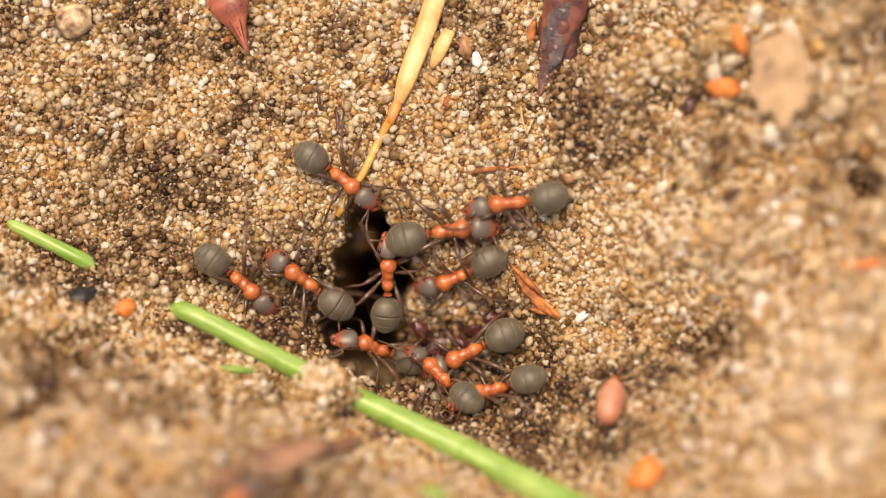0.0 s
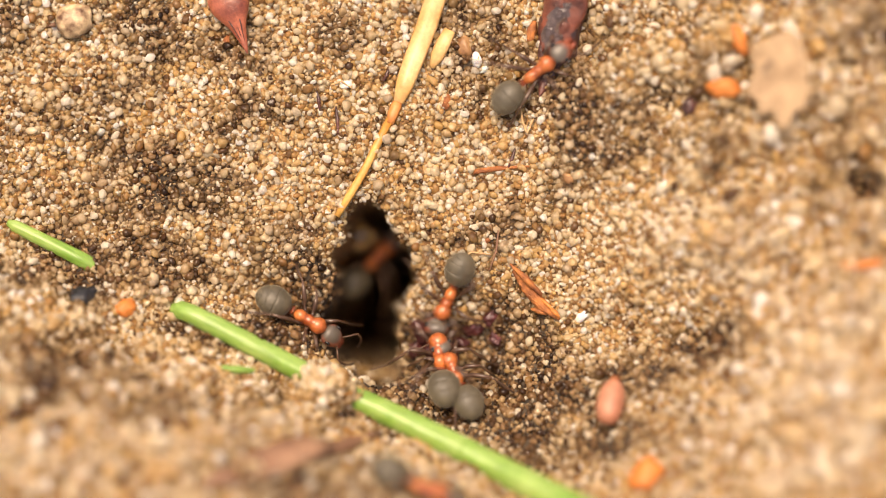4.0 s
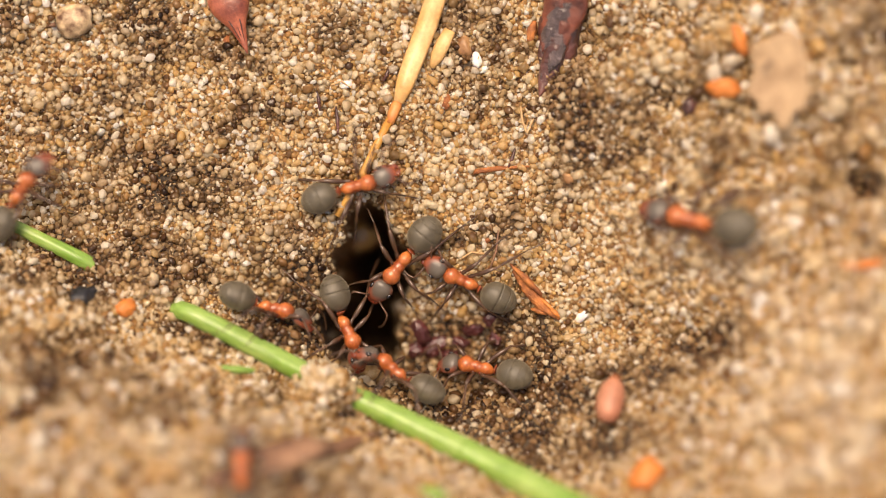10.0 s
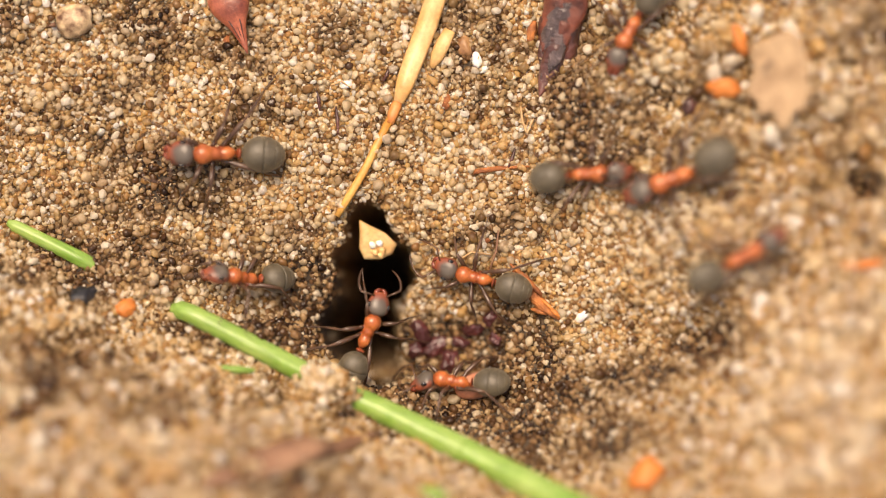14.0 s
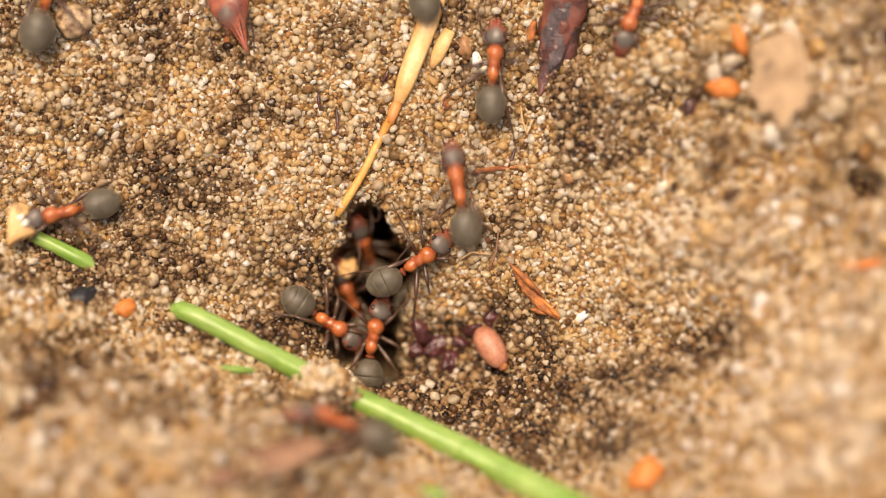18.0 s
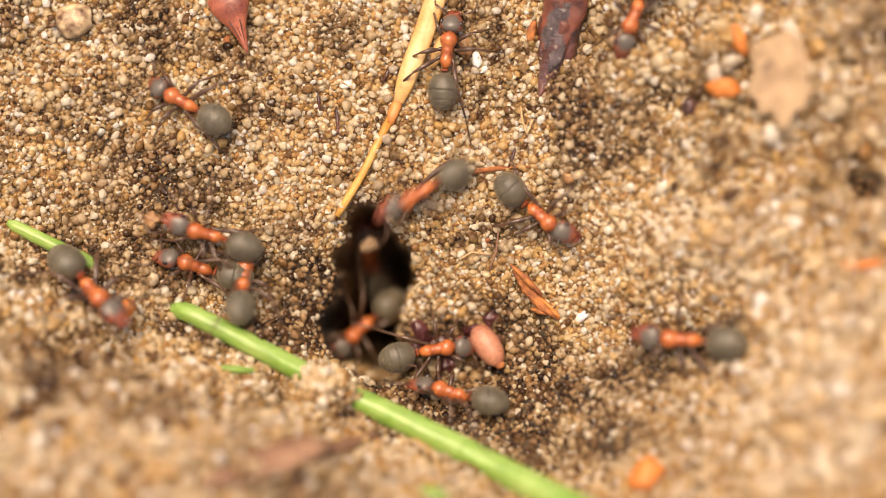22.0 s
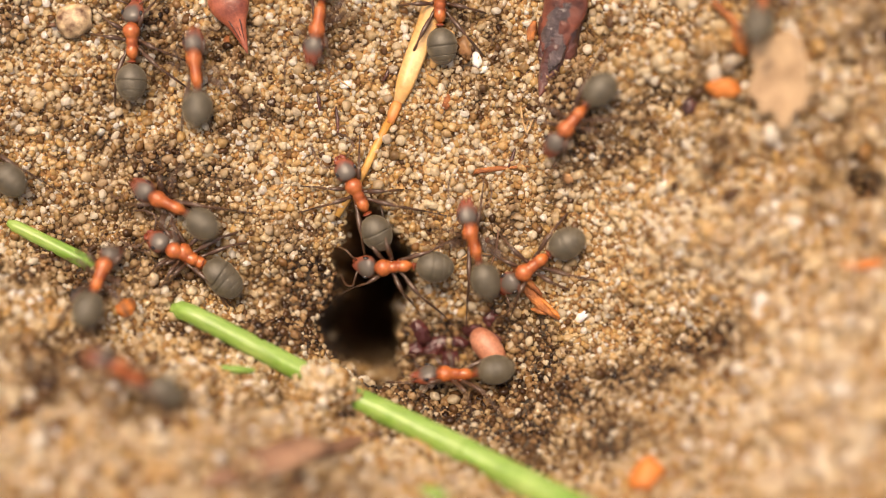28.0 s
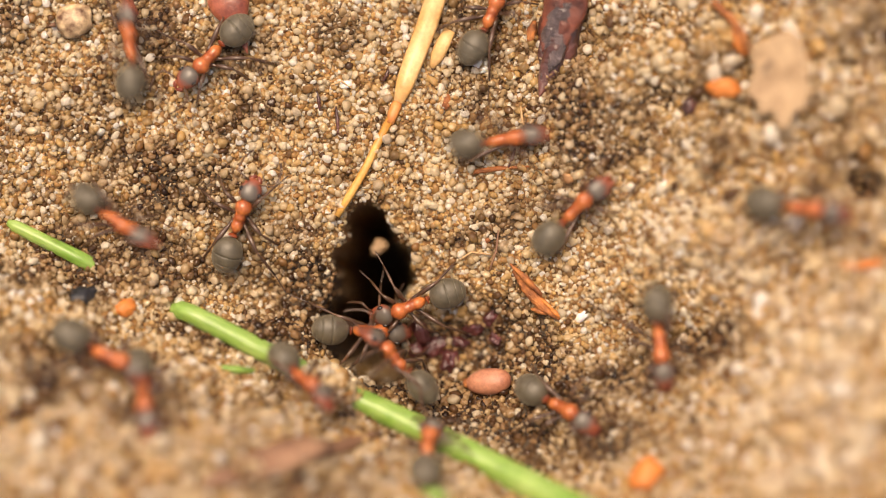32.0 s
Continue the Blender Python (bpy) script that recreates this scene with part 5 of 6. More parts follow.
    crawl(worker(0.90), [(6.60, -3.5, 7.3, 97, -28.4, -25), (7.20, -3.40, -1.59, 97, -6.8, 40), (7.60, -3.50, -0.21, 88, -5.1, 40), (8.00, -3.50, -0.21, 88, -5.1, 40), (9.20, -3.50, -0.21, 88, -5.1, 40), (9.70, -3.20, -1.20, 100, -6.8, 40), (10.30, -3.3, 7.1, 100, -28.6, -25)])
    crawl(worker(0.90), [(4.60, -4.0, 7.4, 29, -30.0, -25), (5.20, 2.20, -4.22, 29, -2.5), (5.50, 2.99, -3.56, 79), (6.00, 3.79, -3.89, 91), (6.20, 5.08, -3.41, 83), (6.50, 6.18, -2.59, 67), (6.80, 6.08, -1.89, 67), (7.00, 6.29, -1.58, 54), (7.20, 6.19, -1.27, 82), (7.40, 5.49, -0.46, 98), (7.60, 3.90, -0.35, 118), (7.80, 3.20, -0.75, 138), (8.00, 2.60, -1.05, 152), (8.40, 1.20, -1.44, 161), (8.60, 1.50, -1.04, 158), (9.00, 1.50, -0.94, 150), (9.80, 1.20, -1.54, 159), (10.00, 1.30, -1.34, 150)]
          + [(11.00, 0.80, -1.33, 140), (12.00, 1.00, -0.83, 139), (12.60, 1.60, -1.65, 160), (13.00, 2.30, -0.85, 153), (14.00, 2.10, -1.25, 165), (14.50, 2.00, -1.85, 178), (15.20, 0.10, -1.91, 179), (15.54, -2.90, -1.69, 175, -1.2, -15), (16.14, -4.0, 7.4, 175, -28.8, -25)])
    crawl(worker(0.90), [(5.29, -32.60, -0.70, -37), (5.70, -25.68, -6.38, -101), (5.90, -24.73, -3.83, -111), (6.20, -24.09, -3.99, -103), (6.30, -24.51, -1.63, -174), (6.40, -24.77, 0.66, -245), (6.80, -23.58, 0.97, -281), (7.00, -22.90, 2.60, -286), (7.20, -17.10, 1.40, -351), (7.40, -14.69, -1.13, -424), (7.60, -14.88, -1.35, -410), (7.80, -14.47, -1.67, -403), (8.00, -14.29, -0.81, -400), (8.20, -13.60, 0.20, -379), (8.40, -12.50, 0.20, -356), (8.60, -12.30, 2.20, -287), (8.80, -11.50, 2.80, -293), (9.00, -11.50, 2.90, -292)]
          + [(9.20, -9.80, 3.10, -323), (9.40, -7.90, 2.40, -340), (9.80, -7.20, 2.60, -342), (10.00, -4.90, 3.40, -344), (10.20, -4.50, 3.30, -359), (10.40, -5.20, 3.20, -391), (10.60, -4.70, 2.30, -409), (10.80, -4.60, 1.50, -445), (11.00, -4.30, 0.39, -463), (11.20, -4.40, -0.31, -492), (11.40, -5.10, -1.69, -493, -1.7), (12.00, -3.3, 7.4, -493, -28.1, -25)])
    crawl(worker(0.90), [(5.52, -35.40, 6.30, -16), (6.00, -25.90, 4.30, -5), (6.20, -22.40, 4.00, -11), (6.40, -17.60, 2.50, -13), (6.60, -16.90, 1.80, -29), (6.80, -16.80, 1.40, -32), (7.00, -14.53, -2.38, -60), (7.20, -10.86, -3.53, -23), (7.50, -6.01, -4.56, -22, -3.4), (8.10, -3.4, 6.8, -22, -29.8, -25)])
    crawl(worker(0.90), [(5.43, 34.70, 5.10, 173), (6.20, 20.27, 7.51, 159), (6.40, 15.18, 8.13, 164), (6.60, 11.56, 5.54, 199), (6.80, 10.36, 4.14, 201), (7.00, 7.67, 3.63, 178), (7.20, 5.30, 4.36, 172), (7.40, 5.00, 3.88, 180), (7.60, 6.77, 4.43, 163), (7.80, 7.37, 3.83, 160), (8.00, 9.46, 3.62, 150), (8.20, 10.53, 5.73, 111), (8.60, 11.84, 8.07, 82), (8.80, 10.32, 11.84, 90), (9.00, 10.60, 14.80, 91), (9.50, 10.20, 25.40, 93)])
    crawl(worker(0.95), [(6.72, 30.61, -2.61, 172), (7.20, 21.80, -1.26, 176), (7.40, 19.50, -0.00, 161), (7.60, 11.77, 2.31, 154), (7.80, 10.74, 2.79, 153), (8.00, 13.15, 3.46, 110), (8.20, 13.39, 6.37, 92), (8.40, 12.79, 7.56, 87), (8.60, 13.24, 5.61, 124), (8.80, 12.32, 3.74, 158), (9.00, 9.46, 3.42, 170), (9.20, 3.10, 3.50, 182), (9.40, 0.90, 3.90, 200), (9.60, -1.00, 1.39, 235), (9.80, -3.40, -0.31, 219), (10.00, -2.40, -0.51, 235), (10.40, -3.10, -0.80, 216), (11.00, -3.50, -1.29, 211, -0.3)]
          + [(11.50, -3.80, -2.46, 227, -2.5), (12.10, -4.1, 6.6, 227, -28.8, -25)])
    crawl(worker(1.09), [(6.25, 32.70, -7.30, -168), (6.80, 22.62, -9.09, -175), (7.00, 21.64, -9.10, -174), (7.20, 22.25, -6.28, -231), (7.60, 21.90, -6.81, -262), (7.80, 22.24, -6.95, -260), (8.00, 20.59, -3.74, -245), (8.20, 18.23, -1.23, -219), (8.40, 15.52, -1.60, -195), (8.60, 13.52, -1.03, -196), (8.80, 14.03, -1.37, -194), (9.00, 13.67, -0.52, -202), (10.00, 14.18, -0.40, -203), (10.40, 14.18, -0.29, -207), (10.60, 16.24, 2.11, -230), (11.00, 15.88, 2.54, -226), (12.00, 15.78, 3.64, -233), (12.60, 16.19, 2.87, -221)]
          + [(12.80, 14.91, 2.36, -197), (13.00, 13.63, 1.71, -189), (13.80, 12.47, 2.09, -173), (14.00, 13.41, 2.35, -167), (14.50, 14.66, 3.12, -151), (14.75, 16.01, 5.93, -210), (15.00, 17.32, 8.35, -270), (15.57, 18.90, 19.20, -280)])
    crawl(worker(0.90), [(10.03, 19.10, 20.10, -111), (10.60, 15.60, 9.40, -107), (11.00, 14.90, 9.30, -120), (11.60, 13.18, 9.43, -120), (12.00, 11.59, 9.37, -111), (13.00, 10.66, 10.51, -127), (14.00, 10.67, 11.05, -120), (17.00, 10.74, 12.10, -112), (22.80, 10.74, 12.01, -110), (23.00, 12.73, 11.41, -70), (23.20, 14.48, 10.14, -29), (23.60, 15.00, 9.29, -16), (24.00, 16.00, 9.81, -13), (25.50, 16.00, 9.91, -12), (26.50, 15.73, 7.29, 53), (27.50, 15.31, 4.55, 118), (27.70, 14.36, 6.19, 113), (27.90, 16.41, 9.45, 82)]
          + [(28.00, 17.61, 11.72, 83), (28.59, 17.90, 23.70, 90)])
    crawl(worker(0.90), [(5.73, 18.50, -24.70, 112), (6.20, 15.77, -16.30, 140), (6.40, 12.89, -13.51, 183), (6.80, 15.04, -12.76, 168), (6.90, 15.68, -11.85, 117), (7.00, 16.34, -11.01, 67), (7.20, 16.30, -12.60, -4), (7.60, 14.38, -14.28, -45), (8.00, 15.07, -17.40, -73), (8.45, 16.00, -25.80, -74)])
    crawl(worker(0.90), [(7.97, 11.20, -24.80, 101), (8.50, 9.91, -14.51, 97), (8.60, 8.75, -11.64, 96), (8.80, 7.97, -9.52, 119), (9.00, 5.68, -7.70, 141), (9.20, 4.78, -7.51, 146), (9.40, 3.69, -7.28, 154), (9.60, 2.30, -7.44, 169), (10.00, 2.30, -7.23, 162), (10.40, -0.50, -8.42, 165), (11.00, -1.39, -9.49, 154), (12.00, -3.30, -7.33, 148), (12.40, -3.31, -6.47, 138), (12.70, -4.02, -5.06, 159, -3.4), (13.30, -3.2, 7.0, 159, -28.9, -25)])
    crawl(worker(0.90), [(8.15, -5.70, -25.10, 76), (8.60, -3.35, -17.42, 79), (8.80, -3.14, -14.94, 78), (9.00, -2.38, -12.26, 83), (9.20, -1.90, -7.81, 84), (9.40, -2.82, -5.42, 113), (9.80, -3.39, -7.47, 135), (10.00, -3.48, -7.86, 152), (10.40, -3.12, -5.73, 128), (11.00, -3.12, -5.73, 114), (11.60, -2.52, -5.81, 132), (11.73, -1.61, -5.92, 78), (11.87, -0.70, -6.05, 24), (12.00, 0.30, -6.20, -30), (12.13, -0.70, -6.05, 28), (12.27, -1.61, -6.02, 87), (12.40, -2.62, -5.92, 146), (13.00, -1.79, -8.40, 166)]
          + [(13.40, -0.90, -8.55, 176), (13.80, -0.50, -8.31, 171), (14.00, 0.70, -8.21, 167), (14.40, 0.00, -8.30, 169, -0.5), (15.00, -3.52, -4.95, 166, -3.4), (15.60, -3.8, 7.6, 166, -29.0, -25)])
    crawl(worker(0.90), [(7.57, -32.40, -19.10, 4), (8.40, -16.70, -16.57, 73), (8.80, -14.50, -11.63, 115), (9.00, -14.80, -6.60, 83), (9.20, -11.15, -3.44, 39), (9.40, -7.60, -2.69, 13), (9.60, -6.21, -4.16, -34), (10.00, -6.30, -4.58, -61), (10.50, -5.91, -4.45, -60, -2.0), (11.10, -3.7, 7.1, -60, -28.0, -25)])
    crawl(worker(0.90), [(7.95, -32.50, -21.70, 17), (8.80, -17.00, -17.27, 78), (9.20, -16.52, -12.32, 88), (9.40, -14.98, -8.23, 81), (9.60, -14.54, -4.74, 84), (9.80, -11.19, -2.52, 6), (10.00, -10.00, -4.32, 3), (10.40, -9.50, -3.01, 11), (10.60, -8.30, -2.10, 13), (11.00, -7.90, -2.29, 5), (11.30, -6.51, -3.07, -21, -1.7), (11.90, -4.0, 7.2, -21, -28.9, -25)])
    crawl(worker(0.90), [(9.20, -34.40, -4.40, 15), (9.70, -25.73, -0.30, 69), (10.00, -23.70, 3.10, 56), (10.20, -19.00, 1.29, -8), (10.40, -17.00, 0.59, -3), (10.60, -15.34, -1.84, -29), (11.00, -13.05, -2.74, -28, -0.4), (11.40, -10.79, -2.83, -12), (11.80, -13.27, -2.39, -35), (12.00, -13.27, -2.39, -23), (12.40, -11.69, -2.12, 4), (12.80, -10.00, -2.00, 38), (12.90, -10.50, -2.41, 95), (13.00, -11.08, -2.95, 151), (13.10, -11.53, -3.50, 207), (13.60, -11.69, -2.43, 165), (14.00, -12.35, -3.04, 202), (14.20, -13.54, -2.65, 152)]
          + [(14.50, -14.18, -1.54, 146), (15.40, -17.05, -0.90, 165), (16.50, -21.85, -1.18, 182), (16.70, -22.25, -1.08, 175), (17.00, -26.45, -3.02, 176), (17.45, -35.10, -3.30, 180)])
    crawl(worker(0.90), [(8.95, -11.60, -22.00, 71), (9.20, -10.18, -18.01, 91), (9.60, -10.67, -14.69, 94), (10.00, -10.47, -14.59, 93), (10.60, -9.80, -14.08, 87), (11.00, -6.72, -12.00, 65), (11.20, -6.56, -9.06, 78), (11.40, -6.22, -6.79, 78), (11.80, -7.37, -6.13, 74), (12.00, -6.01, -4.56, 27), (12.40, -7.08, -4.68, 17), (13.00, -6.51, -3.56, -5), (13.20, -5.51, -3.15, 4), (13.40, -4.91, -3.23, 56), (14.00, -4.71, -3.91, 72), (14.50, -4.81, -3.33, 92), (14.90, -4.51, -2.85, 87, -3.4), (15.50, -3.4, 7.6, 87, -28.5, -25)])
    crawl(worker(1.05), [(10.60, -3.6, 7.1, 46, -28.6, -25), (11.20, -0.50, 0.98, 46, -1.7), (11.30, -0.40, 1.99, 89, -0.8), (11.40, -0.30, 3.10, 132), (11.60, -1.50, 3.70, 145), (11.80, -2.70, 4.00, 162), (12.00, -5.40, 4.80, 171), (12.40, -7.30, 4.50, 188), (13.00, -6.90, 4.30, 191), (13.60, -7.30, 4.90, 193), (13.80, -8.00, 5.20, 190), (14.00, -13.10, 5.10, 180), (14.50, -13.00, 5.20, 181), (16.50, -25.20, 5.20, 173), (17.00, -24.70, 5.40, 149), (17.20, -24.90, 6.70, 118), (17.40, -24.40, 6.90, 84), (17.80, -23.40, 12.40, 81)]
          + [(18.00, -22.70, 14.30, 81), (18.43, -22.90, 23.20, 92)])
    crawl(worker(0.93), [(11.10, -3.7, 7.1, -1, -28.6, -25), (11.70, -2.10, -2.27, -1, -2.5), (12.00, -2.60, -1.39, 0), (12.40, -2.51, -3.31, -43), (12.60, -1.10, -3.70, -4), (12.80, 0.70, -5.02, -5), (13.00, 2.00, -4.70, 5), (13.20, 3.49, -5.26, -0), (13.40, 5.19, -5.09, -0), (13.60, 9.00, -4.38, -6), (13.80, 13.71, -2.46, 8), (14.00, 16.21, -1.91, 35), (14.20, 17.78, -0.64, 40), (14.50, 18.57, -1.56, 18), (15.26, 32.50, -1.40, 1)])
    crawl(worker(0.90), [(11.90, -4.1, 7.1, 57, -29.5, -25), (12.50, -2.40, -1.20, 57, -1.7), (12.80, -2.10, -0.31, 54), (13.00, -0.50, 0.48, 36), (13.40, 1.30, 1.99, 54), (13.60, 2.10, 3.30, 63), (13.80, 5.40, 3.46, 17), (14.00, 8.27, 3.64, 4), (14.20, 9.05, 4.86, 29), (14.50, 9.96, 4.83, 27), (15.20, 12.75, 9.04, 66), (15.81, 13.70, 21.60, 88)])
    crawl(worker(0.90), [(14.10, -3.3, 6.7, 133, -28.4, -25), (14.70, -5.00, 0.70, 133, -2.5), (15.40, -6.70, 1.80, 150), (16.20, -9.10, 3.00, 161), (16.50, -10.30, 3.50, 163), (16.70, -13.00, 3.30, 179), (17.00, -14.90, 4.30, 168), (17.20, -15.40, 5.00, 142), (17.40, -18.60, 4.40, 177), (17.60, -18.60, 4.40, 180), (17.80, -19.40, 3.30, 193), (18.00, -21.80, 1.79, 195), (18.20, -24.16, -0.37, 197), (18.72, -33.90, -2.60, 188)])
    crawl(worker(0.90), [(14.60, -4.0, 6.8, 46, -28.7, -25), (15.20, -0.70, -0.12, 46, -2.5), (15.80, 2.70, 3.60, 62), (16.30, 2.50, 6.70, 129), (16.50, 2.50, 7.70, 130), (16.70, 2.40, 8.10, 125), (17.00, 1.20, 10.10, 134), (17.20, -0.70, 13.10, 123), (17.40, -0.50, 13.10, 111), (18.00, -1.50, 15.50, 99), (18.47, -2.00, 25.50, 97)])
    crawl(worker(0.94), [(14.68, 20.10, 22.60, -93), (15.40, 19.33, 7.93, -110), (16.00, 17.81, 0.41, -81), (16.50, 17.44, -5.68, -83), (16.70, 17.22, -8.31, -99), (17.00, 14.77, -14.00, -118), (17.52, 12.90, -24.50, -100)])
    crawl(worker(0.90), [(14.59, -35.10, -6.30, -2), (15.40, -19.56, -6.06, 12), (16.00, -12.79, -1.93, 38), (16.50, -11.70, 1.10, 79), (16.70, -10.50, 0.40, 35), (17.00, -8.00, -1.20, -1), (17.40, -8.30, -1.90, 4), (17.60, -7.90, -2.10, -10), (17.80, -7.40, -3.28, -34), (18.00, -6.80, -3.88, -27, -0.4), (18.31, -4.70, -2.17, 38, -1.2, -15), (18.91, -3.9, 6.5, 38, -29.1, -25)])
    crawl(worker(0.96), [(15.60, -3.9, 7.4, 123, -29.7, -25), (16.20, -3.80, -2.07, 123, -1.7), (16.50, -4.10, -1.29, 127), (16.70, -4.10, -1.39, 134), (17.00, -4.41, -3.23, 154), (17.20, -4.11, -3.99, 157), (17.40, -3.71, -3.98, 124), (17.60, -1.60, -3.70, 97), (17.80, -0.90, -1.21, 75), (18.00, 0.80, 3.30, 102), (18.20, -0.20, 6.60, 114), (18.40, -2.40, 9.50, 122), (18.60, -8.10, 10.20, 162), (18.80, -10.50, 11.50, 161), (19.00, -12.00, 14.60, 136), (19.42, -16.40, 22.00, 122)])
    crawl(worker(0.90), [(16.10, -3.3, 7.2, 74, -29.6, -25), (16.70, -2.50, -0.21, 74, -2.5), (17.00, -2.00, 0.69, 60, -0.6), (17.20, -0.90, 1.39, 54), (17.40, -0.10, 3.40, 77), (17.60, 1.60, 5.40, 75), (17.80, 3.60, 8.40, 82), (18.00, 3.10, 9.80, 80), (18.20, 3.40, 12.60, 82), (18.68, 2.50, 22.90, 94)])
    crawl(worker(1.01), [(15.60, -3.8, 7.4, 154, -28.5, -25), (16.20, -1.61, -6.33, 154, -1.7), (16.50, -1.50, -8.49, 149), (17.00, -0.30, -7.34, 114), (17.40, -0.30, -8.86, 176), (17.80, -1.79, -10.10, 199), (18.00, -6.52, -12.00, 183), (18.20, -12.95, -11.78, 158), (18.40, -18.15, -3.50, 118), (18.60, -19.43, -0.93, 122), (19.00, -19.64, -0.62, 126), (19.40, -19.43, -1.03, 122), (19.60, -15.50, 2.00, 42), (19.80, -14.50, 2.20, 46), (20.00, -13.80, 2.20, 37), (20.20, -8.80, 5.50, 32), (20.40, -9.50, 6.90, 58), (20.60, -8.50, 12.80, 81)]
          + [(21.09, -7.90, 23.00, 85)])
    crawl(worker(0.90), [(17.58, -13.00, 23.00, -84), (18.20, -11.70, 9.80, -82), (18.40, -11.00, 6.80, -72), (18.60, -11.60, 1.80, -94), (18.80, -12.99, -1.93, -97), (19.00, -12.39, -3.99, -70), (19.30, -8.47, -4.11, -25, -1.7), (19.90, -3.2, 6.6, -25, -28.0, -25)])
    crawl(worker(0.90), [(17.80, -3.2, 7.5, 138, -30.0, -25), (18.40, -4.10, 0.69, 138, -2.5), (18.60, -5.00, 0.49, 172, -0.5), (18.80, -6.20, 0.50, 172), (19.00, -9.60, 0.10, 184), (19.20, -9.10, 0.30, 178), (19.40, -12.30, -1.10, 209), (19.60, -12.50, -0.70, 214), (20.00, -11.70, -1.61, 226), (20.60, -12.10, -1.40, 199), (20.80, -12.70, -0.70, 183), (21.00, -13.00, -0.10, 159), (21.40, -13.50, -0.10, 143), (21.60, -13.99, -1.01, 160), (22.20, -14.28, -1.44, 169), (22.80, -15.23, -1.95, 171), (23.30, -19.74, -2.40, 178), (23.70, -24.89, -2.46, 181)]
          + [(24.17, -33.80, -3.80, 181)])
    crawl(worker(0.90), [(20.84, -12.40, -25.80, 87), (21.40, -12.15, -15.93, 98), (21.60, -13.09, -11.32, 105), (21.80, -13.98, -7.16, 104), (22.00, -12.57, -2.69, 79), (22.20, -10.70, -1.20, 100), (22.40, -13.08, -2.04, 166), (22.60, -12.49, -2.13, 174), (23.00, -12.30, -0.90, 133), (23.40, -12.80, -1.11, 162), (24.00, -12.90, -1.00, 139), (24.40, -13.59, -1.32, 139), (25.00, -14.16, -2.11, 140), (25.50, -14.39, -1.33, 131), (27.50, -15.09, -0.82, 137), (28.00, -14.40, -0.71, 149), (28.60, -11.70, -1.00, 155), (28.73, -10.60, -1.50, 95)]
          + [(28.87, -9.50, -2.00, 36), (29.00, -8.30, -2.50, -24), (29.40, -6.61, -3.17, -8, -0.5), (29.70, -4.80, -2.08, 31, -1.2, -15), (30.30, -3.4, 7.4, 31, -29.3, -25)])
    crawl(worker(0.90), [(17.50, -3.6, 6.7, 48, -28.7, -25), (18.10, 0.00, -1.42, 48, -1.7), (18.40, 2.00, -0.84, 5), (18.80, 5.49, -0.86, 9), (19.00, 7.39, -0.36, 9), (19.40, 8.28, -1.69, -20), (19.60, 8.38, -1.59, -22), (19.80, 11.37, -5.52, -57), (20.00, 12.79, -7.42, -55), (20.20, 12.41, -10.90, -78), (20.82, 11.20, -23.90, -87)])
    crawl(worker(0.99), [(18.92, 32.40, -10.40, -172), (19.40, 23.60, -11.52, -166), (19.80, 22.13, -11.25, -161), (20.00, 21.01, -9.70, -176), (20.20, 20.13, -6.90, -193), (20.40, 18.04, -6.37, -227), (20.60, 14.87, -3.95, -248), (21.00, 14.68, -4.12, -246), (21.40, 14.79, -4.20, -243), (21.60, 14.22, -5.12, -180), (22.00, 14.03, -5.11, -182), (23.00, 12.56, -4.64, -184), (24.00, 13.09, -5.57, -171), (24.40, 14.25, -6.09, -145), (24.60, 14.39, -10.00, -107), (25.00, 16.64, -16.32, -86), (25.53, 15.00, -26.50, -93)])
    crawl(worker(0.94), [(19.80, 33.90, -7.60, 171), (20.40, 23.01, -5.70, 167), (20.80, 21.04, -1.49, 139), (21.00, 18.39, 1.38, 143), (21.20, 10.44, 3.28, 164), (21.40, 10.25, 3.91, 164), (21.60, 6.96, 5.66, 164), (21.80, 4.20, 6.19, 150), (22.00, -1.60, 3.10, 210), (22.20, -3.30, -0.61, 236), (22.60, -4.50, -2.17, 232), (23.00, -4.50, -1.69, 224), (23.40, -4.01, -2.85, 244, -2.5), (24.00, -3.2, 7.5, 244, -29.8, -25)])
    crawl(worker(0.90), [(16.80, -3.5, 6.4, 42, -29.5, -25), (17.40, -2.00, -2.84, 42, -3.4), (18.00, -1.50, -0.41, 41, -0.4), (18.60, -1.20, -0.22, 34, -0.4), (19.00, -0.90, -0.42, 16), (19.60, -0.60, 0.78, 33), (20.00, 1.10, 2.09, 52), (20.20, 2.40, 3.00, 48), (20.60, 4.00, 3.89, 51), (21.00, 5.59, 3.55, -4), (21.60, 5.59, 3.15, -11), (22.00, 5.89, 1.86, -41), (22.20, 5.59, 0.96, -63), (22.60, 5.29, -1.68, -72), (23.00, 3.99, -2.07, -90), (23.40, 5.49, -2.49, -57), (23.70, 6.59, -5.17, -65), (24.00, 8.07, -8.39, -65)]
          + [(25.00, 7.56, -10.83, -87), (25.50, 7.36, -11.94, -89), (26.50, 8.29, -15.79, -90), (26.90, 8.10, -23.60, -88)])
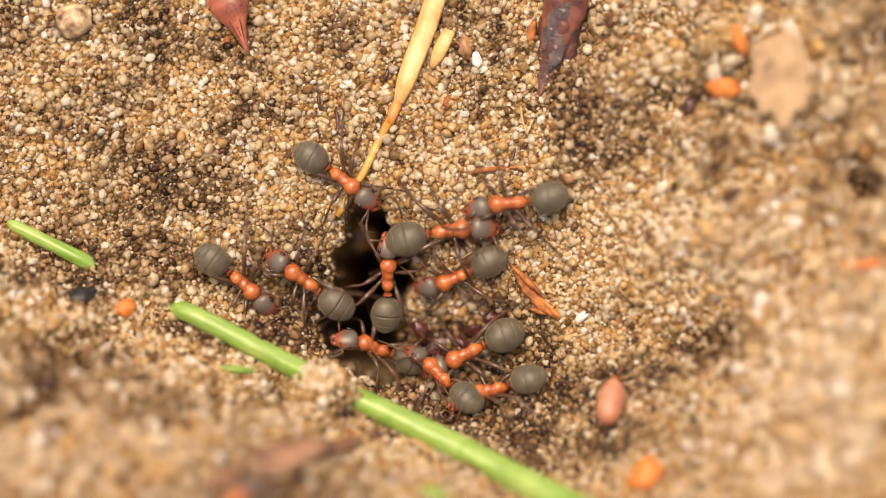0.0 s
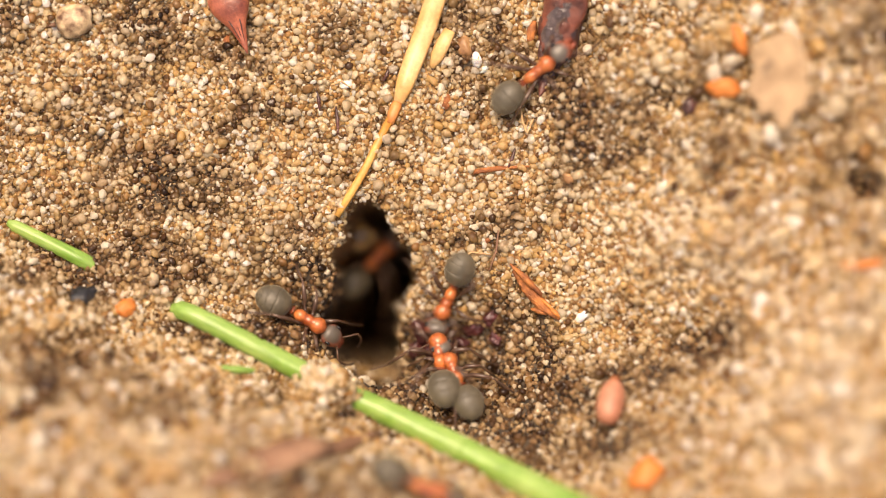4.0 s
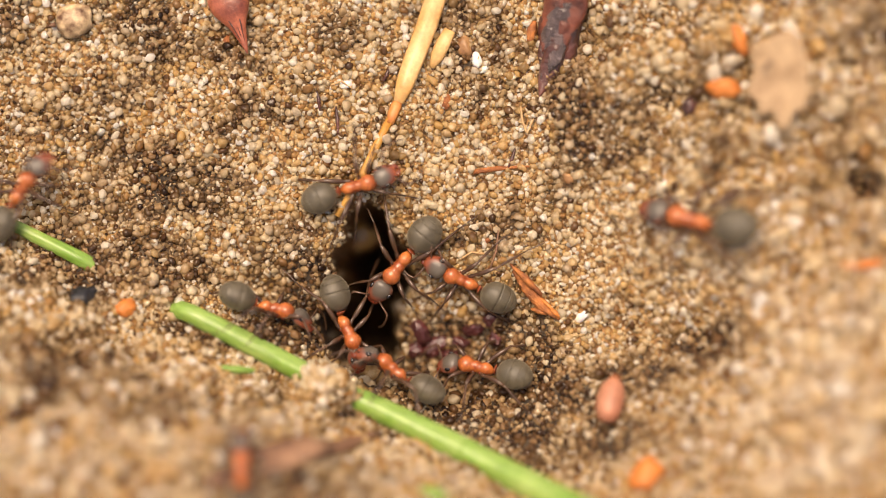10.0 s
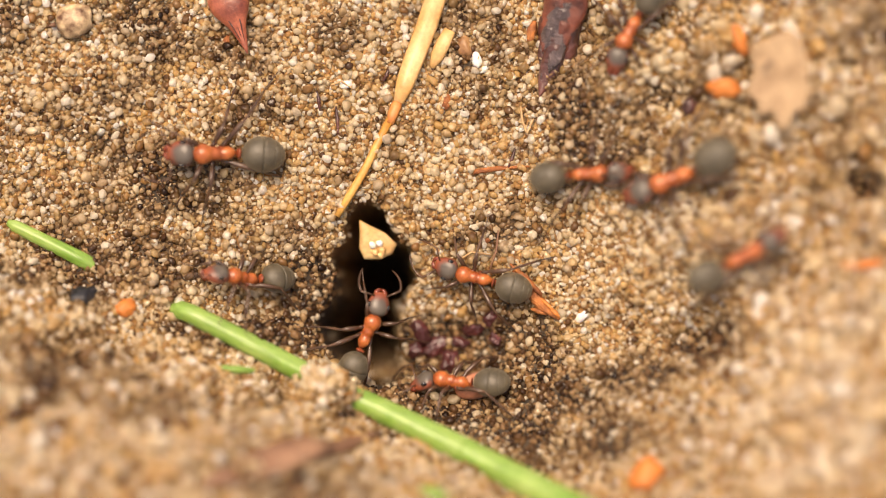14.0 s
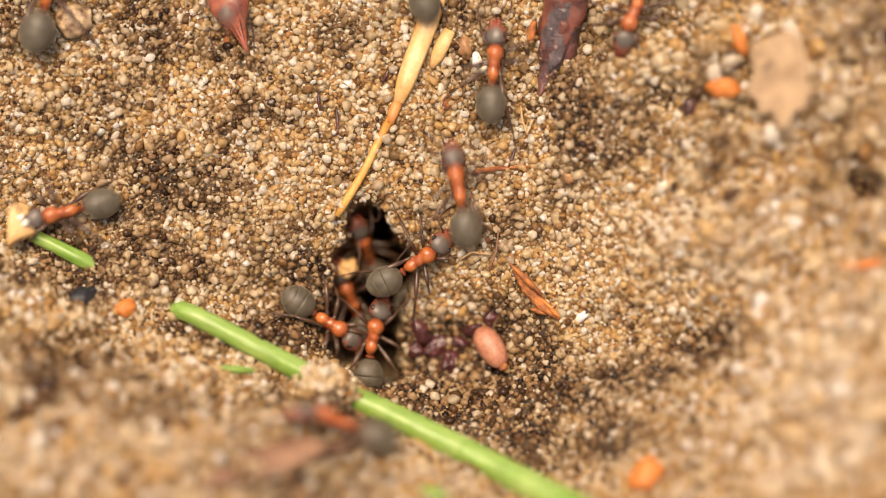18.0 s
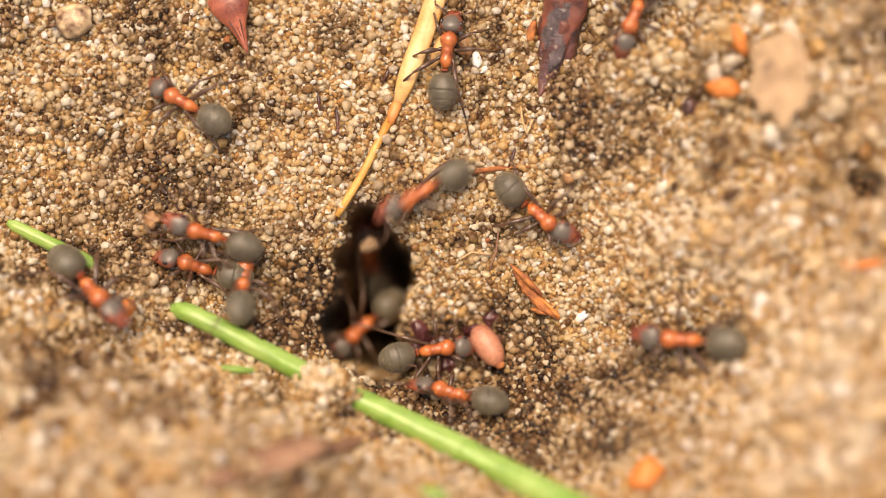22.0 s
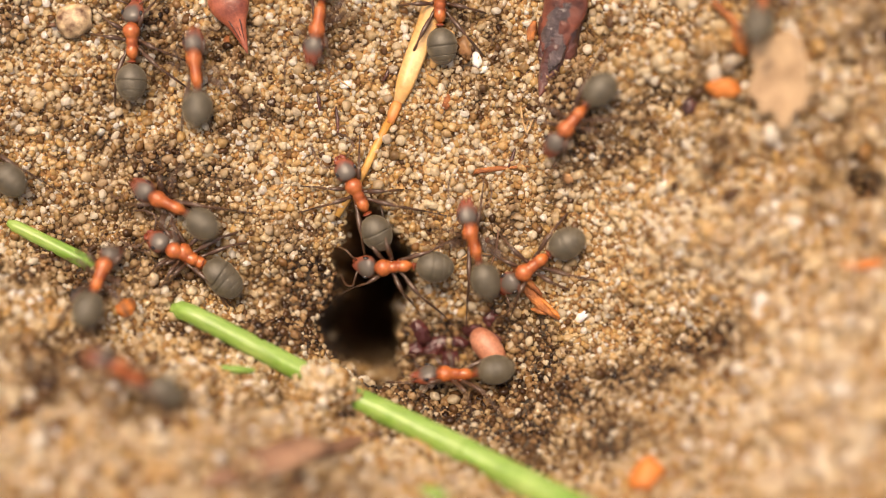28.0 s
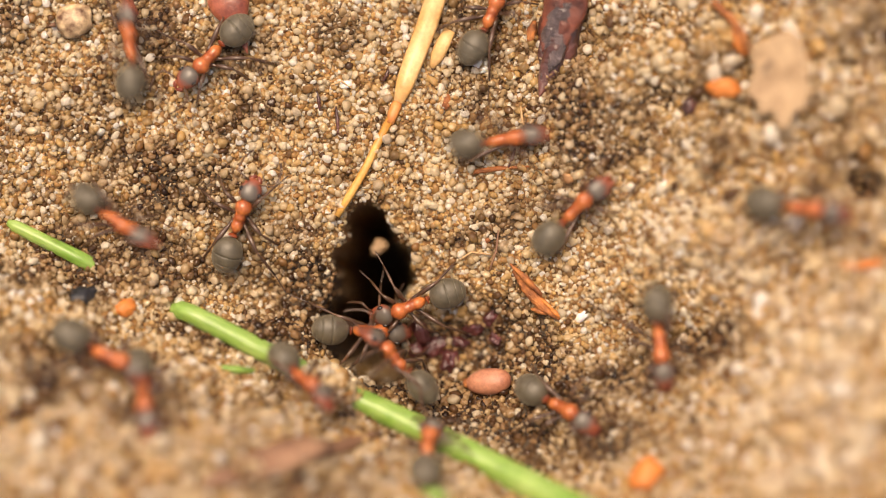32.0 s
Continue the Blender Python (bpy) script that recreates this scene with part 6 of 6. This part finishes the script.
    crawl(worker(0.90), [(19.17, -12.00, 24.20, -68), (19.60, -8.70, 15.70, -33), (20.00, -5.40, 12.40, -12), (20.20, -3.50, 6.70, -63), (20.40, -1.70, 2.60, -76), (20.60, -2.90, 1.09, -101), (20.80, -3.50, -1.39, -124), (21.00, -4.30, -2.37, -121, -0.8), (21.40, -3.91, -3.50, -129, -2.5), (22.00, -4.01, -4.28, -138, -4.1), (24.00, -4.61, -4.40, -149, -4.1), (25.00, -4.71, -4.21, -140, -4.1), (25.50, -4.91, -4.11, -136, -3.4), (26.10, -3.7, 7.5, -136, -29.2, -25)])
    crawl(worker(0.90), [(16.20, -3.8, 6.7, 117, -29.7, -25), (16.80, -3.81, -4.37, 117, -3.4), (17.60, -3.82, -4.47, 90, -1.7), (18.00, -4.22, -4.48, 85, -0.4), (18.50, -4.12, -4.38, 50), (19.00, -3.41, -4.26, 12), (20.00, -2.91, -4.55, 1), (20.40, -1.61, -4.74, 11), (21.00, -3.21, -4.36, 52), (21.40, -2.41, -4.74, 63), (21.80, -0.80, -4.95, 8), (22.00, -0.70, -4.86, 10), (22.40, 0.00, -5.57, -9), (22.60, 0.70, -5.22, -0), (23.00, 1.50, -5.86, -28), (23.40, 3.00, -4.85, 28), (23.60, 2.60, -3.94, 74), (24.00, 2.00, -2.64, 113)]
          + [(24.40, 2.00, -0.84, 116), (25.00, 0.90, -1.14, 130), (25.50, 1.10, -1.44, 126), (27.50, 1.40, -3.60, 93), (28.00, 1.70, 0.37, 106), (28.20, 1.30, 3.00, 98), (28.40, -0.40, 4.90, 121), (28.60, -0.90, 6.10, 135), (28.80, -3.20, 11.20, 103), (29.00, -6.30, 13.90, 119), (29.46, -7.20, 23.70, 97)])
    crawl(worker(0.91), [(21.84, 4.30, -23.70, 79), (22.30, 5.43, -14.57, 87), (22.60, 5.98, -7.30, 79), (22.80, 1.30, -6.26, 145), (23.00, 1.80, -6.49, 142), (23.30, 0.80, -6.33, 150), (23.60, -1.91, -4.84, 167, -3.4), (24.20, -3.6, 7.4, 167, -28.3, -25)])
    crawl(worker(0.93), [(22.50, -3.3, 7.5, 105, -29.6, -25), (23.10, -3.90, -0.01, 105, -3.4), (23.60, -5.30, 2.10, 122, -0.6), (24.00, -6.80, 2.10, 136), (24.20, -11.30, 2.30, 137), (24.60, -11.90, 2.50, 130), (24.80, -14.20, 3.10, 147), (25.00, -15.90, 3.30, 159), (25.20, -18.90, 4.20, 154), (25.50, -23.30, 3.80, 169), (26.16, -36.80, 5.80, 168)])
    crawl(worker(0.90), [(23.80, -3.5, 7.4, 119, -28.1, -25), (24.40, -4.10, -0.01, 119, -3.4), (24.70, -6.50, 0.50, 131, -0.6), (25.00, -8.20, 0.50, 135), (25.20, -10.20, 1.70, 148), (25.50, -10.20, 1.70, 151), (27.50, -10.00, -0.40, 166), (27.80, -13.00, 1.30, 154), (28.00, -15.50, 2.40, 152), (28.20, -17.90, 3.50, 149), (28.40, -22.10, 4.20, 172), (28.60, -25.70, 2.91, 179), (29.01, -34.10, 3.60, 175)])
    crawl(worker(0.90), [(23.15, -2.20, -24.30, 122), (23.60, -6.18, -17.19, 152), (24.00, -11.48, -14.83, 172), (24.40, -14.22, -12.19, 134), (24.60, -17.17, -10.10, 137), (24.80, -17.37, -8.39, 122), (25.00, -17.57, -8.28, 125), (25.50, -17.76, -8.48, 130), (26.20, -20.92, -5.97, 152), (26.87, -33.90, -4.70, 168)])
    crawl(worker(0.90), [(23.21, -32.80, 8.50, -46), (23.60, -27.08, 2.07, -64), (24.00, -23.97, 0.35, -66), (24.20, -19.33, -3.22, -41), (24.40, -14.54, -4.93, -13), (24.60, -9.94, -3.99, 3), (24.80, -7.00, -2.98, 9), (25.00, -4.61, -3.61, -19), (25.50, -4.22, -4.38, -30), (26.20, -3.72, -4.95, -28, -3.4), (26.80, -4.0, 6.5, -28, -28.1, -25)])
    crawl(worker(1.02), [(20.12, -22.30, 25.80, -99), (20.60, -23.50, 15.30, -92), (21.00, -23.70, 10.10, -91), (21.40, -23.80, 8.10, -93), (21.60, -22.60, 4.80, -78), (21.80, -20.20, -3.77, -67), (22.00, -19.91, -3.75, -57), (22.20, -19.23, -9.33, -75), (22.50, -18.31, -14.06, -81), (22.97, -17.60, -23.00, -83)])
    crawl(worker(0.90), [(20.80, -3.8, 6.8, 134, -28.7, -25), (21.40, -5.20, 1.30, 134, -1.7), (21.60, -6.50, 2.70, 137), (21.80, -7.80, 4.10, 143), (22.00, -14.70, 7.80, 149), (22.60, -15.20, 7.90, 150), (23.00, -17.40, 9.90, 131), (24.00, -17.40, 9.90, 132), (25.00, -17.80, 10.00, 138), (25.50, -19.60, 10.80, 165), (27.50, -19.70, 10.50, 162), (27.80, -19.00, 11.50, 123), (28.00, -17.60, 11.20, 86), (28.40, -19.40, 12.30, 118), (29.00, -20.00, 11.90, 131), (29.40, -20.30, 11.90, 135), (29.60, -23.60, 11.50, 169), (30.00, -23.80, 11.60, 155)]
          + [(30.20, -26.70, 11.10, 167), (30.65, -36.20, 12.40, 174)])
    crawl(worker(0.90), [(18.90, -3.7, 6.6, -1, -28.7, -25), (19.50, 0.40, -6.52, -1, -1.7), (20.00, -0.40, -8.31, 5), (20.20, 1.50, -5.76, 51), (20.40, 2.50, -4.04, 68), (20.60, 1.90, -3.13, 98), (20.80, 1.90, -1.25, 103), (21.00, 1.50, 0.37, 103), (21.20, 0.40, 2.49, 102), (21.40, 1.50, 4.50, 74), (21.60, 1.00, 6.40, 80), (21.80, 0.60, 10.30, 84), (22.00, 0.40, 10.70, 79), (23.00, 0.00, 11.10, 94), (24.00, 1.00, 11.10, 73), (25.00, 1.60, 11.80, 64), (25.50, 1.50, 12.70, 72), (27.50, 0.10, 13.90, 90)]
          + [(28.00, -0.10, 13.40, 89), (28.60, -0.40, 13.90, 86), (28.80, -0.60, 15.10, 87), (29.13, 0.10, 21.70, 82)])
    crawl(worker(0.90), [(15.90, -3.4, 6.9, 106, -28.2, -25), (16.50, -3.50, -0.70, 106, -6.0, 40), (17.00, -3.70, -0.11, 99, -5.1, 40), (18.00, -4.30, 0.39, 116, -4.4, 35), (18.50, -4.00, -0.21, 113, -5.1, 40), (19.00, -3.70, -0.01, 96, -5.1, 42), (21.00, -3.70, 0.19, 96, -5.1, 42), (21.50, -4.50, 0.39, 120, -3.7, 30), (21.90, -3.60, -1.29, 111, -6.8, 20), (22.50, -3.9, 6.8, 111, -29.2, -25)])
    crawl(worker(0.90), [(18.50, -3.3, 6.9, -115, -29.6, -25), (19.10, -2.80, -7.40, -115, -0.5), (19.40, -3.57, -9.03, -166), (19.60, -5.35, -8.09, -200), (19.80, -8.29, -6.83, -193), (20.00, -9.66, -6.52, -196), (20.30, -11.64, -8.55, -158), (20.60, -12.97, -11.66, -117), (21.00, -15.17, -12.76, -93), (21.30, -15.04, -15.81, -87), (21.82, -15.50, -25.30, -91)])
    crawl(worker(0.90), [(21.98, 4.20, -23.80, 117), (22.40, 0.39, -16.78, 150), (23.00, -2.86, -13.52, 215), (23.20, -3.67, -10.91, 142), (23.50, -2.50, -7.50, 73), (24.00, -0.80, -7.65, 151), (24.30, -2.11, -4.94, 158, -2.5), (24.90, -3.4, 6.9, 158, -29.4, -25)])
    crawl(worker(0.90), [(22.34, 19.50, 20.80, -93), (23.00, 19.78, 7.23, -100), (23.40, 19.13, 1.65, -91), (23.60, 19.77, 0.25, -93), (23.80, 22.23, -6.86, -76), (24.20, 25.60, -8.14, -26), (24.61, 32.50, -10.60, -23)])
    crawl(worker(0.91), [(24.04, 30.35, -6.45, -174), (24.40, 23.82, -7.05, -178), (24.80, 22.16, -6.46, -172), (25.00, 21.19, -6.45, -158), (25.20, 19.66, -6.11, -160), (25.50, 9.91, -4.16, -188), (26.30, 6.99, -5.45, -185), (27.50, 3.09, -7.36, -182), (28.00, 0.80, -7.59, -175), (28.20, -1.30, -7.21, -197), (28.60, -2.31, -7.00, -219), (29.00, -3.09, -7.70, -217), (30.00, -2.71, -6.78, -238), (30.40, -3.32, -5.53, -219, -2.0), (31.00, -3.7, 7.5, -219, -29.9, -25)])
    crawl(worker(0.90), [(20.65, 11.40, -24.10, 95), (21.10, 11.28, -15.03, 75), (21.40, 11.52, -11.18, 78), (21.60, 8.27, -8.19, 111), (21.80, 1.60, -8.75, 186), (22.00, 0.40, -9.37, 158), (22.30, -1.61, -6.44, 149, -1.7), (22.90, -3.3, 6.7, 149, -28.9, -25)])
    crawl(worker(0.90), [(26.40, -4.0, 7.4, 130, -29.3, -25), (27.00, -3.50, -0.51, 130, -2.5), (27.50, -1.80, 0.29, 182), (27.70, -1.60, -0.31, 180), (28.00, -2.60, -0.51, 184), (28.40, -3.20, -0.90, 182), (29.00, -2.80, -1.78, 196), (30.00, -2.00, -2.93, 224), (31.00, -1.70, -2.84, 221), (32.00, -1.90, -2.37, 206)])
    crawl(worker(0.92), [(25.88, 34.30, 5.00, -177), (26.80, 17.18, 5.54, -160), (27.50, 7.68, 2.88, -167), (27.70, 6.89, 2.02, -159), (28.00, 5.39, -0.96, -143), (28.20, 5.29, -0.05, -157), (28.40, 5.89, 0.65, -172), (28.60, 5.69, 0.56, -201), (28.80, 5.69, 1.36, -230), (29.00, 5.69, 1.36, -230), (30.00, 6.19, 1.75, -234), (30.40, 7.39, 0.53, -248), (30.60, 7.98, 0.42, -260), (31.00, 8.48, -1.28, -273), (31.20, 9.77, -1.90, -298), (31.40, 11.55, -1.65, -325), (31.70, 11.85, -1.85, -319), (31.85, 12.23, -3.91, -382)]
          + [(32.00, 12.47, -6.13, -445)])
    crawl(worker(0.90), [(26.68, 12.60, 22.80, -103), (27.20, 10.43, 12.37, -105), (27.60, 8.73, 7.44, -124), (28.00, 7.55, 6.33, -131), (28.20, 6.08, 5.28, -147), (28.40, 4.70, 5.19, -152), (28.60, 3.20, 5.50, -179), (29.00, 2.40, 5.30, -179), (29.20, 2.40, 5.80, -181), (29.60, 1.60, 7.10, -184), (29.80, -1.70, 7.00, -173), (30.00, -6.30, 6.80, -176), (30.20, -8.90, 6.30, -179), (30.40, -10.00, 6.40, -173), (30.60, -12.40, 5.70, -162), (30.80, -14.10, 6.10, -177), (31.00, -17.30, 6.60, -198), (31.20, -20.30, 7.90, -186)]
          + [(31.40, -24.80, 8.80, -188), (31.93, -35.70, 10.90, -187)])
    crawl(worker(0.90), [(28.04, 1.00, 23.80, -75), (28.50, 3.30, 14.10, -87), (29.00, 4.00, 8.49, -84), (29.40, 3.20, 5.70, -96), (29.60, 0.20, 1.99, -129), (29.80, -2.20, -1.20, -131, -2.5), (30.40, -4.0, 7.3, -131, -28.1, -25)])
    crawl(worker(0.90), [(26.15, -31.60, -4.70, 7), (27.00, -15.49, -0.83, 63), (27.30, -13.10, 2.50, 89), (27.50, -12.70, 4.60, 126), (27.70, -13.90, 6.60, 97), (27.90, -13.90, 7.90, 98), (28.20, -14.60, 12.70, 94), (29.00, -14.50, 15.10, 92), (29.40, -14.30, 14.30, 117), (29.60, -13.60, 12.10, 192), (29.80, -11.50, 10.50, 254), (30.00, -12.30, 10.40, 237), (31.00, -13.00, 10.10, 250), (32.00, -13.50, 10.30, 230)])
    crawl(worker(0.90), [(27.40, -8.00, 25.30, -87), (28.00, -7.00, 12.40, -99), (28.40, -8.10, 9.40, -96), (28.60, -8.20, 7.40, -92), (28.80, -9.30, 7.40, -107), (29.00, -9.90, 6.50, -121), (29.40, -10.40, 6.70, -142), (29.60, -10.50, 4.30, -125), (30.00, -12.00, 1.70, -103), (30.20, -10.60, 0.50, -85), (30.30, -9.00, 1.60, -17), (30.40, -7.40, 2.60, 52), (30.60, -6.70, 3.30, 60), (30.80, -5.90, 3.80, 56), (31.00, -5.60, 5.30, 60), (31.20, -4.00, 7.90, 67), (31.40, -1.70, 9.90, 56), (31.60, 0.50, 10.00, 41)]
          + [(31.80, 2.10, 11.80, 42), (32.00, 3.00, 12.70, 62)])
    crawl(worker(0.90), [(26.90, -4.1, 7.4, 123, -28.2, -25), (27.50, -4.10, 0.19, 123, -3.4), (28.00, -4.80, 2.80, 115), (28.40, -5.60, 2.80, 131), (28.60, -7.10, 2.70, 169), (28.80, -8.00, 3.20, 168), (29.00, -9.80, 3.10, 161), (29.20, -10.50, 5.40, 154), (29.60, -13.70, 7.80, 125), (30.00, -17.50, 9.00, 138), (30.20, -18.90, 11.30, 128), (30.50, -20.00, 15.10, 111), (31.00, -20.60, 25.50, 97)])
    crawl(worker(0.90), [(26.64, -34.70, -10.30, 16), (27.20, -23.59, -8.11, 13), (27.70, -20.06, -5.26, 50), (28.00, -19.54, -2.81, 74), (28.30, -17.69, 0.39, 42), (29.00, -15.90, 1.20, 34), (29.40, -15.30, -0.00, 2), (29.60, -14.10, 0.30, -5), (30.00, -13.70, -0.10, -19), (30.40, -16.30, -2.91, -80), (31.00, -17.47, -4.85, -80), (31.40, -16.21, -6.08, -72), (31.80, -16.18, -8.12, -69), (32.00, -15.97, -10.23, -73)])
    crawl(worker(0.90), [(25.92, -19.60, -24.40, 92), (27.00, -21.81, -2.74, 86), (27.50, -23.60, 3.70, 70), (27.90, -25.00, 5.10, 111), (28.10, -27.90, 5.60, 146), (28.36, -33.30, 6.80, 167)])
    crawl(worker(0.90), [(26.80, -3.6, 7.3, 170, -28.2, -25), (27.40, -9.50, -1.70, 170, -0.5), (27.80, -13.50, -1.01, 168), (28.00, -14.89, -0.61, 157), (28.40, -15.00, -0.31, 171), (28.60, -17.43, -1.04, 180), (28.80, -21.64, -2.20, 179), (29.00, -24.60, -5.06, 190), (29.55, -35.00, -7.50, 196)])
    crawl(worker(0.90), [(26.50, -4.0, 6.8, -171, -29.1, -25), (27.10, -7.65, -4.90, -171, -1.7), (27.40, -11.35, -7.23, -166), (27.70, -14.06, -8.29, -164), (28.00, -18.23, -9.90, -182), (28.20, -21.67, -11.39, -178), (28.85, -35.10, -10.70, -179)])
    crawl(worker(0.90), [(28.00, -3.9, 6.7, 165, -29.2, -25), (28.60, -8.60, -2.20, 165, -1.7), (29.00, -12.70, -0.20, 167), (29.50, -14.60, 0.30, 157), (30.00, -17.50, 0.89, 141), (30.40, -18.40, 2.40, 115), (30.60, -19.00, 1.70, 181), (30.80, -19.59, 1.09, 247), (31.00, -20.59, 1.39, 232), (31.40, -20.90, 2.40, 166), (31.50, -19.20, 2.60, 116), (31.60, -17.40, 2.90, 66), (31.80, -17.30, 6.00, 100), (31.90, -16.90, 8.70, 88), (32.00, -17.70, 11.20, 90)])
    crawl(worker(0.95), [(30.28, -34.70, -4.00, -9), (30.70, -26.19, -5.10, -2), (31.00, -23.48, -5.23, -14), (31.20, -21.76, -5.65, -33), (31.40, -18.82, -7.09, -14), (32.00, -18.65, -7.99, -23)])
    crawl(worker(0.90), [(27.90, -3.7, 6.9, 161, -28.7, -25), (28.50, -9.30, -2.30, 161, -1.7), (28.75, -10.60, -0.90, 100, -0.8), (29.00, -12.00, 0.40, 39), (29.50, -11.20, 0.20, 42), (29.75, -12.50, -0.90, 110), (30.00, -13.67, -2.07, 177), (30.50, -12.59, -1.82, 196), (31.00, -10.79, -3.05, 216), (31.40, -12.62, -5.11, 245), (31.80, -9.10, -7.20, 294), (32.00, -8.20, -9.93, 289)])
    crawl(worker(0.92), [(28.35, -20.00, -23.90, 68), (28.80, -17.15, -16.20, 66), (29.20, -16.13, -12.11, 68), (29.40, -15.66, -11.40, 64), (29.60, -9.27, -3.91, 39), (30.00, -8.49, -3.63, 31), (30.20, -5.01, -4.31, 18), (30.60, -4.42, -6.16, -7), (31.00, -0.10, -5.56, 23), (31.40, 1.80, -4.79, 55), (31.60, 2.90, -4.15, 48), (31.80, 5.59, -0.76, 51), (32.00, 7.78, 1.90, 45)])
    crawl(worker(0.90), [(28.00, -3.6, 7.6, 36, -28.8, -25), (28.60, -1.80, 0.59, 36, -2.5), (29.00, 0.30, 1.89, 28), (29.60, 0.20, 2.19, 26), (30.00, 3.80, 3.39, 46), (30.30, 5.59, 3.55, 28), (30.60, 8.45, 4.48, 1), (30.80, 11.77, 2.21, -23), (31.00, 14.63, 1.90, -5), (31.40, 15.40, 1.34, -11), (31.60, 19.17, 0.84, -3), (32.00, 20.60, 0.52, -1)])
    crawl(worker(0.94), [(27.80, -3.4, 6.6, 157, -29.4, -25), (28.40, -9.60, -1.50, 157, -1.7), (28.60, -9.80, -0.30, 89, -0.8), (28.80, -10.10, 1.00, 21), (29.20, -9.70, 1.00, 6), (29.60, -8.20, 1.60, 8), (29.80, -5.10, 1.70, 1), (30.00, -4.10, 1.60, -3), (30.20, -1.70, 1.29, -17), (30.40, -0.50, 0.68, -29), (30.70, -3.20, 0.69, -78), (31.00, -3.70, -0.70, -106), (31.30, -4.70, -2.37, -114, -2.5), (31.90, -3.3, 7.2, -114, -29.0, -25)])
    crawl(worker(0.90), [(30.00, -3.6, 7.2, -169, -29.8, -25), (30.60, -3.30, -1.20, -169, -3.4), (31.00, -0.70, 0.38, -168), (31.30, -2.70, 1.79, -244, -0.5), (31.60, -1.60, 4.10, -316), (31.80, -0.50, 5.00, -319), (32.00, 3.80, 5.79, -353)])
    crawl(worker(0.90), [(30.30, -4.0, 6.5, 169, -29.5, -25), (30.90, -9.10, -1.80, 169, -1.7), (31.10, -10.10, -0.50, 128, -0.8), (31.30, -11.10, 0.80, 87), (31.60, -11.60, 1.80, 69), (32.00, -11.50, 1.80, 68)])
    crawl(worker(0.90), [(30.43, -36.60, 3.80, 3), (31.00, -24.90, 4.30, -2), (31.60, -22.40, 3.60, -8), (31.80, -22.20, 3.50, -11), (31.90, -21.30, 2.20, -25), (32.00, -18.70, 1.19, -37)])
    crawl(worker(0.90), [(31.13, -1.10, -23.80, 93), (31.50, -1.37, -17.44, 83), (32.00, -1.09, -12.76, 78)])
    crawl(worker(0.90), [(29.90, -3.9, 6.7, -139, -28.4, -25), (30.50, -5.41, -4.22, -139, -3.4), (31.20, -5.22, -4.61, -106, -1.7), (31.50, -4.71, -4.40, -59, -0.8), (31.80, -4.21, -4.19, -12), (32.00, -4.51, -4.00, -6)])
    crawl(worker(0.90), [(30.30, -3.5, 6.8, 158, -28.5, -25), (30.90, -3.92, -5.05, 158, -3.4), (31.70, -4.37, -7.79, 159), (32.00, -4.27, -7.90, 164)])
    crawl(worker(0.90), [(29.70, -3.4, 7.5, 8, -28.6, -25), (30.30, -0.50, -5.86, 8, -1.7), (31.00, 1.80, -7.83, 15), (31.40, 3.39, -8.90, -18), (32.00, 7.07, -9.41, -29)])
    crawl(worker(0.90), [(17.40, -3.4, 6.9, 115, -29.7, -25), (18.00, -5.01, -3.14, 115, -3.4), (18.50, -4.61, -3.52, 120, -2.4), (19.00, -5.71, -3.15, 162, -2.0, 25), (19.15, -5.51, -2.96, 205, -1.9, 2), (19.30, -5.41, -2.86, 248, -1.7, -20), (19.45, -6.01, -2.77, 201, -0.8, -10), (19.60, -6.70, -2.68, 155), (19.90, -8.60, -2.60, 201), (20.20, -9.59, -3.22, 210), (20.50, -13.38, -8.56, 243), (20.80, -15.08, -13.05, 246), (21.10, -16.69, -17.39, 252), (21.54, -18.80, -24.90, 255)])
    crawl(worker(0.90), [(20.40, -3.9, 6.4, 99, -29.0, -25), (21.00, -4.91, -3.04, 99, -2.4), (21.20, -5.70, -2.08, 86, -0.5), (21.40, -7.00, -1.20, 98), (21.60, -9.80, -0.10, 142), (21.80, -12.60, 0.80, 156), (22.00, -13.50, 1.10, 159), (22.20, -16.60, 1.80, 174), (22.40, -18.20, 2.20, 171), (22.60, -23.59, 1.79, 187), (23.14, -34.40, 2.20, 174)])


motions()
